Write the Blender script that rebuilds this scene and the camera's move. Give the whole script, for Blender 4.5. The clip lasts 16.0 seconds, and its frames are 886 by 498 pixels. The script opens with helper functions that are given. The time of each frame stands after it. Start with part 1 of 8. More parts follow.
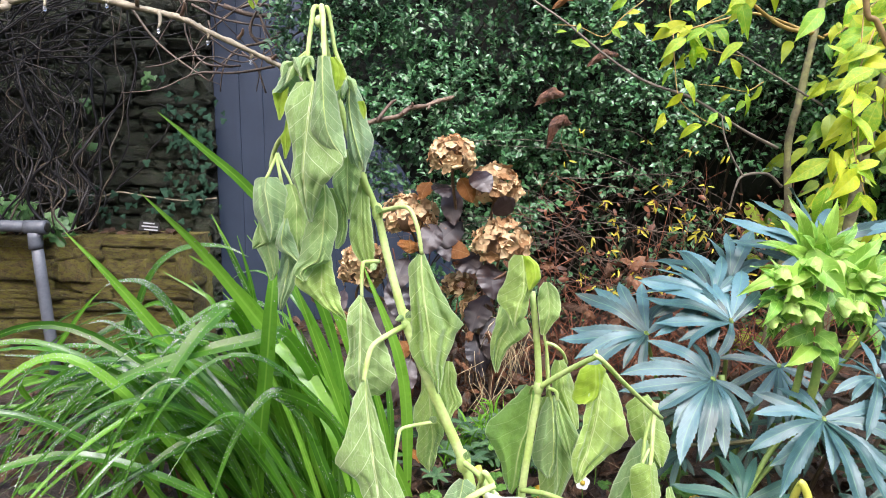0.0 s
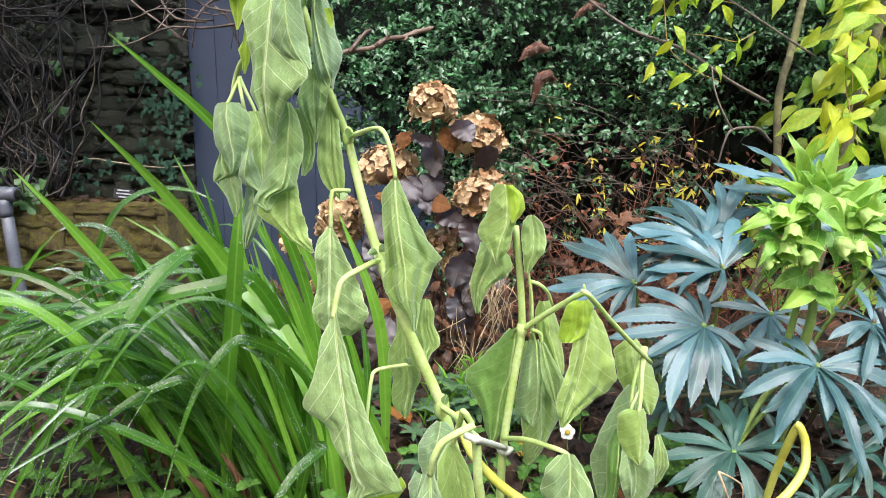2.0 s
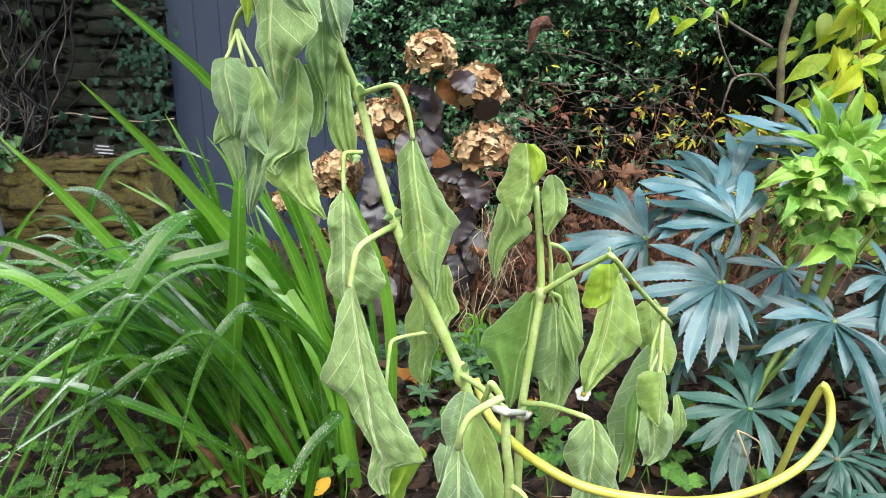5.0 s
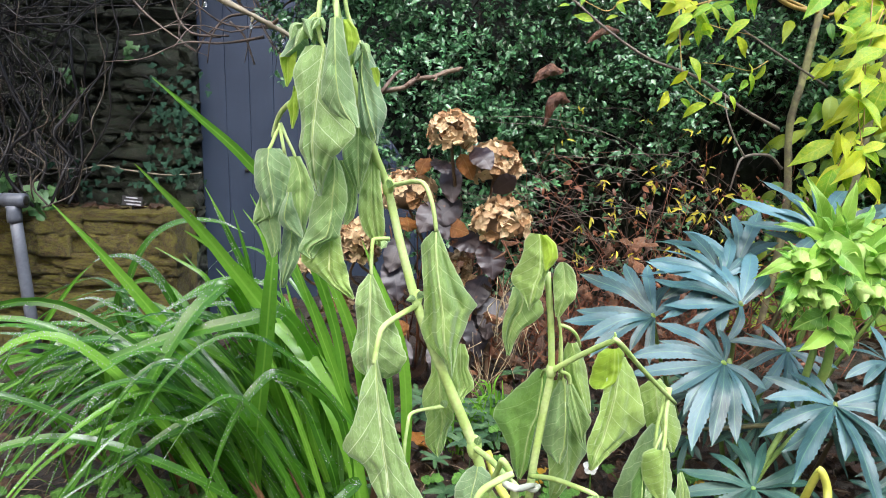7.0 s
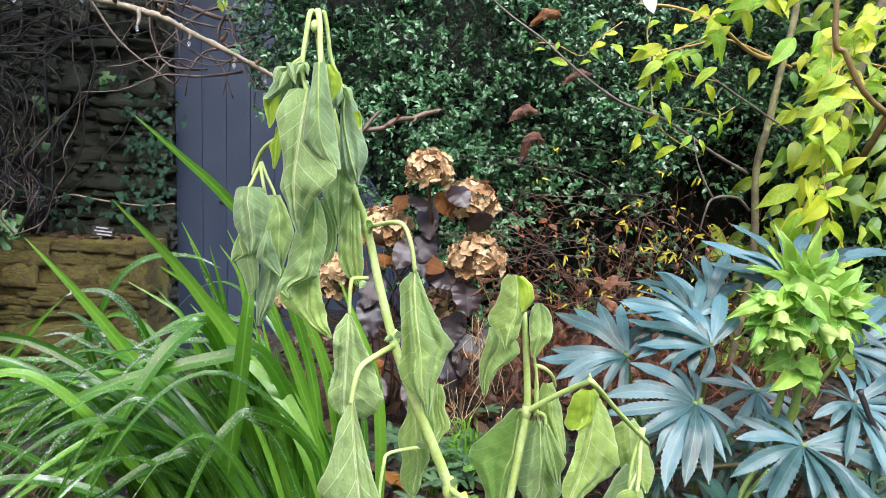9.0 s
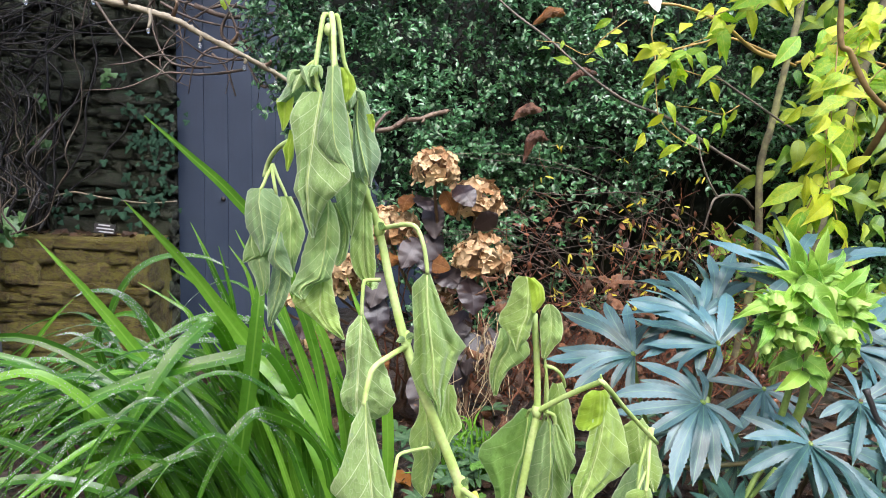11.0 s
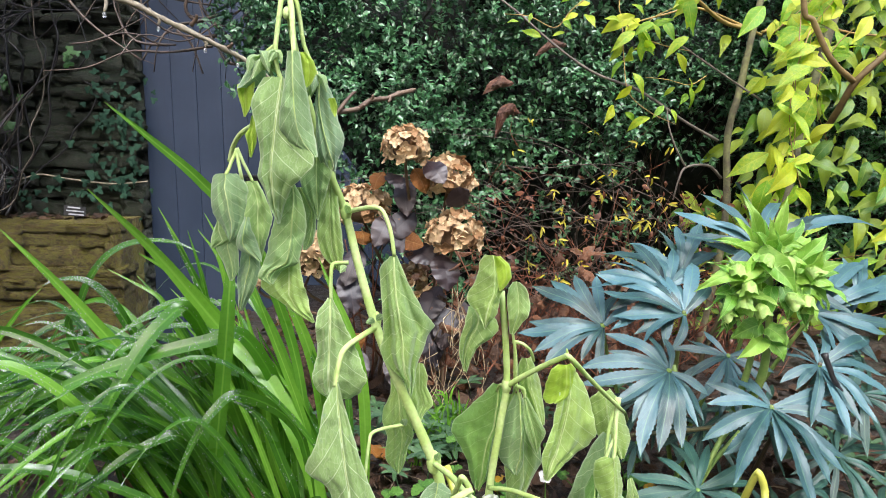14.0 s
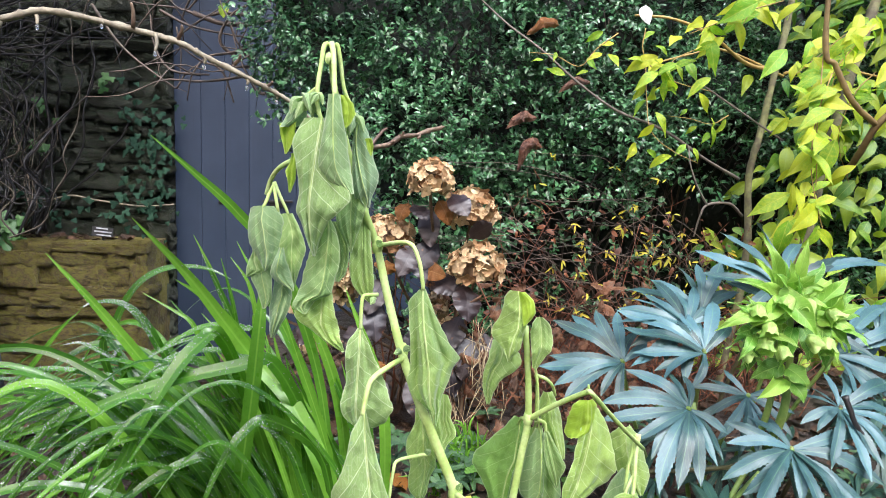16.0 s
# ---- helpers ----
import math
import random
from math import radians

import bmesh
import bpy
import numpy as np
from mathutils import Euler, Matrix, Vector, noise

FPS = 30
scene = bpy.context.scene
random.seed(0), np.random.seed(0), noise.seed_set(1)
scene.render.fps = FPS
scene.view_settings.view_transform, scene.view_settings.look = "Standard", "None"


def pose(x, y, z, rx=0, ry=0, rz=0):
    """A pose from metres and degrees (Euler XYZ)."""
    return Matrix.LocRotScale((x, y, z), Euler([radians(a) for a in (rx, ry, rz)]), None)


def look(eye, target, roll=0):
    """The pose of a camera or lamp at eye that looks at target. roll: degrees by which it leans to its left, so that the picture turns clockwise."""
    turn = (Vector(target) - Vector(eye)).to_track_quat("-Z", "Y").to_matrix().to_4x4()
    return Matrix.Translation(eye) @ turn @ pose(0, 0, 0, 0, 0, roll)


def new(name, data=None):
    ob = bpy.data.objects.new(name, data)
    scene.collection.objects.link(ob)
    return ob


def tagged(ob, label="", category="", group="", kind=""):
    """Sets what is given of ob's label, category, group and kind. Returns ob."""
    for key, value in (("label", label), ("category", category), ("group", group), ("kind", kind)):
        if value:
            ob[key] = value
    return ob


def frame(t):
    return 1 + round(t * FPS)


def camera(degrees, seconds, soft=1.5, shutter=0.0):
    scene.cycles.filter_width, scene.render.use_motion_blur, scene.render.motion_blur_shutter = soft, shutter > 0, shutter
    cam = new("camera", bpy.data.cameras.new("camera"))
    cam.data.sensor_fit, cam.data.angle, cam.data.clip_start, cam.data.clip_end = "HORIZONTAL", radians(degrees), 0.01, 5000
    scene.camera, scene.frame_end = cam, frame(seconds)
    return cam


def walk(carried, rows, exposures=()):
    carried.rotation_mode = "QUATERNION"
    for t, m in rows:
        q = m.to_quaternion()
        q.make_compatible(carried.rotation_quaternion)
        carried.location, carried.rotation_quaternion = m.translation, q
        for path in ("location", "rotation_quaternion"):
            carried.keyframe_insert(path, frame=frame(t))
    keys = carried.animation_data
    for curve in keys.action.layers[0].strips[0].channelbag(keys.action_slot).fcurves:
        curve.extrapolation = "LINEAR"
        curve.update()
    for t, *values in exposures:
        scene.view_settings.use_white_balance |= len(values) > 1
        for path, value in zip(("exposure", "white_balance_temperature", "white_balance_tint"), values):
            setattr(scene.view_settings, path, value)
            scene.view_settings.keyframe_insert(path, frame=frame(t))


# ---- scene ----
cam = camera(67.5, 16.0, soft=0.6)
PATH = [
    (0, (0.007, 0.047, 0.622), (0.001, 2.028, 0.347), -0.0),
    (0.5, (0.006, 0.051, 0.616), (-0.005, 2.031, 0.338), 0.3),
    (1, (0.009, 0.051, 0.614), (-0.004, 2.031, 0.327), -0.1),
    (1.5, (0.015, 0.061, 0.597), (0.004, 2.038, 0.301), -0.4),
    (2, (0.015, 0.096, 0.564), (0.057, 2.066, 0.218), 0.2),
    (2.5, (0.009, 0.131, 0.532), (0.078, 2.092, 0.145), 1.0),
    (3, (0.01, 0.139, 0.515), (0.08, 2.094, 0.098), 1.2),
    (3.2, (0.012, 0.14, 0.509), (0.081, 2.09, 0.07), 0.9),
    (5.3, (-0.021, 0.127, 0.579), (0.07, 2.063, 0.085), -1.0),
    (5.5, (-0.019, 0.123, 0.581), (0.064, 2.059, 0.089), -1.6),
    (6, (-0.025, 0.12, 0.587), (0.031, 2.065, 0.125), -0.9),
    (6.5, (-0.026, 0.108, 0.594), (0.014, 2.062, 0.17), 0.1),
    (7, (-0.026, 0.082, 0.615), (0.018, 2.053, 0.278), 0.9),
    (7.5, (-0.027, 0.073, 0.623), (0.051, 2.054, 0.353), 1.8),
    (8, (-0.03, 0.072, 0.625), (0.07, 2.053, 0.368), 1.8),
    (8.5, (-0.03, 0.073, 0.625), (0.083, 2.056, 0.384), 1.9),
    (9, (-0.031, 0.075, 0.624), (0.089, 2.058, 0.388), 1.9),
    (9.2, (-0.027, 0.072, 0.627), (0.089, 2.055, 0.39), 1.9),
    (11.5, (-0.047, 0.073, 0.63), (0.078, 2.053, 0.373), 1.8),
    (12, (-0.041, 0.081, 0.622), (0.102, 2.041, 0.249), 1.4),
    (12.5, (-0.044, 0.088, 0.622), (0.083, 2.032, 0.172), 0.4),
    (13, (-0.035, 0.071, 0.635), (0.121, 2.027, 0.248), 0.5),
    (13.5, (-0.029, 0.063, 0.64), (0.147, 2.027, 0.307), 0.3),
    (14, (-0.032, 0.064, 0.641), (0.154, 2.028, 0.313), 0.7),
    (14.5, (-0.029, 0.057, 0.641), (0.172, 2.02, 0.317), 1.2),
    (15, (-0.042, 0.049, 0.649), (0.103, 2.026, 0.381), 1.0),
    (15.5, (-0.036, 0.038, 0.65), (0.097, 2.017, 0.391), 0.3),
    (16, (-0.046, 0.04, 0.653), (0.087, 2.021, 0.406), 1.9),
]
walk(cam, [(t, look(eye, target, roll)) for t, eye, target, roll in PATH], [(0, 2.25, 6250, 15), (1.5, 2.22, 6250, 15), (3, 2.03, 6200, 10), (5.5, 2.03, 6150, 8), (7, 2.08, 6100, 11), (9, 2.1, 6100, 14), (11.5, 2.08, 6200, 14), (12.5, 2.03, 6150, 12), (14, 2.03, 6150, 12), (16, 2.16, 6100, 13)])
# ---------------------------------------------------------------- light
world = bpy.data.worlds.new("sky")
scene.world = world
world.use_nodes = True
wn = world.node_tree.nodes
sky = wn.new("ShaderNodeTexSky")
sky.sky_type = "NISHITA"
sky.sun_disc = False
sky.sun_elevation = radians(46)
sky.sun_rotation = radians(200)
sky.dust_density = 4.0
wn["Background"].inputs["Strength"].default_value = 0.09
world.node_tree.links.new(sky.outputs["Color"], wn["Background"].inputs["Color"])
sun_data = bpy.data.lights.new("sun", "SUN")
sun_data.energy, sun_data.angle, sun_data.color = 1.38, radians(24), (1.0, 0.98, 0.95)
sun = new("sun", sun_data)
sun.matrix_world = look((1.6, -1.8, 4.2), (0, 0, 0))

# ---------------------------------------------------------------- materials


class Nodes:
    """A short way to write node trees."""

    def __init__(self, name):
        self.mat = bpy.data.materials.new(name)
        self.mat.use_nodes = True
        self.tree = self.mat.node_tree
        self.bsdf = self.tree.nodes["Principled BSDF"]
        self.out = self.tree.nodes["Material Output"]

    def add(self, kind, **values):
        node = self.tree.nodes.new("ShaderNode" + kind)
        for key, value in values.items():
            if key in ("operation", "blend_type", "data_type", "feature", "interpolation_type", "bands_direction"):
                if key == "operation":
                    node.operation = value
                elif key == "blend_type":
                    node.blend_type = value
                elif key == "data_type":
                    node.data_type = value
                elif key == "feature":
                    node.feature = value
                elif key == "interpolation_type":
                    node.interpolation_type = value
            else:
                self.put(node.inputs[key.replace("_", " ")], value)
        return node

    def put(self, socket, value):
        if isinstance(value, bpy.types.NodeSocket):
            self.tree.links.new(value, socket)
        else:
            socket.default_value = value

    def math(self, operation, a, b=0.0, c=0.0):
        node = self.tree.nodes.new("ShaderNodeMath")
        node.operation = operation
        for socket, value in zip(node.inputs, (a, b, c)):
            self.put(socket, value)
        return node.outputs[0]

    def mix(self, fac, a, b, blend="MIX"):
        node = self.tree.nodes.new("ShaderNodeMix")
        node.data_type, node.blend_type = "RGBA", blend
        node.clamp_factor = True
        self.put(node.inputs[0], fac)
        self.put(node.inputs[6], rgb(a))
        self.put(node.inputs[7], rgb(b))
        return node.outputs[2]

    def step(self, value, low, high, to_low=0.0, to_high=1.0):
        node = self.tree.nodes.new("ShaderNodeMapRange")
        node.interpolation_type = "SMOOTHSTEP"
        for socket, v in zip(node.inputs, (value, low, high, to_low, to_high)):
            self.put(socket, v)
        return node.outputs[0]

    def noise(self, vector, scale, detail=3.0, rough=0.6):
        return self.add("TexNoise", Vector=vector, Scale=scale, Detail=detail, Roughness=rough).outputs[0]

    def coords(self, island=False):
        """Object coordinates, shifted by the piece's own random number, and that number."""
        if island:
            r = self.add("NewGeometry").outputs["Random Per Island"]
        else:
            r = self.add("ObjectInfo").outputs["Random"]
        shift = self.math("MULTIPLY", r, 37.0)
        vec = self.tree.nodes.new("ShaderNodeVectorMath")
        self.put(vec.inputs[0], self.add("TexCoord").outputs["Object"])
        self.put(vec.inputs[1], shift)
        return vec.outputs[0], r

    def bump(self, height, strength=0.3, distance=0.002):
        node = self.add("Bump", Strength=strength, Distance=distance, Height=height)
        self.put(self.bsdf.inputs["Normal"], node.outputs[0])
        return node.outputs[0]

    def finish(self, colour, rough=0.5, spec=0.5, trans=0.0, trans_colour=None, metal=0.0):
        b = self.bsdf
        self.put(b.inputs["Base Color"], rgb(colour))
        self.put(b.inputs["Roughness"], rough)
        self.put(b.inputs["Specular IOR Level"], spec)
        self.put(b.inputs["Metallic"], metal)
        if trans:
            t = self.add("BsdfTranslucent", Color=rgb(trans_colour if trans_colour is not None else colour))
            m = self.add("MixShader", Fac=trans)
            self.tree.links.new(b.outputs[0], m.inputs[1])
            self.tree.links.new(t.outputs[0], m.inputs[2])
            self.tree.links.new(m.outputs[0], self.out.inputs["Surface"])
        return self.mat


def rgb(c):
    if isinstance(c, bpy.types.NodeSocket):
        return c
    return (*c, 1.0) if len(c) == 3 else c


def plain(name, a, b, scale=20.0, rough=0.6, bump=0.3, dist=0.002, c=None, island=False, spec=0.5, trans=0.0, vary=0.5, metal=0.0):
    """Two colours through noise at two scales, each piece a little different, with a fine relief."""
    n = Nodes(name)
    vec, r = n.coords(island)
    coarse, fine = n.noise(vec, scale), n.noise(vec, scale * 7, 4.0)
    col = n.mix(n.step(coarse, 0.35, 0.65), a, b)
    if c is not None:
        col = n.mix(n.step(r, 0.55, 0.95), col, c)
    col = n.mix(n.math("MULTIPLY", n.step(fine, 0.3, 0.7), 0.35), col, n.mix(0.5, col, (0.02, 0.02, 0.015)))
    col = n.mix(n.math("MULTIPLY", r, vary), col, n.mix(1.0, col, (0.45, 0.45, 0.45), "MULTIPLY"))
    if bump:
        n.bump(n.math("ADD", coarse, n.math("MULTIPLY", fine, 0.5)), bump, dist)
    return n.finish(col, n.step(fine, 0.2, 0.8, rough - 0.08, rough + 0.12), spec, trans, metal=metal)


def rim_light(n, colour, tone):
    """The pale margin of a leaf, from its own margin attribute; on wilted leaves it paints light caught in the down."""
    edge = n.add("Attribute")
    edge.attribute_name = "margin"
    return n.mix(n.step(edge.outputs["Fac"], 0.90, 1.0, 0.0, 0.30), colour, tone)


def leafy(name, a, b, vein, pairs=7.0, slope=0.55, rough=0.5, trans=0.25, spec=0.5, spots=None, spot_low=0.6, veins=1.0, bump=0.5, island=False, vary=0.35, width=0.05, net=1.0, back=None, margin=None, velvet=0.0, fine_vein=0.05, wet=0.0):
    """A leaf whose map holds its own width and length: midrib, side veins, a fine net between them, patches and spots."""
    n = Nodes(name)
    vec, r = n.coords(island)
    uv = n.add("SeparateXYZ", Vector=n.add("TexCoord").outputs["UV"])
    across = n.math("ABSOLUTE", n.math("MULTIPLY_ADD", uv.outputs[0], 2.0, -1.0))
    along = uv.outputs[1]
    rib = n.step(across, width * 0.4, width * 1.5, 1.0, 0.0)
    wave = n.math("FRACT", n.math("MULTIPLY", n.math("SUBTRACT", along, n.math("MULTIPLY", n.math("POWER", across, 0.8), slope * 0.5)), pairs))
    side = n.step(n.math("ABSOLUTE", n.math("SUBTRACT", wave, 0.5)), 0.008, 0.008 + fine_vein, 0.8, 0.0)
    cells = n.add("TexVoronoi", feature="DISTANCE_TO_EDGE", Vector=n.add("TexCoord").outputs["UV"], Scale=pairs * 3.2)
    mesh_veins = n.step(cells.outputs["Distance"], 0.0, 0.05, 0.32 * net, 0.0)
    lines = n.math("MULTIPLY", n.math("MAXIMUM", n.math("MAXIMUM", rib, side), mesh_veins), veins)
    patch = n.noise(vec, 14.0, 3.0)
    fine = n.noise(vec, 160.0, 3.0)
    col = n.mix(n.step(n.math("MULTIPLY_ADD", r, 0.5, n.math("MULTIPLY", patch, 0.75)), 0.3, 0.85), a, b)
    col = n.mix(n.math("MULTIPLY", n.step(fine, 0.4, 0.75), 0.25), col, n.mix(1.0, col, (0.5, 0.5, 0.5), "MULTIPLY"))
    col = n.mix(n.math("MULTIPLY", n.math("FRACT", n.math("MULTIPLY", r, 7.31)), vary), col, n.mix(1.0, col, (0.5, 0.55, 0.5), "MULTIPLY"))
    if spots is not None:
        col = n.mix(n.step(n.noise(vec, 30.0, 4.0), spot_low, spot_low + 0.12), col, spots)
    col = n.mix(lines, col, vein)
    n.bsdf.inputs["Coat Weight"].default_value = wet
    n.bsdf.inputs["Coat Roughness"].default_value = 0.3
    n.bsdf.inputs["Sheen Weight"].default_value = velvet
    n.bsdf.inputs["Sheen Roughness"].default_value = 0.4
    if margin:
        col = rim_light(n, col, margin)
    relief = n.math("ADD", n.math("MULTIPLY", n.math("MAXIMUM", rib, side), -0.7), n.math("ADD", n.math("MULTIPLY", fine, 0.3), n.math("MULTIPLY", n.step(cells.outputs["Distance"], 0.0, 0.25), 0.6)))
    n.bump(relief, bump, 0.0015)
    return n.finish(col, n.step(patch, 0.2, 0.8, rough - 0.07, rough + 0.1), spec, trans, n.mix(1.0, col, back if back else (1.15, 1.25, 0.6), "MULTIPLY"))


WILT = leafy("wilted_leaf", (0.23, 0.36, 0.195), (0.325, 0.475, 0.175), (0.70, 0.78, 0.54), pairs=7.5, slope=0.5, width=0.03, fine_vein=0.026, rough=0.7, trans=0.34, spec=0.25, veins=0.8, bump=0.30, net=0.9, spots=(0.23, 0.35, 0.20), spot_low=0.63, margin=(0.80, 0.85, 0.70), velvet=0.5, back=(1.05, 1.2, 0.75))
WILT_GREY = leafy("wilted_leaf_greyer", (0.205, 0.335, 0.205), (0.28, 0.425, 0.185), (0.64, 0.73, 0.48), pairs=7.5, slope=0.5, width=0.03, fine_vein=0.026, rough=0.7, trans=0.34, spec=0.25, veins=0.8, bump=0.30, net=0.9, spots=(0.23, 0.35, 0.20), spot_low=0.63, margin=(0.80, 0.85, 0.70), velvet=0.5, back=(1.05, 1.2, 0.75))
WILT_UPPER = leafy("wilted_leaf_yellower", (0.26, 0.405, 0.155), (0.38, 0.54, 0.145), (0.68, 0.77, 0.44), pairs=7.5, slope=0.5, width=0.03, fine_vein=0.026, rough=0.65, trans=0.40, spec=0.25, veins=0.8, bump=0.28, net=0.9, spots=(0.26, 0.41, 0.14), spot_low=0.63, margin=(0.80, 0.86, 0.66), velvet=0.4, back=(1.05, 1.2, 0.75))
# Greener upper side of the leaf, with shade also put into its colour.
WILT_SHADED = leafy("wilted_leaf_green_shaded", (0.13, 0.275, 0.075), (0.21, 0.39, 0.085), (0.34, 0.50, 0.20), pairs=7.5, slope=0.5, width=0.03, fine_vein=0.026, rough=0.65, trans=0.40, spec=0.25, veins=0.8, bump=0.28, net=0.9, spots=(0.26, 0.41, 0.14), spot_low=0.63, margin=(0.80, 0.86, 0.66), velvet=0.4, back=(1.05, 1.2, 0.75))
WILT_BRIGHT = leafy("wilted_leaf_hem", (0.30, 0.47, 0.04), (0.42, 0.58, 0.06), (0.52, 0.65, 0.16), pairs=6, slope=0.5, rough=0.6, trans=0.45, spec=0.25, veins=0.5, bump=0.2, net=0.5, margin=(0.62, 0.70, 0.36), velvet=0.3)
WILT_STEM = plain("downy_stem", (0.45, 0.61, 0.18), (0.55, 0.69, 0.29), 30, 0.6, 0.25, 0.001, spec=0.3, trans=0.1, vary=0.15)
YELLOW_STEM = plain("yellow_stem", (0.46, 0.46, 0.06), (0.50, 0.53, 0.11), 12, 0.42, 0.15, 0.001, vary=0.1)
TIE = plain("cloth_tie", (0.74, 0.77, 0.66), (0.64, 0.69, 0.54), 60, 0.85, 0.5, 0.001)
BLADE = leafy("strap_leaf", (0.036, 0.140, 0.008), (0.085, 0.255, 0.014), (0.16, 0.36, 0.05), pairs=0.5, slope=0.0, rough=0.3, trans=0.5, spec=0.6, veins=0.45, bump=0.25, net=0.0, width=0.12, vary=0.8, wet=0.5)
# Lighter copy of the strap leaf; light shining through is put into its colour.
LIT_BLADE = leafy("lit_strap_leaf", (0.082, 0.235, 0.018), (0.155, 0.35, 0.032), (0.24, 0.45, 0.08), pairs=0.5, slope=0.0, rough=0.32, trans=0.4, spec=0.4, veins=0.45, bump=0.25, net=0.0, width=0.12, vary=0.3)


def water(name, clear):
    n = Nodes(name)
    n.bsdf.inputs["Transmission Weight"].default_value = clear
    n.bsdf.inputs["IOR"].default_value = 1.33
    return n.finish((0.95, 0.97, 1.0), 0.03, 0.8)


# The opaque white share paints sky sparkle into the drops, most in the beads.
DROP = water("water", 0.85)
BEAD = water("water_bead_whitened", 0.62)
HELL = leafy("hellebore_leaf", (0.012, 0.048, 0.050), (0.070, 0.165, 0.195), (0.12, 0.25, 0.12), pairs=9, rough=0.44, trans=0.06, spec=0.6, vary=0.8, veins=0.4, bump=0.12, width=0.06, net=0.3)
HELL_OLD = leafy("hellebore_old_leaf", (0.010, 0.042, 0.030), (0.036, 0.105, 0.085), (0.10, 0.20, 0.09), pairs=9, rough=0.48, trans=0.06, spec=0.45, vary=0.8, veins=0.4, bump=0.12, width=0.06, net=0.3)
BRACT = leafy("hellebore_bract", (0.13, 0.36, 0.035), (0.33, 0.57, 0.08), (0.46, 0.66, 0.2), pairs=6, rough=0.36, trans=0.30, veins=0.4, bump=0.35, net=0.4, vary=0.75, margin=(0.80, 0.86, 0.42))
SEPAL = leafy("hellebore_sepal", (0.34, 0.58, 0.11), (0.50, 0.68, 0.20), (0.56, 0.70, 0.30), pairs=5, rough=0.4, trans=0.35, veins=0.3, bump=0.3, net=0.3, vary=0.5, margin=(0.82, 0.86, 0.50))
HUB_GREEN = plain("leaf_hub", (0.20, 0.36, 0.07), (0.15, 0.28, 0.06), 60, 0.5, 0.2, 0.001)
HELL_STEM = plain("hellebore_stem", (0.22, 0.36, 0.08), (0.30, 0.42, 0.10), 20, 0.45, 0.2, 0.001, c=(0.16, 0.12, 0.07))
PETAL = plain("dried_petal", (0.60, 0.42, 0.23), (0.75, 0.57, 0.35), 40, 0.8, 0.5, 0.001, c=(0.40, 0.22, 0.10), trans=0.15, spec=0.2, vary=0.4)
HYD_LEAF = leafy("hydrangea_leaf", (0.013, 0.010, 0.014), (0.036, 0.019, 0.018), (0.05, 0.035, 0.035), pairs=8, rough=0.40, trans=0.04, spec=0.6, veins=0.5, bump=0.22, net=0.4, vary=0.5, spots=(0.26, 0.10, 0.02), spot_low=0.64)
DEAD_LEAF = leafy("dead_leaf", (0.13, 0.052, 0.03), (0.20, 0.095, 0.06), (0.10, 0.05, 0.03), pairs=7, rough=0.5, trans=0.08, veins=0.4, bump=1.0, spots=(0.07, 0.03, 0.02), spot_low=0.5)
AMBER_LEAF = leafy("amber_leaf", (0.36, 0.14, 0.02), (0.24, 0.09, 0.02), (0.35, 0.2, 0.08), pairs=8, rough=0.4, trans=0.25, veins=0.5, bump=0.8)
HYD_STEM = plain("hydrangea_stem", (0.13, 0.075, 0.04), (0.22, 0.14, 0.08), 30, 0.75, 0.5, 0.001)
HEDGE = plain("box_leaf", (0.036, 0.120, 0.048), (0.075, 0.210, 0.078), 3, 0.28, 0.0, c=(0.13, 0.31, 0.13), island=True, spec=0.55, trans=0.06, vary=0.6)
# Near-black colour that stands for the shade deep inside the hedge.
HEDGE_SHADE = plain("hedge_inner_shade", (0.003, 0.007, 0.004), (0.008, 0.012, 0.007), 9, 0.9, 0.6, 0.02, vary=0.0)
HEDGE_TWIG = plain("box_twig", (0.035, 0.028, 0.02), (0.07, 0.055, 0.04), 20, 0.85, 0.4)
RUST = plain("rust_twig", (0.11, 0.036, 0.017), (0.27, 0.092, 0.040), 15, 0.7, 0.3, 0.001, island=True, vary=0.6)
GREY_TWIG = plain("grey_twig", (0.13, 0.11, 0.09), (0.20, 0.17, 0.14), 20, 0.75, 0.4, 0.001, island=True, vary=0.5)
MAUVE_TWIG = plain("mauve_twig", (0.060, 0.044, 0.034), (0.15, 0.11, 0.084), 20, 0.6, 0.4, 0.001, island=True, vary=0.6)
DARK_TWIG = plain("dark_cane", (0.010, 0.010, 0.013), (0.030, 0.027, 0.028), 15, 0.5, 0.4, 0.001, spec=0.45, island=True, vary=0.6)
PALE_BARK = plain("pale_bark", (0.34, 0.30, 0.21), (0.21, 0.175, 0.12), 60, 0.6, 0.8, 0.001)
BROWN_BARK = plain("brown_bark", (0.22, 0.15, 0.10), (0.12, 0.07, 0.045), 40, 0.6, 0.5, 0.001)
WALL_CANE = plain("pale_cane", (0.11, 0.09, 0.065), (0.07, 0.055, 0.04), 14, 0.8, 0.5, 0.002)
TRUNK = plain("shrub_bark", (0.24, 0.24, 0.10), (0.12, 0.105, 0.065), 22, 0.8, 1.0, 0.004, c=(0.17, 0.175, 0.11))
OLIVE_BARK = plain("olive_bark", (0.23, 0.16, 0.055), (0.15, 0.095, 0.035), 18, 0.6, 0.4, 0.002)
GOLD_TWIG = plain("golden_twig", (0.48, 0.33, 0.10), (0.36, 0.24, 0.07), 30, 0.6, 0.2, 0.001)
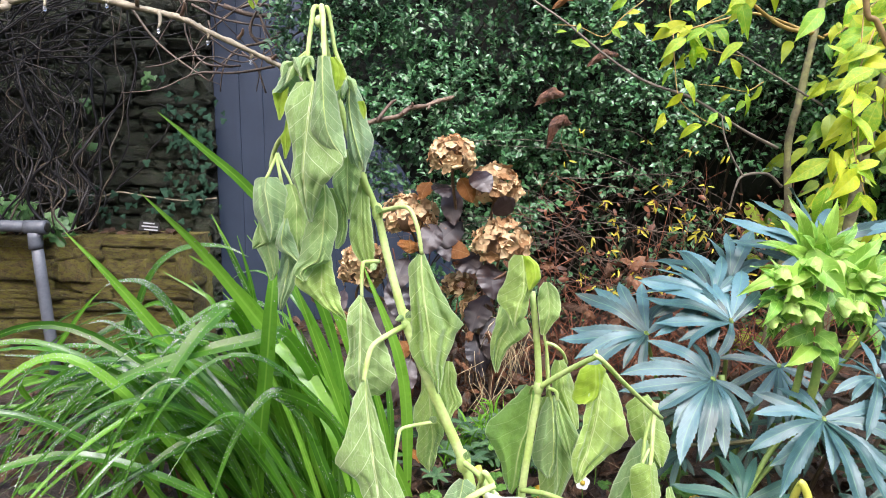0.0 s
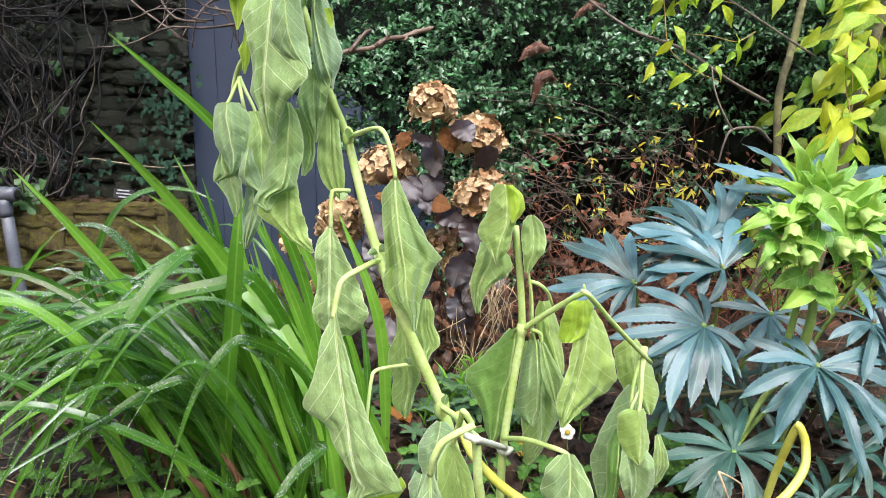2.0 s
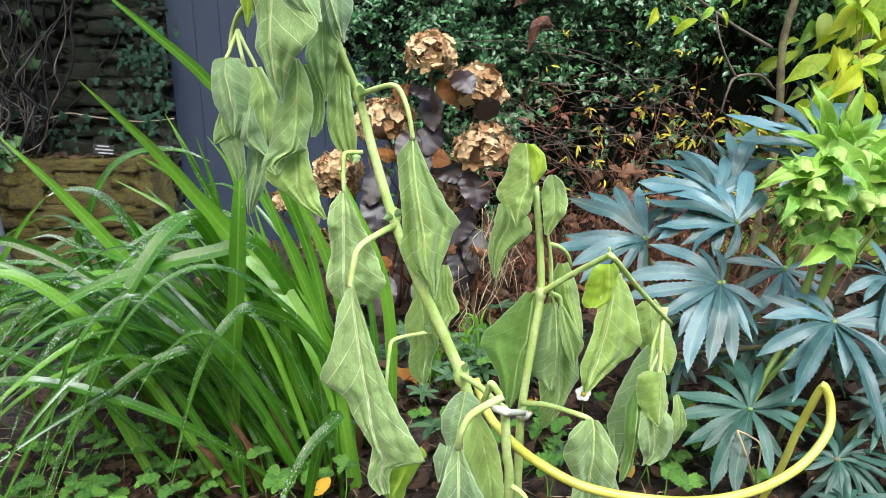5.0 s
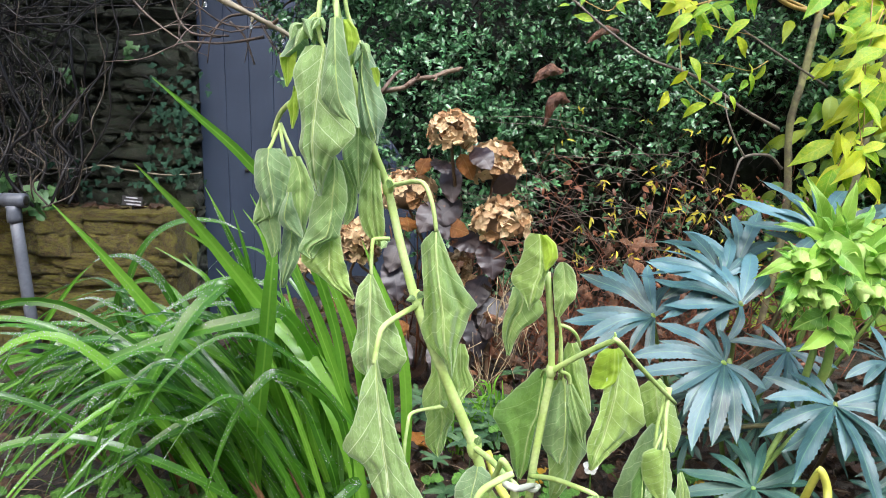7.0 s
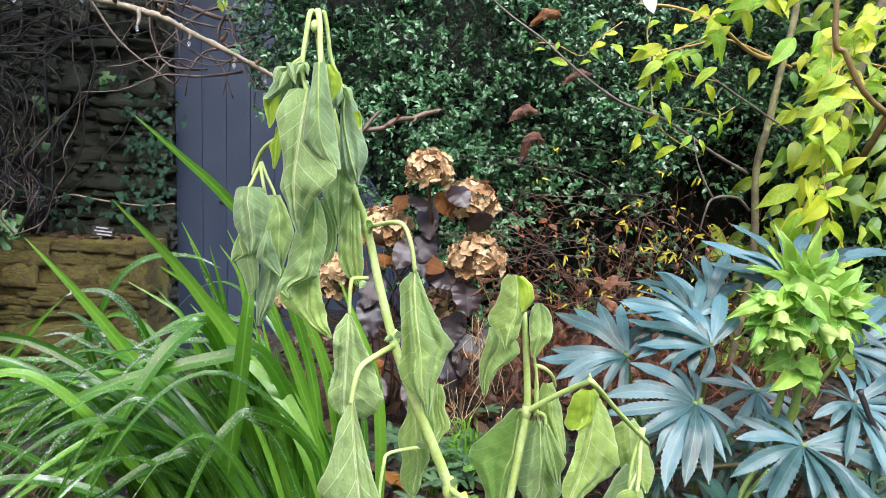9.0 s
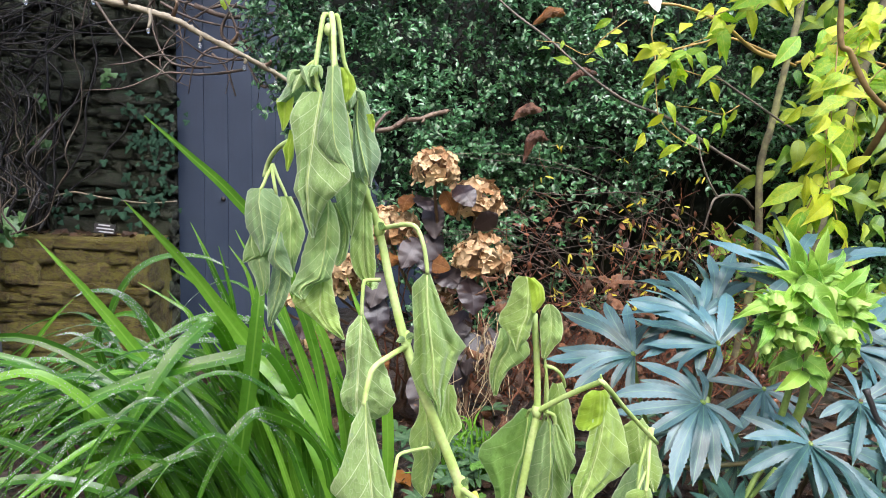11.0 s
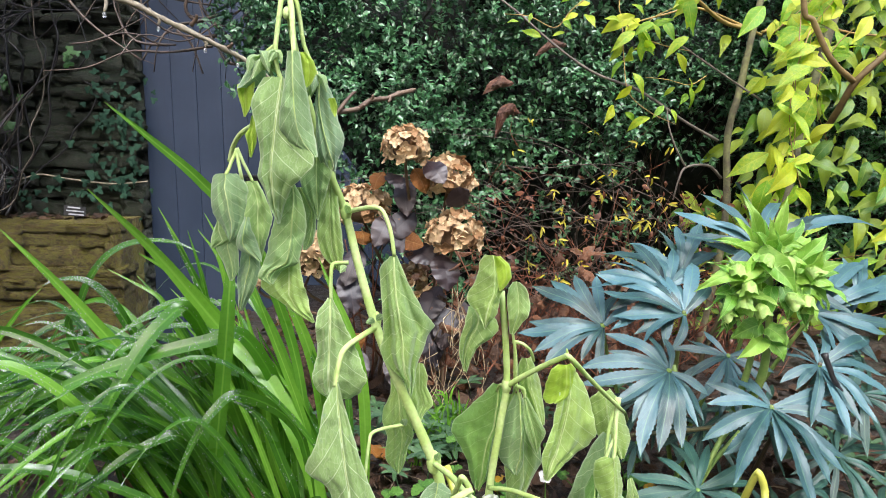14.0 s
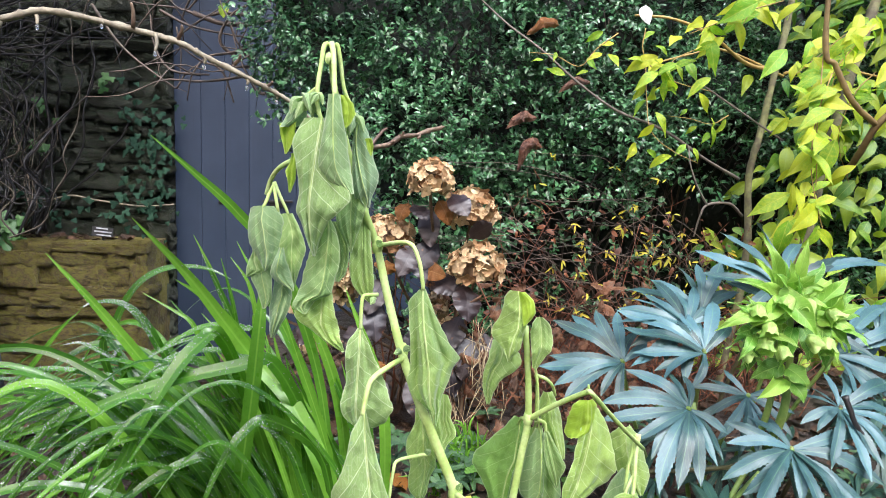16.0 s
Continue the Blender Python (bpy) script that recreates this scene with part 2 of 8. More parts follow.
LIME = leafy("lime_leaf", (0.19, 0.44, 0.02), (0.56, 0.62, 0.03), (0.56, 0.62, 0.12), pairs=6, rough=0.38, trans=0.42, veins=0.4, bump=0.4, spots=(0.45, 0.30, 0.05), spot_low=0.68, net=0.3)
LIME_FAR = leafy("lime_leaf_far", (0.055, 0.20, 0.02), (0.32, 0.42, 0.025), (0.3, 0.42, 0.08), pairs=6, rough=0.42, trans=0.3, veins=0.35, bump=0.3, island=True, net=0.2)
YELLOW_LEAF = plain("small_yellow_leaf", (0.62, 0.50, 0.03), (0.55, 0.55, 0.06), 40, 0.5, 0.1, 0.001, island=True, trans=0.3, vary=0.2)
LITTER = leafy("fallen_leaf", (0.020, 0.011, 0.007), (0.125, 0.066, 0.036), (0.08, 0.04, 0.02), pairs=7, rough=0.42, trans=0.05, spec=0.4, veins=0.5, bump=0.9, island=True, vary=0.75, spots=(0.05, 0.03, 0.02), spot_low=0.55)
LIMP_LEAF = leafy("limp_dead_leaf", (0.055, 0.026, 0.015), (0.24, 0.10, 0.045), (0.2, 0.12, 0.07), pairs=8, rough=0.4, trans=0.1, veins=0.5, bump=0.8, island=True, vary=0.7, spots=(0.10, 0.09, 0.075), spot_low=0.55)
RUSTY_LEAF = plain("withered_leaf", (0.13, 0.045, 0.022), (0.30, 0.115, 0.05), 40, 0.45, 0.5, 0.001, c=(0.10, 0.04, 0.02), island=True, trans=0.2, vary=0.7)
GOLD_LITTER = leafy("golden_fallen_leaf", (0.60, 0.36, 0.02), (0.52, 0.28, 0.03), (0.6, 0.45, 0.1), pairs=6, rough=0.45, trans=0.15, veins=0.4, bump=0.5)
HERB = leafy("low_leaf", (0.06, 0.18, 0.025), (0.14, 0.30, 0.045), (0.18, 0.33, 0.09), pairs=6, rough=0.5, trans=0.2, veins=0.4, bump=0.6, island=True)
STRAWBERRY = leafy("strawberry_leaf", (0.045, 0.155, 0.018), (0.12, 0.28, 0.035), (0.18, 0.33, 0.09), pairs=6, rough=0.45, trans=0.2, veins=0.4, bump=0.6)
HERB_DARK = leafy("low_leaf_dark", (0.025, 0.075, 0.028), (0.06, 0.13, 0.045), (0.08, 0.15, 0.06), pairs=6, rough=0.42, trans=0.1, veins=0.3, bump=0.4, island=True)
STRAW = plain("straw", (0.54, 0.44, 0.27), (0.40, 0.30, 0.17), 20, 0.8, 0.0, island=True, vary=0.5)
SHEATH = plain("withered_sheath", (0.10, 0.045, 0.022), (0.22, 0.12, 0.05), 25, 0.6, 0.3, 0.001, trans=0.1)
CRUMB = plain("straw_crumb", (0.10, 0.06, 0.035), (0.42, 0.32, 0.20), 20, 0.7, 0.0, island=True, vary=0.7)
IVY = leafy("ivy_leaf", (0.012, 0.04, 0.024), (0.024, 0.065, 0.038), (0.05, 0.09, 0.06), pairs=5, rough=0.7, trans=0.05, spec=0.12, veins=0.3, bump=0.4, island=True)
BRIGHT_IVY = leafy("young_ivy_leaf", (0.06, 0.17, 0.045), (0.10, 0.23, 0.07), (0.16, 0.27, 0.11), pairs=5, rough=0.4, trans=0.2, veins=0.4, bump=0.3, island=True)
WHITE = plain("white_petal", (0.82, 0.82, 0.80), (0.75, 0.75, 0.72), 60, 0.6, 0.1, trans=0.2, vary=0.05)
EYE_YELLOW = plain("flower_eye", (0.62, 0.45, 0.04), (0.5, 0.34, 0.03), 200, 0.7, 0.4, 0.001)
PVC = plain("grey_pipe_plastic", (0.125, 0.140, 0.168), (0.100, 0.112, 0.136), 9, 0.42, 0.1, 0.001, vary=0.1)
TAG_BLACK = plain("black_plastic", (0.012, 0.012, 0.013), (0.02, 0.02, 0.022), 30, 0.4, 0.1)
TAG_WHITE = plain("white_print", (0.42, 0.43, 0.46), (0.30, 0.31, 0.33), 30, 0.5, 0.0, vary=0.05)
IRON = plain("black_iron", (0.012, 0.012, 0.013), (0.03, 0.025, 0.02), 40, 0.5, 0.3)


def stone_material(name, a, b, moss, moss_low):
    n = Nodes(name)
    vec, r = n.coords()
    coarse, fine = n.noise(vec, 12.0, 6.0, 0.75), n.noise(vec, 55.0, 5.0, 0.7)
    col = n.mix(n.step(coarse, 0.3, 0.7), a, b)
    col = n.mix(n.math("MULTIPLY", r, 0.55), col, n.mix(1.0, col, (0.5, 0.46, 0.42), "MULTIPLY"))
    col = n.mix(n.step(fine, 0.45, 0.72, 0.0, 0.55), col, (0.03, 0.028, 0.022))
    col = n.mix(n.step(n.noise(vec, 5.0, 6.0, 0.75), moss_low, moss_low + 0.15, 0.0, 0.8), col, moss)
    n.bump(n.math("ADD", coarse, n.math("MULTIPLY", fine, 0.5)), 1.0, 0.06)
    return n.finish(col, n.step(fine, 0.25, 0.75, 0.25, 0.75), 0.5)


STONE = stone_material("wall_stone", (0.028, 0.038, 0.024), (0.105, 0.112, 0.070), (0.036, 0.062, 0.024), 0.46)
STONE_WARM = stone_material("ochre_stone", (0.050, 0.040, 0.014), (0.26, 0.185, 0.055), (0.21, 0.195, 0.026), 0.42)
MORTAR = stone_material("wall_joint", (0.022, 0.026, 0.017), (0.048, 0.050, 0.032), (0.016, 0.024, 0.01), 0.6)


def board_material():
    n = Nodes("blue_grey_paint")
    vec, r = n.coords()
    stretched = n.add("Mapping", Vector=vec, Scale=(22.0, 22.0, 1.4)).outputs[0]
    grain, fine = n.noise(stretched, 1.5, 5.0, 0.6), n.noise(vec, 4.0, 4.0)
    col = n.mix(n.step(fine, 0.3, 0.75), (0.021, 0.034, 0.060), (0.028, 0.043, 0.074))
    col = n.mix(n.math("MULTIPLY", n.step(grain, 0.5, 0.75), 0.35), col, (0.02, 0.029, 0.048))
    col = n.mix(n.math("MULTIPLY", r, 0.3), col, n.mix(1.0, col, (0.7, 0.7, 0.72), "MULTIPLY"))
    n.bump(grain, 0.3, 0.002)
    return n.finish(col, n.step(fine, 0.2, 0.8, 0.42, 0.6), 0.4)


BOARD = board_material()


def soil_material():
    n = Nodes("wet_soil")
    vec = n.add("TexCoord").outputs["Object"]
    big, mid, fine = n.noise(vec, 2.5, 5.0), n.noise(vec, 24.0, 6.0, 0.7), n.noise(vec, 120.0, 4.0)
    col = n.mix(n.step(mid, 0.35, 0.65), (0.012, 0.008, 0.006), (0.040, 0.026, 0.017))
    col = n.mix(n.step(fine, 0.55, 0.75), col, (0.08, 0.055, 0.038))
    col = n.mix(n.step(big, 0.5, 0.7, 0.0, 0.4), col, (0.03, 0.04, 0.018))
    n.bump(n.math("ADD", mid, n.math("MULTIPLY", fine, 0.3)), 1.0, 0.02)
    return n.finish(col, n.step(mid, 0.3, 0.7, 0.3, 0.75), 0.5)


SOIL = soil_material()

# ---------------------------------------------------------------- mesh helpers
UP = Vector((0, 0, 1))


def mesh_data(name, verts, faces, mat, uvs=None, smooth=True):
    me = bpy.data.meshes.new(name)
    me.from_pydata([tuple(v) for v in verts], [], faces)
    if uvs is not None:
        layer = me.uv_layers.new(name="map")
        loop_verts = np.zeros(len(me.loops), dtype=np.int32)
        me.loops.foreach_get("vertex_index", loop_verts)
        layer.data.foreach_set("uv", np.asarray(uvs, dtype=np.float32)[loop_verts].ravel())
    if smooth:
        me.polygons.foreach_set("use_smooth", [True] * len(me.polygons))
    me.materials.append(mat)
    me.update()
    return me


def margin(ob, rows, across):
    """Marks how near to its margin each point of a leaf lies."""
    at = ob.data.attributes.new("margin", "FLOAT", "POINT")
    half = (across - 1) / 2
    at.data.foreach_set("value", [abs(i % across - half) / half for i in range(rows * across)])


def part(name, geo, mat, parent=None, label="", smooth=True):
    """One mesh object from (verts, faces[, uvs]), under a thing or a part."""
    verts, faces = geo[0], geo[1]
    ob = new(name, mesh_data(name, verts, faces, mat, geo[2] if len(geo) > 2 else None, smooth))
    if parent is not None:
        ob.parent = parent
        ob.matrix_parent_inverse = parent.matrix_world.inverted()
    if label:
        ob["label"] = label
    return ob


def piece(name, me, m, parent):
    """An object of its own on shared mesh data."""
    ob = new(name, me)
    ob.parent = parent
    ob.matrix_parent_inverse = parent.matrix_world.inverted()
    ob.matrix_basis = m
    return ob


def thing(name, place, label, category, group="", kind=""):
    ob = new(name)
    ob.empty_display_size = 0.05
    ob.matrix_world = Matrix.Translation(place)
    ob.location = place
    bpy.context.view_layer.update()
    return tagged(ob, label, category, group, kind)


def join(geos):
    verts, faces, uvs = [], [], []
    for g in geos:
        k = len(verts)
        verts.extend(g[0])
        faces.extend([tuple(i + k for i in f) for f in g[1]])
        if len(g) > 2:
            uvs.extend(g[2])
    return (verts, faces, uvs) if uvs else (verts, faces)


def moved(geo, m):
    return ([m @ Vector(v) for v in geo[0]], *geo[1:])


def glide(points, n):
    """A smooth line through the points, n places along it."""
    p = [Vector(q) for q in points]
    if len(p) == 2:
        return [p[0].lerp(p[1], i / (n - 1)) for i in range(n)]
    p = [2 * p[0] - p[1], *p, 2 * p[-1] - p[-2]]
    out = []
    for i in range(n):
        s = i / (n - 1) * (len(p) - 3)
        k = min(int(s), len(p) - 4)
        u = s - k
        a, b, c, d = p[k:k + 4]
        out.append(0.5 * ((2 * b) + (c - a) * u + (2 * a - 5 * b + 4 * c - d) * u * u + (3 * b - a - 3 * c + d) * u ** 3))
    return out


def tube(points, r0, r1=None, n=None, seg=7, lumps=0.0, knots=0, seed=0):
    """A round, tapered stem along a smooth line; knots swells it at even steps."""
    r1 = r0 if r1 is None else r1
    n = n or max(6, 5 * (len(points) - 1))
    line = glide(points, n)
    rnd = random.Random(seed)
    verts, faces = [], []
    side = None
    for i, c in enumerate(line):
        d = (line[min(i + 1, n - 1)] - line[max(i - 1, 0)]).normalized()
        if side is None:
            side = d.orthogonal().normalized()
        side = (side - d * side.dot(d)).normalized()
        up = d.cross(side)
        r = r0 + (r1 - r0) * i / (n - 1)
        if knots:
            r *= 1 + 0.35 * max(0.0, math.cos(i / (n - 1) * knots * 2 * math.pi)) ** 8
        for j in range(seg):
            a = 2 * math.pi * j / seg
            rr = r * (1 + lumps * (rnd.random() - 0.5))
            verts.append(c + side * (math.cos(a) * rr) + up * (math.sin(a) * rr))
    for i in range(n - 1):
        for j in range(seg):
            k = (j + 1) % seg
            faces.append((i * seg + j, i * seg + k, (i + 1) * seg + k, (i + 1) * seg + j))
    faces.append(tuple(range(seg - 1, -1, -1)))
    faces.append(tuple(range((n - 1) * seg, n * seg)))
    return verts, faces


def sheet(spine, normal, half, n=12, m=6, fold=(0.0, 0.0), curl=(0.0, 0.0), wave=0.0, waves=3.0, phase=0.0, teeth=0.0, tooth_count=0, twist=0.0, other=None):
    """A leaf blade along a smooth spine. half(v): half width at v of its length; fold and curl bend its two halves back from the normal (radians)."""
    line = glide(spine, n + 1)
    normal = Vector(normal)
    verts, faces, uvs = [], [], []
    widest = max(half(i / 40) for i in range(41))
    for i, c in enumerate(line):
        v = i / n
        d = (line[min(i + 1, n)] - line[max(i - 1, 0)]).normalized()
        nn = (normal - d * normal.dot(d)).normalized()
        if twist:
            nn = Matrix.Rotation(twist * v, 3, d) @ nn
        side = d.cross(nn)
        w = half(v)
        for j in range(2 * m + 1):
            u = j / m - 1
            k = 1 if u > 0 else 0
            s = abs(u)
            ww = other(v) if other and u > 0 else w
            if tooth_count and s == 1:
                ww = w * (1 + teeth * (2 * ((v * tooth_count) % 1.0) - 1))
            angle = fold[k] + curl[k] * s * 0.5
            x = ww * s * math.cos(angle)
            z = -ww * s * math.sin(angle)
            z += wave * widest * s ** 1.5 * math.sin(phase + v * waves * 2 * math.pi + (1.7 if u > 0 else 0))
            along = -d * (0.18 * w * s * s) if tooth_count == 0 else d * 0.0
            verts.append(c + side * math.copysign(x, u) + nn * z + along)
            uvs.append((0.5 + 0.5 * u * ww / widest, v))
    k = 2 * m + 1
    for i in range(n):
        for j in range(2 * m):
            faces.append((i * k + j, i * k + j + 1, (i + 1) * k + j + 1, (i + 1) * k + j))
    return verts, faces, uvs


def solid(size, bevel=0.0, rnd=None, rough=0.0, cuts=0):
    """A block with worn edges, standing on its own middle."""
    bm = bmesh.new()
    bmesh.ops.create_cube(bm, size=1.0)
    bmesh.ops.scale(bm, vec=size, verts=bm.verts)
    if cuts:
        bmesh.ops.subdivide_edges(bm, edges=bm.edges, cuts=cuts, use_grid_fill=True)
    if bevel:
        bmesh.ops.bevel(bm, geom=[e for e in bm.edges if e.calc_face_angle(0) > 0.5], offset=bevel, segments=1, affect="EDGES")
    if rnd:
        for v in bm.verts:
            v.co += Vector((rnd.uniform(-1, 1), rnd.uniform(-1, 1), rnd.uniform(-1, 1))) * rough
    bm.verts.index_update()
    geo = [v.co.copy() for v in bm.verts], [tuple(v.index for v in f.verts) for f in bm.faces]
    bm.free()
    return geo


def ball(r, rings=5, seg=8, squash=1.0):
    verts, faces = [Vector((0, 0, r * squash))], []
    for i in range(1, rings):
        a = math.pi * i / rings
        for j in range(seg):
            b = 2 * math.pi * j / seg
            verts.append(Vector((r * math.sin(a) * math.cos(b), r * math.sin(a) * math.sin(b), r * squash * math.cos(a))))
    verts.append(Vector((0, 0, -r * squash)))
    for j in range(seg):
        k = (j + 1) % seg
        faces.append((0, 1 + j, 1 + k))
        for i in range(rings - 2):
            a = 1 + i * seg
            faces.append((a + j, a + seg + j, a + seg + k, a + k))
        faces.append((1 + (rings - 2) * seg + j, len(verts) - 1, 1 + (rings - 2) * seg + k))
    return verts, faces

# ---------------------------------------------------------------- ground


def ground_height(x, y):
    bed = 0.025 * math.sin(2.1 * x + 0.4) * math.sin(1.7 * y) + 0.012 * math.sin(9.0 * x) * math.cos(8.0 * y)
    west = min(1.0, max(0.0, (-0.35 - x) / 0.4))
    drop = min(1.0, max(0.0, (y - 2.95 + 1.3 * west) / (0.5 + 0.3 * west)))
    far = min(1.0, max(0.0, (math.hypot(x, y) - 6) / 10))
    return (bed - 0.75 * drop * drop * (3 - 2 * drop)) * (1 - far)


def axis(fine_from, fine_to, step):
    inner = [fine_from + step * i for i in range(int((fine_to - fine_from) / step) + 1)]
    return [-400, -120, -40, -15, -7, fine_from - 1.2, *inner, fine_to + 1.2, 8, 16, 40, 120, 400]


def build_ground():
    xs, ys = axis(-4.2, 3.4, 0.08), axis(-0.6, 4.6, 0.08)
    verts = [(x, y, ground_height(x, y)) for y in ys for x in xs]
    w = len(xs)
    faces = [(j * w + i, j * w + i + 1, (j + 1) * w + i + 1, (j + 1) * w + i) for j in range(len(ys) - 1) for i in range(w - 1)]
    tagged(part("ground", (verts, faces), SOIL), "dark wet garden soil under fallen leaves", "ground", kind="structure")


build_ground()

# ---------------------------------------------------------------- back walls and the painted gate
WALL_Y = 4.5


def build_wall(name, label, x0, x1, z0, z1, y, depth, mat, joint, course, seed, lengths, worn=0.05, near=(-2.6, -0.1, 1.62), tilt=1.0):
    core = tagged(part(name, moved(solid((x1 - x0, depth - 0.06, z1 - z0)), Matrix.Translation(((x0 + x1) / 2, y + depth / 2 + 0.03, (z0 + z1) / 2))), joint, smooth=False), label, "wall", kind="structure")
    rnd = random.Random(seed)
    shapes = [mesh_data("stone", *solid((1, 1, 1), 0.05, rnd, worn, 2), mat, None, True) for _ in range(12)]
    z, rest = z0, []
    tight = 1.09 if joint is mat else 0.98
    while z < z1 - 0.02:
        h = min(course * rnd.uniform(0.5, 1.4), z1 - z)
        x = x0 - rnd.uniform(0, 0.1)
        while x < x1 - 0.03:
            w = min(rnd.uniform(*lengths), x1 - x)
            m = pose(x + w / 2, y + 0.05 + tilt * rnd.uniform(-0.025, 0.03), z + h / 2, tilt * rnd.uniform(-7, 7), tilt * rnd.uniform(-5, 5), tilt * rnd.uniform(-7, 7)) @ Matrix.Diagonal((w * tight, 0.15 + rnd.uniform(0, 0.05), h * tight * rnd.uniform(0.88, 1.16), 1))
            shape = rnd.choice(shapes)
            if near[0] < x < x1 and near[1] < z < near[2]:
                piece("stone", shape, m, core)
            else:
                rest.append(([m @ v.co for v in shape.vertices], [tuple(f.vertices) for f in shape.polygons]))
            x += w
        z += h
    if rest:
        part("outer_stones", join(rest), mat, core)["kind"] = "stuff"


def build_gate():
    left, right, bottom, top = -1.53, 0.75, -0.75, 2.15
    gate = thing("garden_gate", ((left + right) / 2, WALL_Y + 0.08, bottom), "blue-grey painted wooden gate of vertical boards in the stone wall", "gate")
    rnd = random.Random(5)
    x = left
    k = 0
    while x < right - 0.02:
        w = 0.155 if k else 0.17
        me = solid((w - 0.0015, 0.03, top - bottom), 0.002)
        m = Matrix.Translation((x + w / 2, WALL_Y + 0.06 + rnd.uniform(-0.002, 0.002), (top + bottom) / 2))
        part("board", moved(me, m), BOARD, gate, smooth=False)
        x += w
        k += 1
    part("backing", moved(solid((right - left, 0.008, top - bottom)), Matrix.Translation(((left + right) / 2, WALL_Y + 0.073, (top + bottom) / 2))), BOARD, gate, smooth=False)
    for z in (-0.35, 0.75, 1.75):
        part("ledge", moved(solid((right - left, 0.04, 0.14), 0.005), Matrix.Translation(((left + right) / 2, WALL_Y + 0.099, z))), BOARD, gate, smooth=False)
    part("knob", moved(ball(0.016), Matrix.Translation((-1.235, WALL_Y + 0.035, 0.37))), IRON, gate, "small black iron knob")
    latch = part("latch", moved(solid((0.11, 0.012, 0.045), 0.004), Matrix.Translation((-0.86, WALL_Y + 0.038, 0.37))), IRON, gate, "black iron latch plate", smooth=False)
    part("latch_bar", moved(solid((0.2, 0.012, 0.018), 0.003), Matrix.Translation((-0.86, WALL_Y + 0.026, 0.385))), IRON, latch, smooth=False)


build_gate()
lintel = tagged(part("trim", moved(solid((2.5, 0.3, 0.25), 0.02), Matrix.Translation((-0.4, WALL_Y + 0.15, 2.28))), STONE, smooth=False), "dark stone lintel over the gate", "lintel", kind="structure")


def build_rail():
    corner = Vector((-2.458, 4.0, 0.203))
    rail = thing("handrail", (corner.x, corner.y, -0.75), "grey plastic pipe handrail with an open end beside the low wall", "handrail")
    part("post", tube([(corner.x + 0.06, corner.y, -0.75), corner - Vector((0, 0, 0.03))], 0.034, n=4, seg=16), PVC, rail)
    pipe = part("rail", tube([corner + Vector((-1.2, 0.0, 0.06)), corner + Vector((-0.4, 0.0, 0.02)), corner + Vector((0.07, 0, 0))], 0.036, n=10, seg=16), PVC, rail)
    part("socket", tube([corner + Vector((-0.05, 0, 0.002)), corner + Vector((0.075, 0, -0.001))], 0.043, n=4, seg=16), PVC, pipe)
    part("collar", tube([corner - Vector((0, 0, 0.13)), corner - Vector((0, 0, 0.03))], 0.041, n=4, seg=16), PVC, rail)
    # Black disc on the capped end stands for the shade inside the pipe.
    part("opening", moved(ball(0.032, squash=0.15), pose(corner.x + 0.076, corner.y, corner.z, 0, 90, 0)), IRON, pipe, "dark disc for the shade in the open pipe end")


build_rail()


def build_tag():
    c = Vector((-1.878, 4.25, 0.182))
    tag = thing("plant_label", c - Vector((0, 0, 0.09)), "small black plant label with white bars on the ledge", "label")
    part("stake", moved(solid((0.014, 0.005, 0.16), 0.001), Matrix.Translation(c - Vector((0, -0.004, 0.08)))), TAG_BLACK, tag, smooth=False)
    plate = part("plate", moved(solid((0.125, 0.006, 0.062), 0.002), pose(c.x, c.y, c.z, -8, 6, 4)), TAG_BLACK, tag, smooth=False)
    for k, w in enumerate((0.07, 0.10, 0.085)):
        part("print_bar", moved(solid((w, 0.004, 0.0085)), pose(c.x + 0.005 * k, c.y - 0.007, c.z + 0.022 - 0.021 * k, -8, 6, 4)), TAG_WHITE, plate, smooth=False)


build_tag()

# ---------------------------------------------------------------- hedge


def leaf_cloud(places, ways, normals, lengths, widths, bend=0.12):
    """Many small folded leaves in one mesh: each a pointed oval with a crease."""
    y = ways / np.linalg.norm(ways, axis=1, keepdims=True)
    z = normals - y * np.sum(normals * y, axis=1, keepdims=True)
    z /= np.maximum(1e-6, np.linalg.norm(z, axis=1, keepdims=True))
    x = np.cross(y, z)
    shape = np.array([(0, 0, 0), (-0.42, 0.3, 0.10), (-0.40, 0.68, 0.08), (0, 1, -bend), (0.40, 0.68, 0.08), (0.42, 0.3, 0.10), (0, 0.3, 0), (0, 0.68, -0.02)])
    v = places[:, None, :] + x[:, None, :] * (shape[None, :, 0:1] * widths[:, None, None]) + y[:, None, :] * (shape[None, :, 1:2] * lengths[:, None, None]) + z[:, None, :] * (shape[None, :, 2:3] * lengths[:, None, None])
    quads = [(0, 1, 6), (1, 2, 7, 6), (2, 3, 7), (0, 6, 5), (6, 7, 4, 5), (7, 3, 4)]
    faces = [tuple(8 * i + q for q in f) for i in range(len(places)) for f in quads]
    uv = np.column_stack((0.5 + shape[:, 0] * 1.1, shape[:, 1]))
    return v.reshape(-1, 3), faces, np.tile(uv, (len(places), 1))


def hedge_left(z):
    return float(np.interp(z, (0.0, 0.3, 0.6, 0.75, 1.0, 1.6), (0.02, -0.10, -0.30, -0.46, -0.60, -0.70)))


def hedge_face(x, z):
    return 2.28 + 0.13 * noise.noise((x * 2.2, 3.1, z * 2.2)) + 0.07 * noise.noise((x * 6, 9.1, z * 6)) + 0.10 * max(0.0, 0.45 - z) + 0.25 * max(0.0, hedge_left(z) + 0.22 - x)


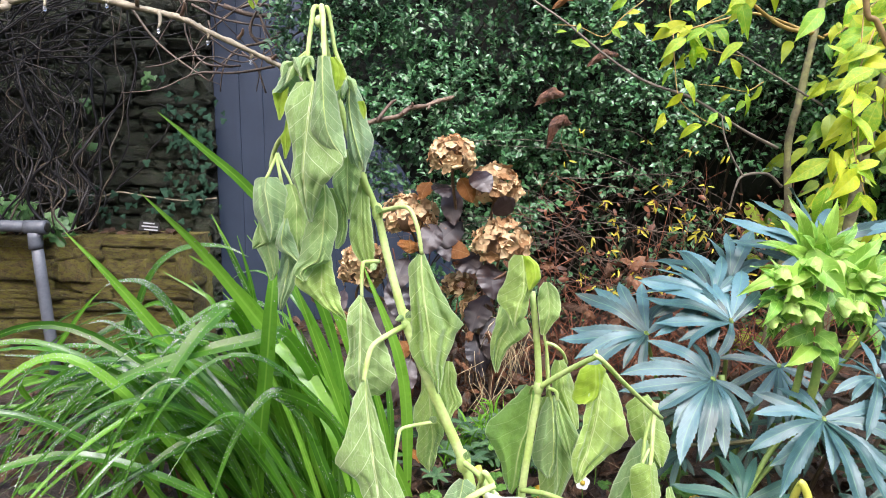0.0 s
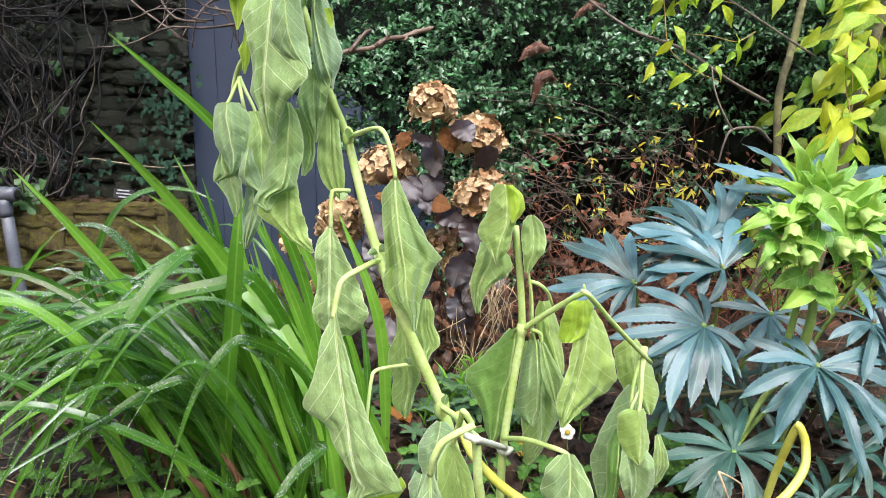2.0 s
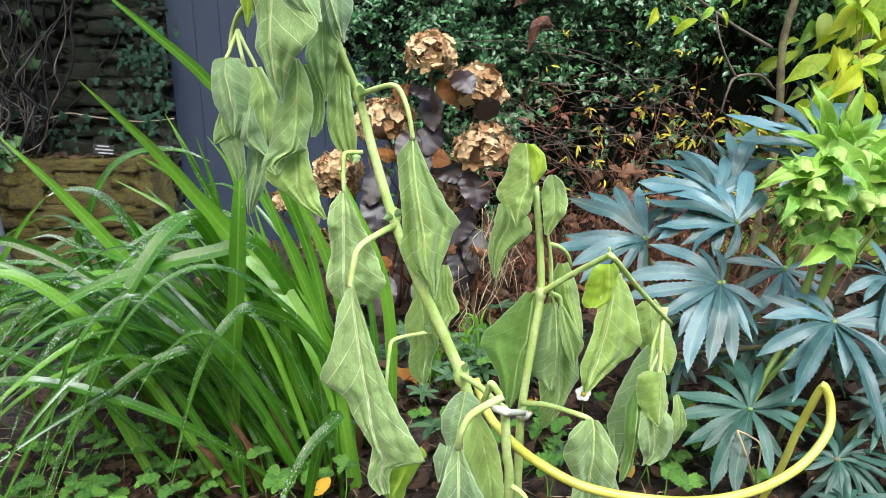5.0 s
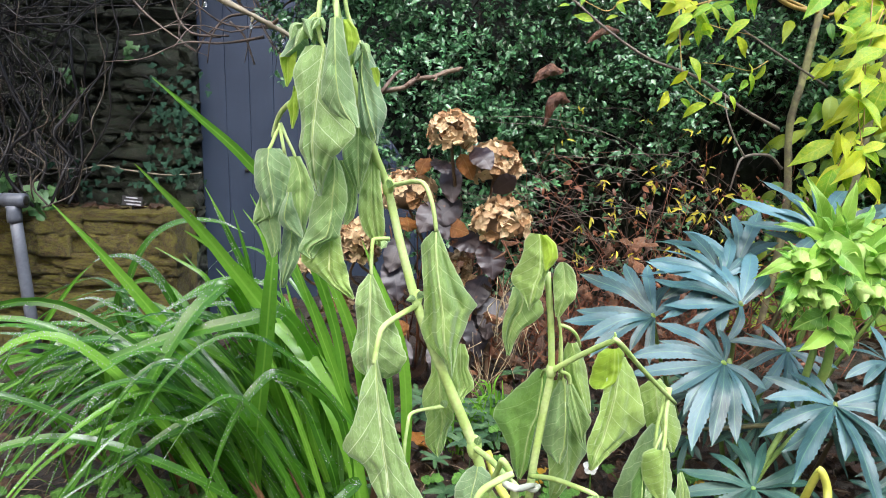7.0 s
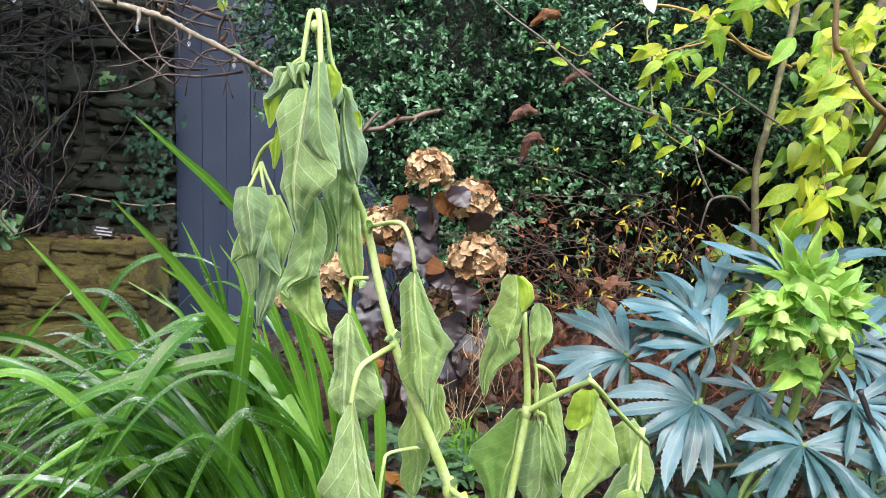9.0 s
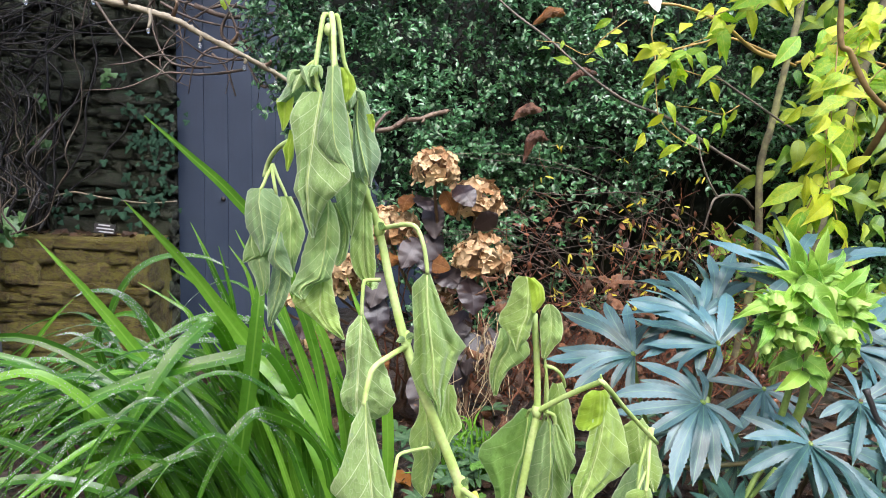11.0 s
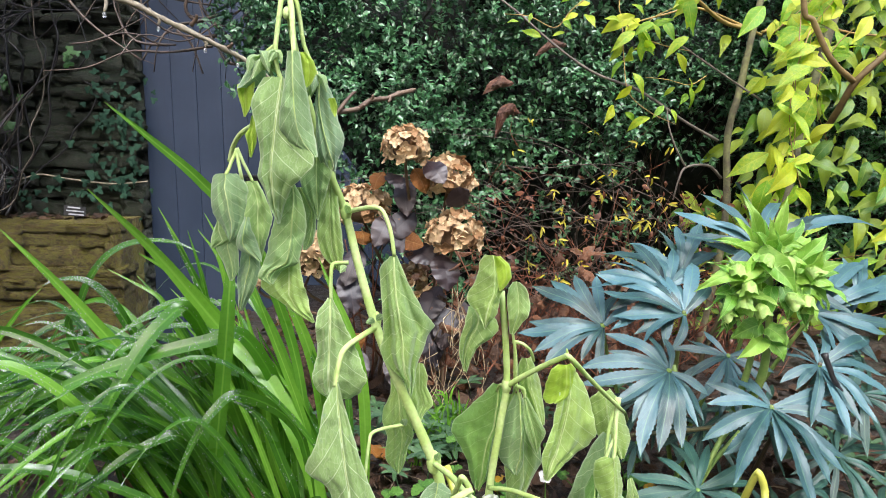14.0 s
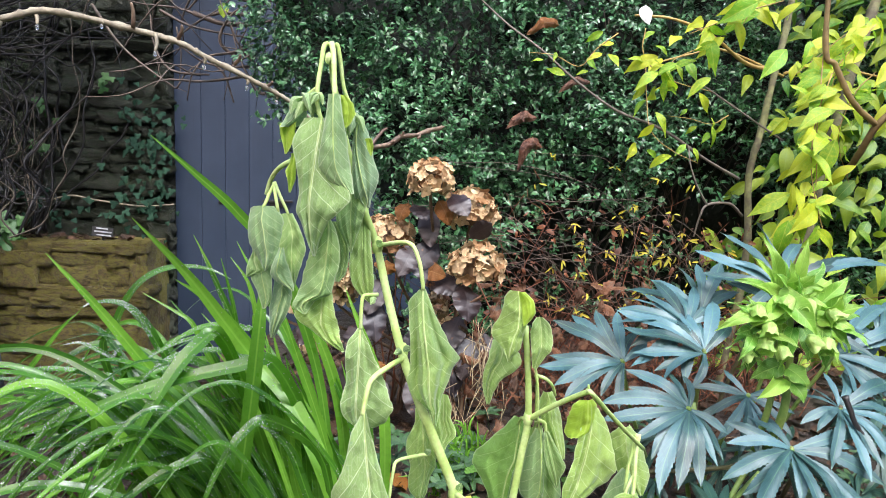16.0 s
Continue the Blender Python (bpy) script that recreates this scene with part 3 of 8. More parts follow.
HOLLOW = (1.101, 2.4, 0.502)


def build_hedge():
    rng = np.random.default_rng(11)
    rnd = random.Random(11)
    places, ways, normals, lengths, widths = [], [], [], [], []
    twigs = []
    for k in range(14500):
        x, z = rnd.uniform(-0.75, 2.6), rnd.uniform(0.02, 1.62)
        if x < hedge_left(z) + rnd.uniform(-0.05, 0.05):
            continue
        gap = noise.noise((x * 5.5, 0.7, z * 5.5))
        if gap < -0.12 and rnd.random() < (0.72 if z < 0.6 else 0.45):
            continue
        if 0.34 < x < 1.15 and z < 0.52 and rnd.random() < 0.86:
            continue
        if ((x - HOLLOW[0]) / 0.24) ** 2 + ((z - HOLLOW[2]) / 0.20) ** 2 < 1 + 0.5 * noise.noise((x * 9, 3.3, z * 9)) and rnd.random() < 0.85:
            continue
        depth = abs(rnd.gauss(0, 0.07)) + (0.12 if gap < -0.12 and rnd.random() < 0.85 else 0) + (rnd.uniform(0.0, 0.4) if rnd.random() < 0.3 else 0)
        y = hedge_face(x, z) + depth
        d = Vector((rnd.gauss(0, 0.55), -rnd.uniform(0.15, 1.0), rnd.gauss(0.35, 0.5))).normalized()
        size = rnd.uniform(0.05, 0.11)
        base = Vector((x, y, z))
        if depth < 0.12 and rnd.random() < 0.35:
            twigs.append(tube([base - d * 0.05, base + d * size * 0.5, base + d * size], 0.0012, 0.0006, n=3, seg=3))
        side = d.orthogonal().normalized()
        for i in range(rnd.randint(7, 11)):
            s = rnd.uniform(0.0, 1.0)
            a = rnd.uniform(0, 6.283)
            out = Matrix.Rotation(a, 3, d) @ side
            places.append(base + d * (s * size))
            ways.append(out * rnd.uniform(0.6, 1.1) + d * rnd.uniform(0.3, 0.9))
            normals.append(Vector((rnd.gauss(0, 0.4), -0.5 + rnd.gauss(0, 0.4), 0.8)) + d * 0.3)
            length = rnd.uniform(0.017, 0.029) * (0.8 if s > 0.85 else 1.0)
            lengths.append(length)
            widths.append(length * rnd.uniform(0.48, 0.68))
    geo = leaf_cloud(np.array(places), np.array(ways), np.array(normals), np.array(lengths), np.array(widths))
    hedge = thing("hedge", (1.0, 2.5, 0.0), "dense dark green box hedge with small glossy wet leaves", "hedge", kind="stuff")
    part("foliage", geo, HEDGE, hedge)["kind"] = "stuff"
    for k in range(140):
        x = rnd.uniform(-0.2, 2.5)
        z = rnd.uniform(0.1, 1.3)
        twigs.append(tube([(x, 2.75, max(0.0, z - 0.6)), (x + rnd.uniform(-0.15, 0.15), 2.6, z - 0.2), (x + rnd.uniform(-0.3, 0.3), 2.4, z + 0.2)], 0.006, 0.002, n=6, seg=4))
    part("twigs", join(twigs), HEDGE_TWIG, hedge)["kind"] = "stuff"


build_hedge()
# a near-black sheet behind the hedge's face, standing in for the shade inside it


def build_hedge_shade():
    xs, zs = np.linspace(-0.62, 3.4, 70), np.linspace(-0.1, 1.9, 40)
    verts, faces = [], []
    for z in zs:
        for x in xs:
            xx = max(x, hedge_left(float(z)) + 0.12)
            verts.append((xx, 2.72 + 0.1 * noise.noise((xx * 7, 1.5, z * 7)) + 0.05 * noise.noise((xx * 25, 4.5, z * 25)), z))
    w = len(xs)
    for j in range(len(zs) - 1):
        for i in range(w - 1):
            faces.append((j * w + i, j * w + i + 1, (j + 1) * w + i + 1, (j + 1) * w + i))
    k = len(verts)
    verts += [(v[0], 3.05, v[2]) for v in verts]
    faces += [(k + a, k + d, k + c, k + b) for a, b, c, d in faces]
    part("old_wood", (verts, faces), HEDGE_SHADE, bpy.data.objects["hedge"])


build_hedge_shade()

# ---------------------------------------------------------------- wilted plant in the foreground
TOWARD = Vector((0, -1, 0.12))


def heart(w, peak=0.36, seed=0):
    power = math.log(0.5) / math.log(peak)
    return lambda v: w * (0.06 * (1 - v) ** 6 + max(0.0, math.sin(math.pi * min(1.0, v) ** power)) ** 0.85 * (1 + 0.24 * noise.noise((v * 5, seed * 2.3, 0.5)) + 0.12 * noise.noise((v * 15, seed * 3.7, 1.5)))) + 0.0006


wilted = thing("wilted_plant", (0.05, 0.75, 0.0), "tall wilted plant with limp grey-green downy leaves on pale stems", "plant")
wilt_count = [0]


def stem(points, r0, r1, label="", name="stem", mat=None, parent=None):
    return part(name, tube(points, r0, r1, n=max(8, 6 * (len(points) - 1)), seg=10, lumps=0.05, seed=len(points)), mat or WILT_STEM, parent or wilted, label)


def between(rows, n):
    """Rows of numbers filled in evenly from first to last, with no swing past their own values."""
    rows = np.asarray(rows, dtype=float)
    at = np.concatenate(([0.0], np.cumsum(np.abs(np.diff(rows[:, 0])) + 0.25 * np.abs(np.diff(rows[:, 2])) + 0.25 * np.abs(np.diff(rows[:, 3])))))
    gap = np.diff(at)[:, None]
    rise = np.diff(rows, axis=0) / gap
    slope = np.zeros_like(rows)
    slope[0], slope[-1] = rise[0], rise[-1]
    for i in range(1, len(rows) - 1):
        a, b = rise[i - 1], rise[i]
        slope[i] = np.where(a * b > 0, 2 * a * b / np.where(a * b > 0, a + b, 1.0), 0.0)
    out = []
    for s in np.linspace(0, at[-1], n):
        k = min(len(gap) - 1, int(np.searchsorted(at, s, side="right")) - 1)
        h = gap[k, 0]
        u = (s - at[k]) / h
        smooth = rows[k] * (1 + 2 * u) * (1 - u) ** 2 + slope[k] * h * u * (1 - u) ** 2 + rows[k + 1] * u * u * (3 - 2 * u) + slope[k + 1] * h * u * u * (u - 1)
        out.append(0.4 * smooth + 0.6 * (rows[k] * (1 - u) + rows[k + 1] * u))
    return np.array(out)


def limp(depth, rows, mat, crease=0.25, pleat=0.4):
    """A limp leaf that hangs at that depth. Rows from its stalk down: height, place of the midrib, and how far its two halves reach to either side.
    crease bends the halves along the midrib (back if above nought), pleat deepens the folds that run down from the stalk."""
    wilt_count[0] += 1
    k = wilt_count[0]
    rnd = random.Random(k * 11 + 5)
    n, m = max(22, 5 * len(rows)), 16
    line = between(rows, n + 1)
    widest = max(line[:, 2].max(), line[:, 3].max(), 0.004)
    length = rows[0][0] - rows[-1][0]
    folds = []
    for g in (0, 1):
        at, made = rnd.uniform(0.22, 0.36), []
        sign = rnd.choice((-1, 1))
        while at < 0.97:
            made.append((at, rnd.uniform(-0.16, 0.10), sign * rnd.uniform(0.5, 1.0), rnd.uniform(0.07, 0.16)))
            at += rnd.uniform(0.2, 0.36)
            sign = -sign
        folds.append(made[:2])
    bow, tilt, phase = rnd.uniform(0.02, 0.06), rnd.uniform(-0.25, 0.25), rnd.uniform(0, 6)
    verts, uvs, near = [], [], []
    for i, (z, x, left, right) in enumerate(line):
        v = i / n
        for q in range(-m, m + 1):
            s = abs(q) / m
            g = 0 if q < 0 else 1
            w = (left, right)[g]
            scallop = 1 + 0.05 * s ** 3 * noise.noise((v * 13, k * 2.7, g * 3.0)) + 0.03 * s ** 4 * noise.noise((v * 37, k * 1.9, g * 5.0))
            px = x + (q / m) * w * scallop
            back = 1.6 * crease * w * s + 0.34 * w * s ** 3 + tilt * (q / m) * w
            for at, drift, high, soft in folds[g]:
                e = (s - at - drift * (v - 0.5)) / soft
                back += pleat * high * widest * 0.32 * min(1.0, v * 2.2) / (1 + e * e)
            back -= bow * length * math.sin(math.pi * min(1.0, v * 0.9 + 0.05))
            back += 0.012 * length * s * math.sin(phase + v * 9 + g * 2.0) + widest * 0.16 * s * s * noise.noise((v * 3.1, k * 1.3, g * 7.0 + 0.5))
            e = Vector((px, z, k * 0.7)) * 50
            back += (0.0038 * noise.noise(e * 0.55) + 0.0022 * noise.noise(e * 1.4) + 0.0011 * noise.noise(e * 3.1)) * min(1.0, v * 5)
            verts.append((px, depth + back, z - 0.04 * w * s * s + 0.0016 * s ** 2 * noise.noise((px * 140, k * 0.9, v * 4))))
            uvs.append((0.5 + 0.5 * (q / m) * max(0.25, w / widest), v))
            near.append(max(0.0, 1 - min((1 - s) * w, (1 - v) * length) / 0.02))
    count = 2 * m + 1
    faces = [(i * count + q, i * count + q + 1, (i + 1) * count + q + 1, (i + 1) * count + q) for i in range(n) for q in range(2 * m)]
    leaf = part("leaf", (verts, faces, uvs), mat, wilted, "" if mat in (WILT, WILT_GREY) else "yellow-green limp leaf" if mat is WILT_UPPER else "green limp leaf with its shaded side darkened in colour" if mat is WILT_SHADED else "bright yellow-green turned hem")
    leaf.data.attributes.new("margin", "FLOAT", "POINT").data.foreach_set("value", near)
    if mat is not WILT_BRIGHT and length > 0.05:
        thick = 0.0010 if length > 0.1 else 0.0006
        part("midrib", tube([Vector(verts[i * count + m]) + Vector((0, 0.0002, 0)) for i in range(0, n + 1, 3)], thick, 0.0004, n=24, seg=6), WILT_STEM, leaf)
    return leaf


# main stem and its leaves, from the foot upwards
stem([(0.075, 0.80, 0.0), (0.065, 0.8, 0.121), (0.043, 0.795, 0.212), (0.029, 0.79, 0.264), (-0.001, 0.785, 0.339), (-0.02, 0.785, 0.384), (-0.039, 0.795, 0.434), (-0.057, 0.803, 0.498), (-0.072, 0.811, 0.559), (-0.087, 0.8, 0.602), (-0.106, 0.79, 0.67), (-0.119, 0.78, 0.729), (-0.123, 0.765, 0.769)], 0.0070, 0.0032, "pale green downy main stem")
stem([(0.10, 0.84, 0.0), (0.102, 0.84, 0.139), (0.106, 0.845, 0.201), (0.118, 0.845, 0.291), (0.124, 0.845, 0.336), (0.12, 0.838, 0.395), (0.112, 0.83, 0.461)], 0.0058, 0.0038)
stem([(0.124, 0.845, 0.336), (0.149, 0.82, 0.363), (0.169, 0.79, 0.387), (0.179, 0.772, 0.399)], 0.0036, 0.0031)
stem([(0.177, 0.775, 0.399), (0.184, 0.772, 0.395), (0.229, 0.82, 0.346), (0.29, 0.875, 0.284)], 0.0031, 0.0028)
stem([(0.058, 0.66, 0.291), (0.06, 0.66, 0.25), (0.064, 0.67, 0.196), (0.055, 0.70, 0.0)], 0.0043, 0.0046)
stem([(0.028, 0.79, 0.265), (0.044, 0.74, 0.274), (0.051, 0.68, 0.289), (0.058, 0.66, 0.291)], 0.0034, 0.0034)
part("tie", join([tube([(0.048, 0.655, 0.295), (0.061, 0.655, 0.29), (0.104, 0.83, 0.195), (0.111, 0.835, 0.187)], 0.0034, 0.0034, n=14, seg=8, lumps=0.12, seed=3), moved(tube([(0.008, 0, 0), (0, 0.008, 0), (-0.008, 0, 0.001), (0, -0.008, 0), (0.008, 0, 0.002)], 0.0032, n=14, seg=6), Matrix.Translation((0.107, 0.842, 0.186)))]), TIE, wilted, "pale cloth tie")
for spot, size in (((-0.071, 0.811, 0.559), 0.0066), ((-0.038, 0.797, 0.437), 0.0062), ((0.029, 0.79, 0.265), 0.0088), ((0.124, 0.845, 0.337), 0.0066)):
    part("node", moved(ball(size, 8, 12, 1.7), Matrix.Translation(spot)), WILT_STEM, wilted)
# small side shoots at the nodes
for a, b in (((-0.039, 0.785, 0.438), (-0.049, 0.775, 0.44)), ((-0.038, 0.785, 0.44), (-0.028, 0.775, 0.447)), ((-0.07, 0.8, 0.558), (-0.066, 0.79, 0.567)), ((0.031, 0.785, 0.267), (0.034, 0.775, 0.285)), ((-0.005, 0.78, 0.316), (-0.009, 0.77, 0.329)), ((-0.07, 0.795, 0.5), (-0.077, 0.785, 0.494))):
    part("shoot", sheet([a, Vector(a).lerp(Vector(b), 0.5) + Vector((0, -0.003, 0.002)), b], TOWARD, heart(0.0045), n=6, m=2, fold=(0.5, 0.5)), WILT, wilted)

part("shoot", tube([(0.179, 0.772, 0.399), (0.177, 0.77, 0.408)], 0.0022, 0.001, n=4, seg=6), WILT_STEM, wilted)
part("bud", moved(ball(0.0042, 6, 9, 1.5), Matrix.Translation((-0.124, 0.758, 0.761))), WILT_STEM, wilted)
# small curled leaves about the hidden growing tips
def young(spot, count, size, seed):
    rnd = random.Random(seed)
    spot = Vector(spot)
    for i in range(count):
        a = spot + Vector((rnd.uniform(-0.006, 0.006), rnd.uniform(-0.004, 0.004), rnd.uniform(0, 0.006)))
        way = Vector((rnd.uniform(-0.7, 0.7), rnd.uniform(-0.9, 0.1), -1)).normalized()
        long = size * rnd.uniform(0.7, 1.2)
        bow = Vector((rnd.uniform(-0.3, 0.3), -0.4, 0.5)) * long * 0.4
        part("young_leaf", sheet([a, a + way * long * 0.45 + bow, a + way * long], TOWARD, heart(long * 0.3, 0.45, seed + i), n=10, m=4, fold=(0.9, 0.9)), WILT, wilted)


young((-0.148, 0.757, 0.719), 7, 0.024, 5)
young((-0.098, 0.762, 0.698), 6, 0.022, 6)
young((-0.132, 0.752, 0.721), 4, 0.018, 7)
# side bunch below the crown
stem([(-0.103, 0.8, 0.655), (-0.139, 0.82, 0.657), (-0.172, 0.85, 0.655), (-0.197, 0.88, 0.644), (-0.211, 0.9, 0.628), (-0.217, 0.905, 0.61)], 0.0034, 0.0028, name="petiole")

# limp stalks
stem([(-0.126, 0.765, 0.777), (-0.129, 0.76, 0.774), (-0.131, 0.757, 0.759), (-0.134, 0.754, 0.736), (-0.135, 0.752, 0.72), (-0.133, 0.752, 0.706), (-0.13, 0.752, 0.697)], 0.0026, 0.0022, name="petiole")
stem([(-0.122, 0.765, 0.778), (-0.119, 0.757, 0.765), (-0.117, 0.748, 0.741), (-0.115, 0.738, 0.721)], 0.0032, 0.0026, name="petiole")
stem([(-0.118, 0.765, 0.777), (-0.115, 0.765, 0.774), (-0.112, 0.767, 0.756), (-0.109, 0.768, 0.734), (-0.103, 0.768, 0.718), (-0.098, 0.766, 0.707)], 0.0024, 0.002, name="petiole")
stem([(-0.134, 0.754, 0.731), (-0.143, 0.756, 0.725), (-0.148, 0.757, 0.719), (-0.152, 0.757, 0.72)], 0.0018, 0.0016, name="petiole")
stem([(-0.135, 0.754, 0.731), (-0.146, 0.757, 0.716), (-0.147, 0.757, 0.706)], 0.0017, 0.0015, name="petiole")
stem([(-0.103, 0.768, 0.718), (-0.097, 0.764, 0.698), (-0.095, 0.764, 0.684)], 0.0018, 0.0014, name="petiole")
stem([(-0.205, 0.89, 0.623), (-0.21, 0.884, 0.611), (-0.212, 0.878, 0.603), (-0.215, 0.874, 0.596)], 0.0022, 0.002, name="petiole")
stem([(-0.205, 0.89, 0.626), (-0.202, 0.884, 0.611), (-0.199, 0.88, 0.598), (-0.198, 0.884, 0.588)], 0.0022, 0.002, name="petiole")
stem([(-0.204, 0.89, 0.627), (-0.197, 0.888, 0.61), (-0.19, 0.888, 0.595), (-0.187, 0.888, 0.587)], 0.002, 0.0018, name="petiole")
stem([(-0.067, 0.805, 0.56), (-0.052, 0.79, 0.565), (-0.037, 0.77, 0.568), (-0.029, 0.762, 0.563), (-0.022, 0.757, 0.544), (-0.018, 0.755, 0.518)], 0.0028, 0.0022, name="petiole")
stem([(-0.069, 0.8, 0.503), (-0.083, 0.79, 0.504), (-0.086, 0.785, 0.5), (-0.087, 0.782, 0.481), (-0.087, 0.782, 0.466)], 0.0024, 0.002, name="petiole")
stem([(-0.035, 0.795, 0.431), (-0.054, 0.775, 0.425), (-0.072, 0.752, 0.417), (-0.078, 0.744, 0.399), (-0.081, 0.74, 0.381)], 0.0034, 0.0028, name="petiole")
stem([(-0.003, 0.79, 0.314), (-0.024, 0.78, 0.315), (-0.042, 0.77, 0.314), (-0.046, 0.762, 0.306), (-0.05, 0.758, 0.273), (-0.051, 0.756, 0.231)], 0.0022, 0.0018, name="petiole")
stem([(0.129, 0.84, 0.396), (0.142, 0.84, 0.392), (0.154, 0.848, 0.38), (0.162, 0.862, 0.362)], 0.0024, 0.0018, name="petiole")
stem([(0.128, 0.835, 0.407), (0.134, 0.84, 0.375), (0.137, 0.846, 0.339), (0.142, 0.85, 0.317)], 0.0018, 0.0016, name="petiole")
stem([(0.132, 0.84, 0.396), (0.135, 0.85, 0.352), (0.14, 0.872, 0.314)], 0.0018, 0.0016, name="petiole")
stem([(0.134, 0.84, 0.338), (0.146, 0.845, 0.331), (0.148, 0.846, 0.319)], 0.0024, 0.002, name="petiole")
stem([(0.278, 0.872, 0.306), (0.271, 0.866, 0.283), (0.264, 0.86, 0.258), (0.261, 0.855, 0.232)], 0.0026, 0.0022, name="petiole")
stem([(0.281, 0.872, 0.306), (0.275, 0.862, 0.278), (0.271, 0.85, 0.248), (0.267, 0.842, 0.234)], 0.003, 0.0024, name="petiole")
stem([(0.274, 0.858, 0.259), (0.261, 0.85, 0.238), (0.257, 0.845, 0.226)], 0.0022, 0.002, name="petiole")
stem([(0.056, 0.66, 0.303), (0.038, 0.655, 0.296), (0.026, 0.65, 0.29), (0.019, 0.648, 0.277), (0.016, 0.655, 0.257)], 0.0036, 0.0028, name="petiole")
stem([(0.054, 0.662, 0.303), (0.046, 0.66, 0.316), (0.044, 0.67, 0.304), (0.04, 0.685, 0.281), (0.037, 0.69, 0.268)], 0.003, 0.0026, name="petiole")
stem([(0.065, 0.66, 0.214), (0.075, 0.655, 0.208), (0.08, 0.65, 0.199), (0.084, 0.65, 0.178)], 0.0026, 0.0024, name="petiole")

stem([(0.103, 0.835, 0.205), (0.125, 0.8, 0.22), (0.147, 0.77, 0.226), (0.162, 0.759, 0.224), (0.168, 0.756, 0.216)], 0.0032, 0.0026, name="petiole")
stem([(0.135, 0.845, 0.333), (0.139, 0.872, 0.314), (0.133, 0.872, 0.286)], 0.0018, 0.0016, name="petiole")
stem([(0.123, 0.845, 0.334), (0.119, 0.86, 0.332), (0.117, 0.87, 0.32)], 0.0024, 0.002, name="petiole")
# the limp leaves
# big crown leaf
limp(0.752, [(0.6993, -0.1291, 0.0182, 0.0022), (0.676, -0.1328, 0.0266, 0.0122), (0.6481, -0.1365, 0.0178, 0.0274), (0.62, -0.1402, 0.0123, 0.0439), (0.603, -0.1412, 0.0146, 0.0327), (0.5917, -0.1411, 0.0096, 0.0197), (0.5717, -0.1405, 0.0034, 0.0102), (0.5529, -0.1364, 0.0011, 0.0011)], WILT, -0.35, 0.50)
# crown front
limp(0.732, [(0.7227, -0.116, 0.0054, 0.0065), (0.6971, -0.1162, 0.0081, 0.0103), (0.6701, -0.1154, 0.0142, 0.0137), (0.6484, -0.113, 0.0197, 0.0148), (0.6349, -0.1073, 0.0132, 0.0116), (0.6214, -0.0972, 0.0033, 0.0033)], WILT_GREY, 0.25, 0.25)
# crown bright flap
limp(0.746, [(0.7232, -0.1077, 0.0033, 0.0027), (0.7148, -0.1026, 0.0071, 0.0055), (0.7051, -0.1014, 0.0072, 0.0072), (0.6969, -0.1024, 0.0055, 0.005), (0.6891, -0.1056, 0.0011, 0.0017)], WILT_BRIGHT, -0.30, 0.15)
# crown right
limp(0.766, [(0.7067, -0.0961, 0.0017, 0.0023), (0.6899, -0.0936, 0.0028, 0.0103), (0.6758, -0.0945, 0.004, 0.0166), (0.6588, -0.0925, 0.0063, 0.0166), (0.6418, -0.0888, 0.0098, 0.0196), (0.6276, -0.0851, 0.0127, 0.0127), (0.615, -0.0814, 0.0139, 0.0041), (0.6063, -0.0801, 0.0058, 0.0017)], WILT, 0.30, 0.60)
# crown right flap
limp(0.756, [(0.68, -0.0812, 0.0039, 0.0034), (0.6717, -0.0788, 0.004, 0.0034), (0.6616, -0.0781, 0.0011, 0.0011)], WILT_BRIGHT, -0.30, 0.10)
# crown left curl
limp(0.757, [(0.7214, -0.1517, 0.0022, 0.0022), (0.7114, -0.156, 0.0061, 0.0083), (0.7031, -0.1582, 0.0094, 0.0111), (0.6964, -0.1615, 0.01, 0.0122), (0.6888, -0.1704, 0.0044, 0.01)], WILT_GREY, 0.30, 0.20)
# crown left curl inner
limp(0.766, [(0.6995, -0.1633, 0.0056, 0.0067), (0.6899, -0.1677, 0.0079, 0.0101), (0.6803, -0.1677, 0.0068, 0.009), (0.673, -0.1677, 0.0045, 0.0068), (0.6606, -0.1688, 0.0011, 0.0011)], WILT_BRIGHT, -0.40, 0.20)
# crown left tip
limp(0.768, [(0.6621, -0.1607, 0.0028, 0.0023), (0.6519, -0.1618, 0.004, 0.004), (0.6433, -0.1635, 0.0063, 0.0057), (0.6336, -0.1634, 0.004, 0.0046), (0.6197, -0.1651, 0.0011, 0.0011)], WILT_BRIGHT, -0.30, 0.20)
# crown low tip
limp(0.778, [(0.6301, -0.099, 0.007, 0.0176), (0.6155, -0.0994, 0.0111, 0.0194), (0.5977, -0.0997, 0.0165, 0.0147), (0.5829, -0.0995, 0.0136, 0.0106), (0.568, -0.0993, 0.0059, 0.0053), (0.5537, -0.0991, 0.0012, 0.0012)], WILT_UPPER, -0.30, 0.40)
# leaf along stem
limp(0.806, [(0.6033, -0.089, 0.0086, 0.0074), (0.5786, -0.0886, 0.0111, 0.0092), (0.5537, -0.0882, 0.0136, 0.0111), (0.535, -0.0879, 0.0149, 0.013), (0.5193, -0.0864, 0.0137, 0.0131), (0.5067, -0.0837, 0.01, 0.0093), (0.4928, -0.0785, 0.0012, 0.0012)], WILT_UPPER, -0.25, 0.40)
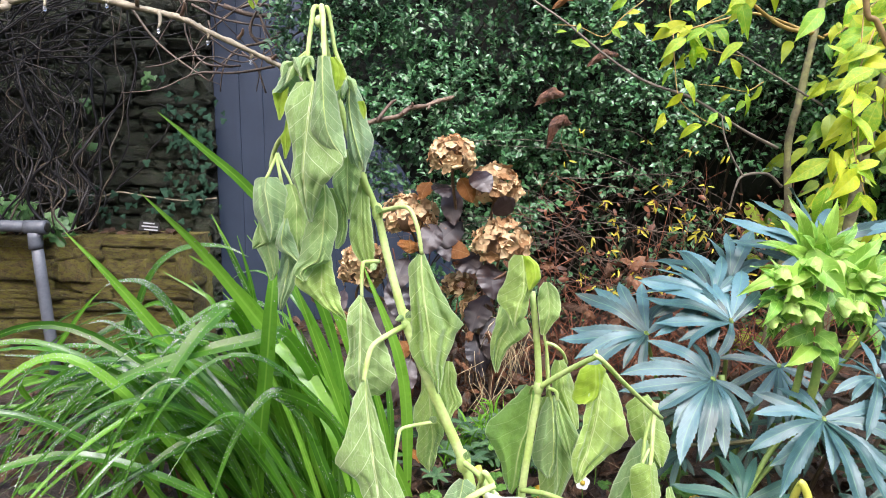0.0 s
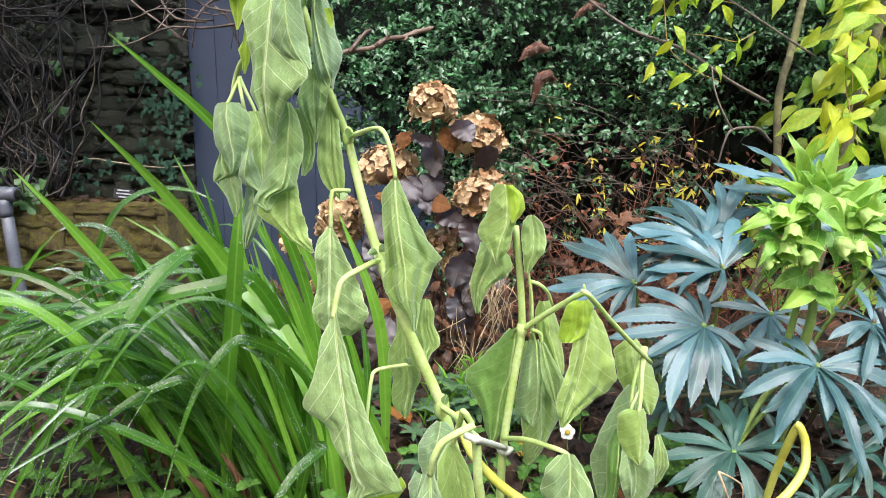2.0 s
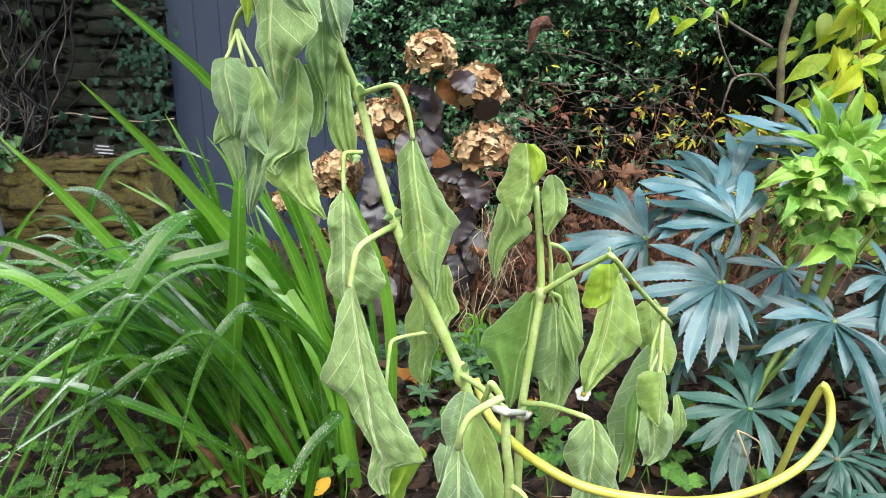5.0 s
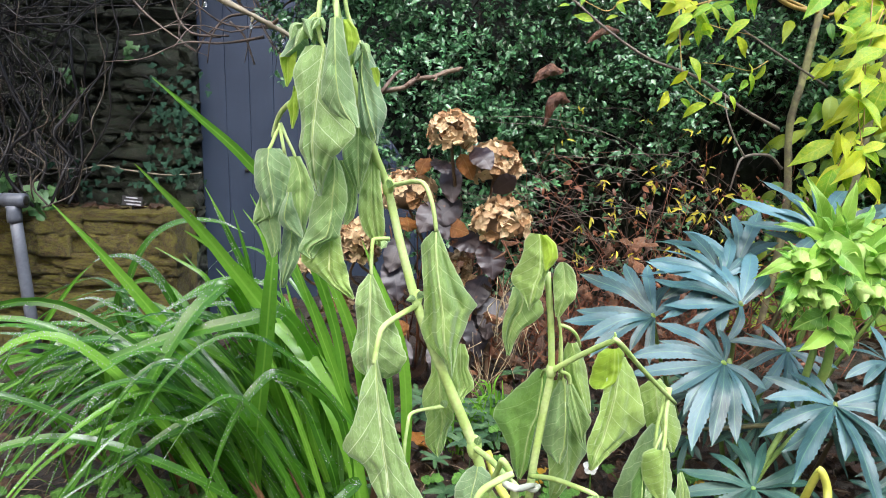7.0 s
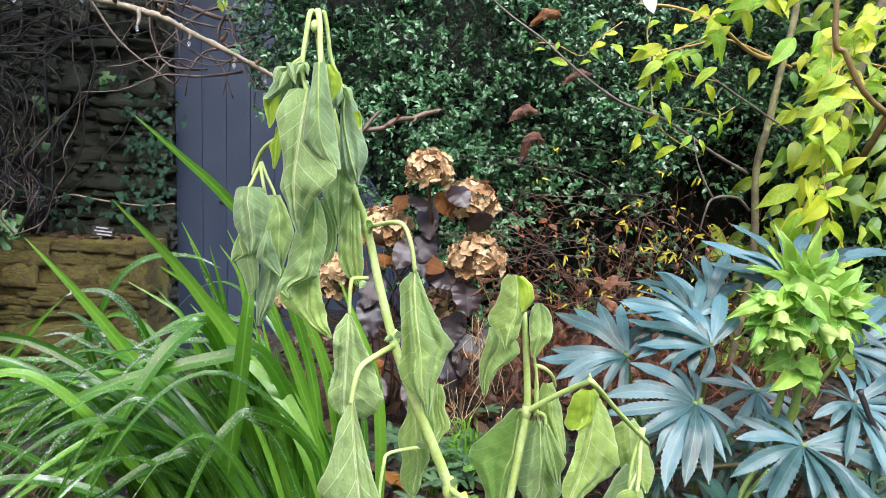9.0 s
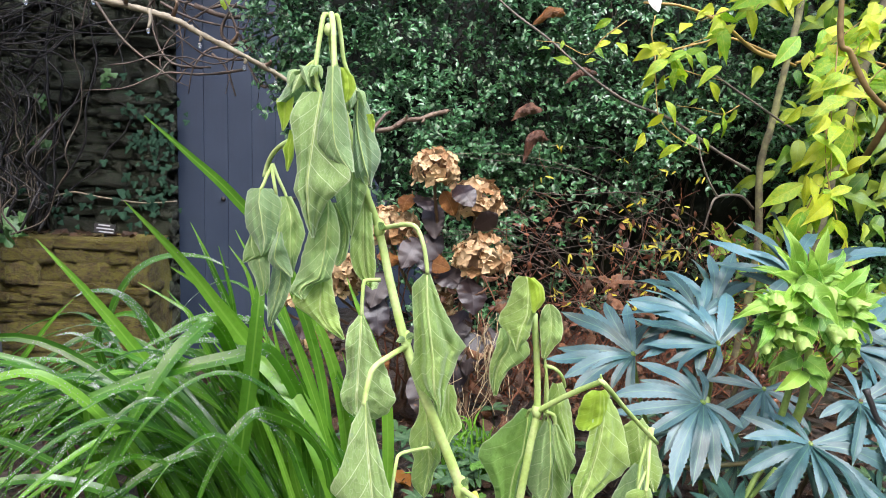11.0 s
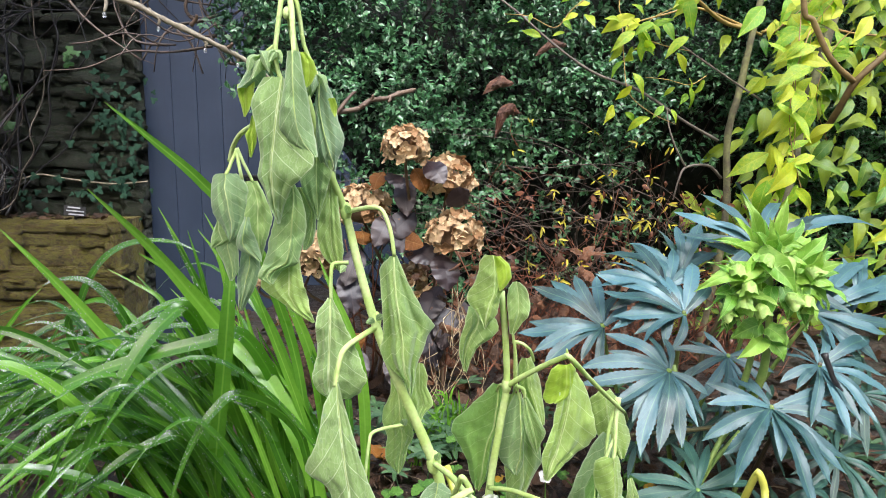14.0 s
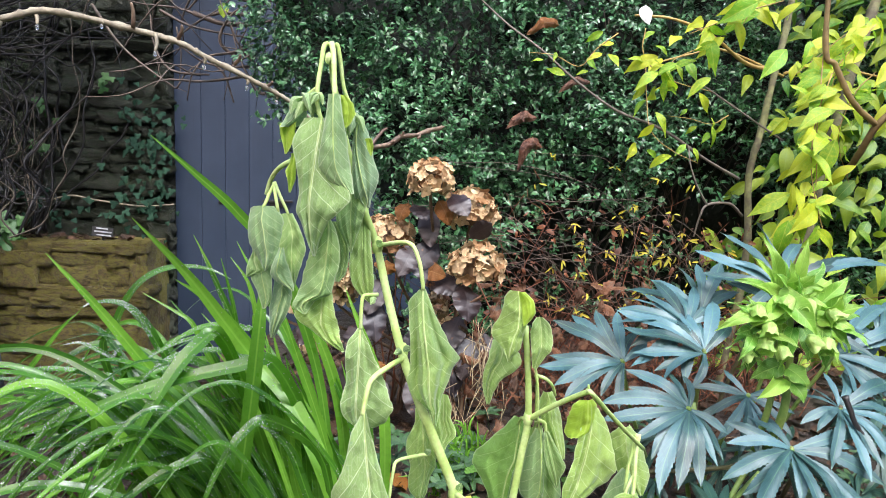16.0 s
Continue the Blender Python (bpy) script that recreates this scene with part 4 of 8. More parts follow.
# bowl leaf
limp(0.765, [(0.5928, -0.1237, 0.0035, 0.0029), (0.5801, -0.1224, 0.0092, 0.0075), (0.5625, -0.1234, 0.0179, 0.0127), (0.5418, -0.1255, 0.0226, 0.0145), (0.524, -0.1277, 0.025, 0.0117), (0.509, -0.1322, 0.025, 0.0123), (0.5009, -0.1485, 0.0122, 0.0117), (0.493, -0.1525, 0.0105, 0.0099), (0.4865, -0.1478, 0.0023, 0.0018)], WILT_UPPER, 0.20, 0.35)
# below bowl
limp(0.781, [(0.5138, -0.1311, 0.0155, 0.0107), (0.4973, -0.1309, 0.0245, 0.0126), (0.485, -0.1314, 0.0293, 0.0156), (0.4726, -0.1319, 0.0174, 0.0198), (0.4573, -0.1245, 0.0084, 0.0151), (0.4482, -0.1136, 0.0073, 0.0067), (0.4396, -0.1062, 0.0018, 0.0012)], WILT_UPPER, -0.25, 0.40)
# sliver
limp(0.788, [(0.5878, -0.1184, 0.006, 0.006), (0.57, -0.1099, 0.0072, 0.006), (0.558, -0.1061, 0.009, 0.0042), (0.5427, -0.1071, 0.009, 0.0048), (0.5273, -0.1105, 0.0066, 0.0048), (0.5198, -0.1153, 0.0018, 0.0024)], WILT_UPPER, 0.20, 0.50)
# side front
limp(0.874, [(0.5975, -0.2153, 0.0131, 0.0119), (0.5909, -0.2153, 0.0191, 0.0185), (0.5808, -0.2166, 0.0184, 0.0251), (0.5675, -0.214, 0.0231, 0.0212), (0.5507, -0.212, 0.0232, 0.0193), (0.5372, -0.21, 0.0186, 0.0146), (0.5236, -0.2114, 0.008, 0.0073), (0.516, -0.2127, 0.0013, 0.0013)], WILT_GREY, 0.20, 0.60)
# side right
limp(0.888, [(0.5878, -0.1883, 0.0101, 0.0074), (0.5743, -0.1835, 0.0108, 0.0101), (0.5573, -0.1807, 0.0149, 0.0136), (0.5434, -0.182, 0.0149, 0.0183), (0.5227, -0.182, 0.0122, 0.0123), (0.5053, -0.1812, 0.0089, 0.0061), (0.492, -0.1818, 0.0034, 0.0027)], WILT_UPPER, -0.30, 0.50)
# side fold
limp(0.868, [(0.5464, -0.1915, 0.0026, 0.0026), (0.5315, -0.1942, 0.0066, 0.0079), (0.5145, -0.1968, 0.0099, 0.0153), (0.5045, -0.1908, 0.0113, 0.012), (0.4978, -0.1835, 0.0053, 0.0067), (0.4918, -0.1781, 0.002, 0.002)], WILT_GREY, 0.30, 0.30)
# side lower
limp(0.892, [(0.5226, -0.2209, 0.0156, 0.0136), (0.5038, -0.2196, 0.0136, 0.013), (0.4863, -0.2162, 0.0089, 0.0096), (0.4758, -0.2148, 0.0069, 0.0069), (0.4637, -0.2176, 0.0021, 0.0021)], WILT_GREY, -0.30, 0.50)
# side lower right
limp(0.898, [(0.5, -0.1948, 0.0124, 0.011), (0.4787, -0.1961, 0.0138, 0.0125), (0.4644, -0.2003, 0.0138, 0.0139), (0.45, -0.203, 0.0097, 0.0111), (0.4356, -0.2072, 0.0049, 0.007), (0.4233, -0.2093, 0.0021, 0.0028)], WILT, 0.25, 0.50)
# side left tip
limp(0.886, [(0.541, -0.2282, 0.002, 0.002), (0.5286, -0.2289, 0.0061, 0.0081), (0.5149, -0.2249, 0.0135, 0.0108), (0.5055, -0.2378, 0.0014, 0.002)], WILT_UPPER, -0.20, 0.40)
# stalk leaf
limp(0.755, [(0.5181, -0.0184, 0.0044, 0.0033), (0.5025, -0.0184, 0.0155, 0.01), (0.4771, -0.0167, 0.0157, 0.0196), (0.4542, -0.0133, 0.0175, 0.0282), (0.4339, -0.0105, 0.0193, 0.0392), (0.4251, -0.0093, 0.0216, 0.0297), (0.4132, -0.0093, 0.024, 0.0263), (0.4013, -0.0081, 0.0224, 0.0184), (0.3906, -0.0069, 0.0161, 0.0133), (0.3803, -0.0034, 0.0058, 0.0087), (0.3626, -0.001, 0.0017, 0.0023)], WILT_UPPER, 0.25, 0.90)
# behind stalk leaf
limp(0.792, [(0.3871, 0.0112, 0.0043, 0.0049), (0.3712, 0.0113, 0.0086, 0.0098), (0.3584, 0.0114, 0.011, 0.0086), (0.3454, 0.014, 0.0123, 0.0123), (0.3376, 0.0166, 0.0136, 0.0105), (0.3259, 0.0117, 0.0062, 0.0062), (0.3088, 0.0081, 0.0025, 0.0025)], WILT_UPPER, -0.20, 0.60)
# behind stem low
limp(0.812, [(0.3629, -0.0171, 0.0044, 0.0044), (0.345, -0.0127, 0.0088, 0.0101), (0.3249, -0.0108, 0.019, 0.0095), (0.3114, -0.0107, 0.021, 0.0147), (0.291, -0.0075, 0.018, 0.0141), (0.2738, -0.0087, 0.0193, 0.0077), (0.2578, -0.0119, 0.0149, 0.0084), (0.2431, -0.0126, 0.0019, 0.0026)], WILT_UPPER, -0.20, 0.60)
# left leaf
limp(0.782, [(0.4671, -0.0875, 0.0029, 0.0023), (0.4546, -0.0877, 0.0134, 0.0099), (0.4395, -0.0881, 0.0158, 0.0164), (0.4183, -0.0891, 0.0142, 0.0272), (0.406, -0.09, 0.0124, 0.0326), (0.3906, -0.0903, 0.0161, 0.0388), (0.3781, -0.0912, 0.0179, 0.0431), (0.3655, -0.0909, 0.015, 0.0366), (0.3592, -0.0904, 0.012, 0.0325), (0.349, -0.081, 0.0097, 0.0121)], WILT, -0.25, 0.50)
# large low leaf
limp(0.740, [(0.3869, -0.079, 0.0016, 0.0021), (0.3616, -0.0778, 0.0151, 0.0068), (0.3371, -0.0761, 0.0216, 0.0121), (0.3121, -0.0733, 0.0329, 0.016), (0.2885, -0.0705, 0.0444, 0.0204), (0.2782, -0.069, 0.0333, 0.0221), (0.2667, -0.0675, 0.0221, 0.0249), (0.2464, -0.0656, 0.0168, 0.0321), (0.2287, -0.0631, 0.0098, 0.0384), (0.2139, -0.06, 0.0055, 0.0419), (0.1989, -0.0524, 0.0155, 0.041), (0.1892, -0.0569, 0.0133, 0.0122), (0.1807, -0.0581, 0.0133, 0.0095), (0.1715, -0.0587, 0.0117, 0.0095), (0.1555, -0.0549, 0.0056, 0.0056)], WILT, -0.20, 0.25)
# large low leaf turned hem
limp(0.752, [(0.1939, -0.0401, 0.0102, 0.0249), (0.184, -0.0322, 0.0175, 0.0233), (0.1741, -0.0345, 0.0148, 0.0171), (0.1616, -0.039, 0.0114, 0.0137), (0.1489, -0.0459, 0.016, 0.0137), (0.1349, -0.0431, 0.0086, 0.0057), (0.1208, -0.0432, 0.0017, 0.0017)], WILT_BRIGHT, 0.20, 0.20)
# low front
limp(0.655, [(0.2589, 0.0162, 0.0029, 0.0033), (0.2439, 0.0165, 0.0096, 0.0077), (0.2229, 0.0163, 0.0168, 0.0169), (0.2016, 0.0161, 0.0233, 0.0282), (0.1843, 0.0164, 0.0273, 0.0353), (0.1524, 0.0168, 0.0296, 0.0421), (0.1187, 0.0173, 0.015, 0.0251), (0.0899, 0.0177, 0.001, 0.001)], WILT, -0.25, 0.30)
# low second
limp(0.690, [(0.2704, 0.0369, 0.0045, 0.003), (0.2531, 0.0398, 0.0172, 0.0112), (0.2311, 0.0439, 0.0219, 0.0138), (0.2032, 0.0482, 0.0227, 0.0134), (0.1746, 0.051, 0.0188, 0.0136), (0.1396, 0.053, 0.0148, 0.0116), (0.1038, 0.055, 0.0043, 0.0043)], WILT_UPPER, -0.25, 0.40)
# low back
limp(0.705, [(0.2857, 0.0263, 0.0041, 0.0051), (0.2736, 0.0245, 0.0118, 0.0165), (0.257, 0.0207, 0.0165, 0.0207), (0.2402, 0.0183, 0.0146, 0.0182), (0.225, 0.017, 0.0073, 0.0147)], WILT, 0.20, 0.40)
# low left sliver
limp(0.682, [(0.2433, 0.0081, 0.0065, 0.0065), (0.2296, 0.0047, 0.01, 0.0085), (0.2131, 0.0019, 0.005, 0.0081), (0.2042, -0.0001, 0.001, 0.002)], WILT, 0.20, 0.30)
# arm leaf
limp(0.757, [(0.2256, 0.1645, 0.0115, 0.0058), (0.2127, 0.1664, 0.0265, 0.0127), (0.194, 0.1664, 0.0301, 0.0215), (0.1846, 0.1658, 0.0302, 0.0245), (0.1719, 0.1648, 0.0251, 0.024), (0.156, 0.164, 0.0158, 0.0223), (0.1399, 0.1638, 0.0189, 0.0213), (0.119, 0.165, 0.0267, 0.0178), (0.0872, 0.1699, 0.009, 0.006)], WILT, -0.30, 0.50)
# arm leaf back
limp(0.774, [(0.1658, 0.1935, 0.0024, 0.0024), (0.1362, 0.1919, 0.0182, 0.0097), (0.1081, 0.1907, 0.0214, 0.0202), (0.0823, 0.1955, 0.0185, 0.0123), (0.0616, 0.1944, 0.0037, 0.0037)], WILT_UPPER, 0.20, 0.30)
# head fold
limp(0.806, [(0.5096, 0.0959, 0.0084, 0.0036), (0.5012, 0.0974, 0.0156, 0.0114), (0.483, 0.0981, 0.0182, 0.0145), (0.4726, 0.0984, 0.0231, 0.0122), (0.4615, 0.0964, 0.0268, 0.0098), (0.4522, 0.0924, 0.0226, 0.0128), (0.4398, 0.0898, 0.0098, 0.0135), (0.4304, 0.0888, 0.0037, 0.0061), (0.4215, 0.0891, 0.0012, 0.0012)], WILT_UPPER, 0.15, 0.25)
# head flap
limp(0.800, [(0.5092, 0.0997, 0.0036, 0.0048), (0.499, 0.1096, 0.0108, 0.006), (0.4839, 0.1114, 0.0108, 0.0072), (0.4749, 0.1069, 0.0048, 0.006), (0.4694, 0.1047, 0.0012, 0.0012)], WILT_BRIGHT, 0.20, 0.15)
# head dangling
limp(0.838, [(0.4425, 0.0788, 0.0057, 0.0064), (0.4262, 0.0856, 0.0173, 0.0212), (0.413, 0.0828, 0.0174, 0.0271), (0.4031, 0.0766, 0.0136, 0.0246), (0.3897, 0.0718, 0.0097, 0.0117), (0.3763, 0.0695, 0.0059, 0.0078), (0.358, 0.0706, 0.002, 0.002)], WILT_UPPER, -0.30, 0.50)
# head round
limp(0.828, [(0.4738, 0.1285, 0.0038, 0.0038), (0.4668, 0.13, 0.0107, 0.01), (0.456, 0.1317, 0.0139, 0.0132), (0.4445, 0.1322, 0.0139, 0.0139), (0.4329, 0.1315, 0.012, 0.0114), (0.4212, 0.1281, 0.0076, 0.0076), (0.4081, 0.1261, 0.0032, 0.0026)], WILT_UPPER, -0.25, 0.25)
# fork left
limp(0.872, [(0.3281, 0.1189, 0.0055, 0.0041), (0.3085, 0.1183, 0.0194, 0.0104), (0.2865, 0.1155, 0.0348, 0.0105), (0.268, 0.1127, 0.0489, 0.0126), (0.2531, 0.1062, 0.0449, 0.0176), (0.2381, 0.1031, 0.0303, 0.019), (0.2153, 0.1003, 0.0184, 0.0156), (0.1961, 0.098, 0.0128, 0.0135), (0.1814, 0.0941, 0.0029, 0.0043)], WILT_SHADED, 0.25, 0.35)
# fork back
limp(0.878, [(0.3135, 0.14, 0.0105, 0.0105), (0.2765, 0.1486, 0.0225, 0.0141), (0.2387, 0.1538, 0.0284, 0.0249), (0.2158, 0.1548, 0.0265, 0.0265), (0.1925, 0.1558, 0.0252, 0.0144), (0.169, 0.1496, 0.0166, 0.0094), (0.1485, 0.1395, 0.0029, 0.0044)], WILT_UPPER, -0.20, 0.50)
# fork narrow
limp(0.850, [(0.3208, 0.1422, 0.0054, 0.0034), (0.2952, 0.1433, 0.0149, 0.0054), (0.2663, 0.1445, 0.0205, 0.0055), (0.237, 0.1444, 0.0241, 0.0069), (0.2259, 0.1415, 0.0186, 0.009), (0.2139, 0.1406, 0.0035, 0.0028)], WILT_GREY, 0.35, 0.60)
# fork mid right
limp(0.846, [(0.3209, 0.148, 0.0027, 0.0027), (0.2967, 0.1545, 0.0081, 0.0101), (0.2752, 0.1609, 0.0109, 0.0149), (0.2607, 0.1644, 0.0082, 0.0068), (0.2438, 0.1672, 0.0027, 0.0021)], WILT_UPPER, -0.30, 0.40)
# fork arched
limp(0.862, [(0.366, 0.1515, 0.0047, 0.0074), (0.3477, 0.1558, 0.0136, 0.0122), (0.3264, 0.1595, 0.0136, 0.0164), (0.312, 0.1643, 0.0123, 0.0137), (0.2902, 0.1708, 0.009, 0.0097), (0.2733, 0.1765, 0.0035, 0.0035)], WILT_UPPER, 0.25, 0.40)
# elbow leaf
limp(0.766, [(0.3813, 0.1799, 0.0071, 0.0095), (0.3602, 0.1812, 0.0131, 0.0209), (0.3414, 0.1794, 0.015, 0.0301), (0.3223, 0.1763, 0.0151, 0.0363), (0.3031, 0.1725, 0.0182, 0.0444), (0.2901, 0.1696, 0.0195, 0.0403), (0.2771, 0.1649, 0.0147, 0.0251), (0.2639, 0.1601, 0.0074, 0.0123), (0.252, 0.1576, 0.0018, 0.0018)], WILT_UPPER, -0.20, 0.45)
# elbow flap
limp(0.756, [(0.3942, 0.1733, 0.0087, 0.0064), (0.387, 0.1737, 0.0169, 0.014), (0.3699, 0.1748, 0.0223, 0.0164), (0.3564, 0.1726, 0.0224, 0.0177), (0.3484, 0.1625, 0.0094, 0.0142)], WILT_BRIGHT, 0.20, 0.35)
# end back
limp(0.888, [(0.3085, 0.2658, 0.0074, 0.0115), (0.2939, 0.269, 0.0203, 0.0217), (0.2764, 0.2718, 0.0204, 0.0286), (0.2552, 0.277, 0.0205, 0.0322), (0.2352, 0.2856, 0.0172, 0.029), (0.2266, 0.2898, 0.0138, 0.0207), (0.2099, 0.2968, 0.0042, 0.0042)], WILT_UPPER, 0.25, 0.30)
# end left
limp(0.876, [(0.2537, 0.2699, 0.004, 0.0041), (0.2311, 0.2683, 0.0156, 0.0088), (0.2096, 0.2653, 0.0225, 0.015), (0.1805, 0.2587, 0.0268, 0.0206), (0.1511, 0.2541, 0.0291, 0.0173), (0.1211, 0.2445, 0.0167, 0.0154), (0.106, 0.2386, 0.0077, 0.0119), (0.0938, 0.2339, 0.0021, 0.0021)], WILT_GREY, 0.30, 0.50)
# end left inner
limp(0.858, [(0.2043, 0.2494, 0.0053, 0.0053), (0.1815, 0.2485, 0.0121, 0.0094), (0.1527, 0.2467, 0.0108, 0.0081), (0.1234, 0.2461, 0.0082, 0.0055), (0.1011, 0.2423, 0.0082, 0.0082), (0.0816, 0.2348, 0.0028, 0.0076)], WILT_SHADED, 0.35, 0.50)
# end front
limp(0.842, [(0.2361, 0.2668, 0.0104, 0.0091), (0.2272, 0.2676, 0.0221, 0.0117), (0.21, 0.269, 0.0242, 0.0131), (0.1926, 0.2705, 0.0223, 0.0171), (0.1786, 0.2704, 0.0152, 0.0165), (0.1659, 0.2714, 0.002, 0.0053)], WILT_UPPER, 0.30, 0.20)
# end below
limp(0.855, [(0.1901, 0.2616, 0.008, 0.0134), (0.1687, 0.2667, 0.0168, 0.0236), (0.1507, 0.2703, 0.0223, 0.023), (0.1325, 0.2718, 0.019, 0.0218), (0.1178, 0.2709, 0.0116, 0.0171), (0.1059, 0.263, 0.0048, 0.0082)], WILT_GREY, -0.30, 0.60)
# end right
limp(0.868, [(0.1931, 0.3009, 0.0048, 0.0034), (0.1699, 0.305, 0.0103, 0.0082), (0.1516, 0.306, 0.0124, 0.011), (0.1368, 0.3032, 0.0083, 0.0097), (0.1249, 0.3001, 0.0028, 0.0042)], WILT_UPPER, -0.30, 0.40)

# thick yellow stem, broken and bowed over the ground
bent = thing("bent_stem", (0.1, 0.75, 0.0), "thick smooth yellow stem bowed over and snapped at its bend", "stem")
part("stem", tube([(0.047, 0.82, 0.244), (0.06, 0.79, 0.214), (0.08, 0.75, 0.204), (0.101, 0.72, 0.199), (0.139, 0.7, 0.185), (0.19, 0.69, 0.176), (0.255, 0.69, 0.169), (0.318, 0.7, 0.172), (0.374, 0.72, 0.185), (0.411, 0.74, 0.209), (0.421, 0.755, 0.232), (0.416, 0.76, 0.251), (0.412, 0.763, 0.254)], 0.0051, 0.0044, n=70, seg=10, lumps=0.03), YELLOW_STEM, bent)
part("broken_end", tube([(0.415, 0.762, 0.252), (0.413, 0.77, 0.235), (0.41, 0.79, 0.18), (0.407, 0.81, 0.115), (0.40, 0.86, 0.0)], 0.0046, 0.004, n=24, seg=10, lumps=0.03), YELLOW_STEM, bent)

# ---------------------------------------------------------------- strap-leaved clump
clump = thing("grass_clump", (-0.35, 1.12, 0.0), "arching clump of long bright green strap leaves beaded with rain", "grass")
drops = []


def strap(w):
    return lambda v: w * min(1.0, 0.45 + v * 2.2) * (1 - max(0.0, (v - 0.45) / 0.55) ** 1.6) + 0.0004


def blade(points, width, normal=(0, -0.55, 0.85), n=26, wet=0.5, seed=0, twist=0.0, keel=0.28, mat=None):
    rnd = random.Random(seed)
    geo = sheet(points, normal, strap(width / 2), n=n, m=2, fold=(-keel, -keel), curl=(0.15, 0.15), tooth_count=1, twist=twist)
    part("blade", geo, mat or BLADE, clump)
    k = 5
    for i in range(3, n):
        for j in range(k - 1):
            for again in range(5):
                if rnd.random() > wet * 0.6:
                    continue
                a, b = geo[0][i * k + j], geo[0][i * k + j + 1]
                c, d = geo[0][(i - 1) * k + j], geo[0][(i - 1) * k + j + 1]
                u, v = rnd.random(), rnd.random()
                p = (a * (1 - u) + b * u) * (1 - v) + (c * (1 - u) + d * u) * v
                nn = (b - a).cross(a - c).normalized()
                if nn.z < 0:
                    nn = -nn
                if nn.z > 0.2:
                    drops.append((p, nn, rnd.uniform(0.0004, 0.0009) * rnd.choice((0.8, 1.0, 1.25))))


# the blades that stand out
blade([(-0.111, 0.97, 0.0), (-0.134, 0.98, 0.157), (-0.203, 1.03, 0.285), (-0.272, 1.06, 0.351), (-0.342, 1.0, 0.48), (-0.384, 0.9, 0.576)], 0.027, (0.3, -0.9, 0.4), n=34, wet=0.12, seed=1, mat=LIT_BLADE)
blade([(-0.103, 0.969, 0.0), (-0.13, 1.0, 0.129), (-0.186, 1.06, 0.248), (-0.265, 1.08, 0.342), (-0.327, 1.05, 0.433), (-0.365, 1.0, 0.48)], 0.024, (0.2, -0.8, 0.5), n=32, wet=0.1, seed=2, mat=LIT_BLADE)
blade([(-0.129, 1.05, 0.0), (-0.171, 1.12, 0.283), (-0.231, 1.08, 0.488), (-0.281, 1.02, 0.576), (-0.33, 0.98, 0.633), (-0.373, 0.94, 0.681)], 0.017, (0.3, -0.9, 0.4), n=32, wet=0.05, seed=3, mat=LIT_BLADE)
blade([(-0.275, 0.978, 0.0), (-0.271, 0.98, 0.164), (-0.251, 0.97, 0.315), (-0.241, 0.97, 0.407), (-0.238, 0.98, 0.46), (-0.237, 0.985, 0.53)], 0.021, (0.1, -1, 0.1), n=22, wet=0.25, seed=4, mat=LIT_BLADE)
blade([(-0.208, 0.965, 0.0), (-0.296, 1.05, 0.131), (-0.385, 1.05, 0.278), (-0.444, 1.04, 0.367), (-0.494, 1.02, 0.445), (-0.543, 1.0, 0.514)], 0.019, (0.3, -0.9, 0.4), n=30, wet=0.2, seed=5, mat=LIT_BLADE)
blade([(-0.144, 0.973, 0.0), (-0.172, 1.05, 0.198), (-0.222, 1.0, 0.353), (-0.274, 0.97, 0.361), (-0.393, 0.95, 0.334), (-0.509, 0.94, 0.287), (-0.621, 0.94, 0.25)], 0.020, (0, -0.75, 0.6), n=34, wet=0.6, seed=6)
blade([(-0.177, 0.976, 0.0), (-0.254, 1.08, 0.189), (-0.3, 1.02, 0.383), (-0.329, 0.97, 0.388), (-0.377, 0.93, 0.315), (-0.43, 0.9, 0.197), (-0.477, 0.88, 0.083)], 0.024, (-0.3, -0.9, 0.4), n=34, wet=0.45, seed=7)
blade([(-0.262, 0.957, 0.0), (-0.271, 0.98, 0.121), (-0.298, 0.95, 0.226), (-0.334, 0.93, 0.236), (-0.395, 0.9, 0.203), (-0.456, 0.88, 0.132), (-0.499, 0.87, 0.028)], 0.014, (-0.2, -0.7, 0.7), n=30, wet=0.75, seed=8)
blade([(-0.126, 0.958, 0.0), (-0.146, 0.98, 0.209), (-0.218, 0.95, 0.289), (-0.255, 0.92, 0.279), (-0.292, 0.9, 0.213), (-0.328, 0.88, 0.092)], 0.016, (-0.4, -0.8, 0.5), n=30, wet=0.6, seed=9)
blade([(-0.393, 0.992, 0.0), (-0.463, 1.02, 0.154), (-0.479, 1.0, 0.25), (-0.487, 1.0, 0.348)], 0.020, (0.2, -1, 0.2), n=20, wet=0.2, seed=12, mat=LIT_BLADE)
blade([(-0.16, 0.85, 0.0), (-0.153, 0.84, 0.076), (-0.127, 0.83, 0.181), (-0.109, 0.82, 0.2), (-0.138, 0.79, 0.183), (-0.164, 0.77, 0.14), (-0.176, 0.75, 0.1)], 0.015, (-0.3, -0.7, 0.6), n=28, wet=0.7, seed=13)
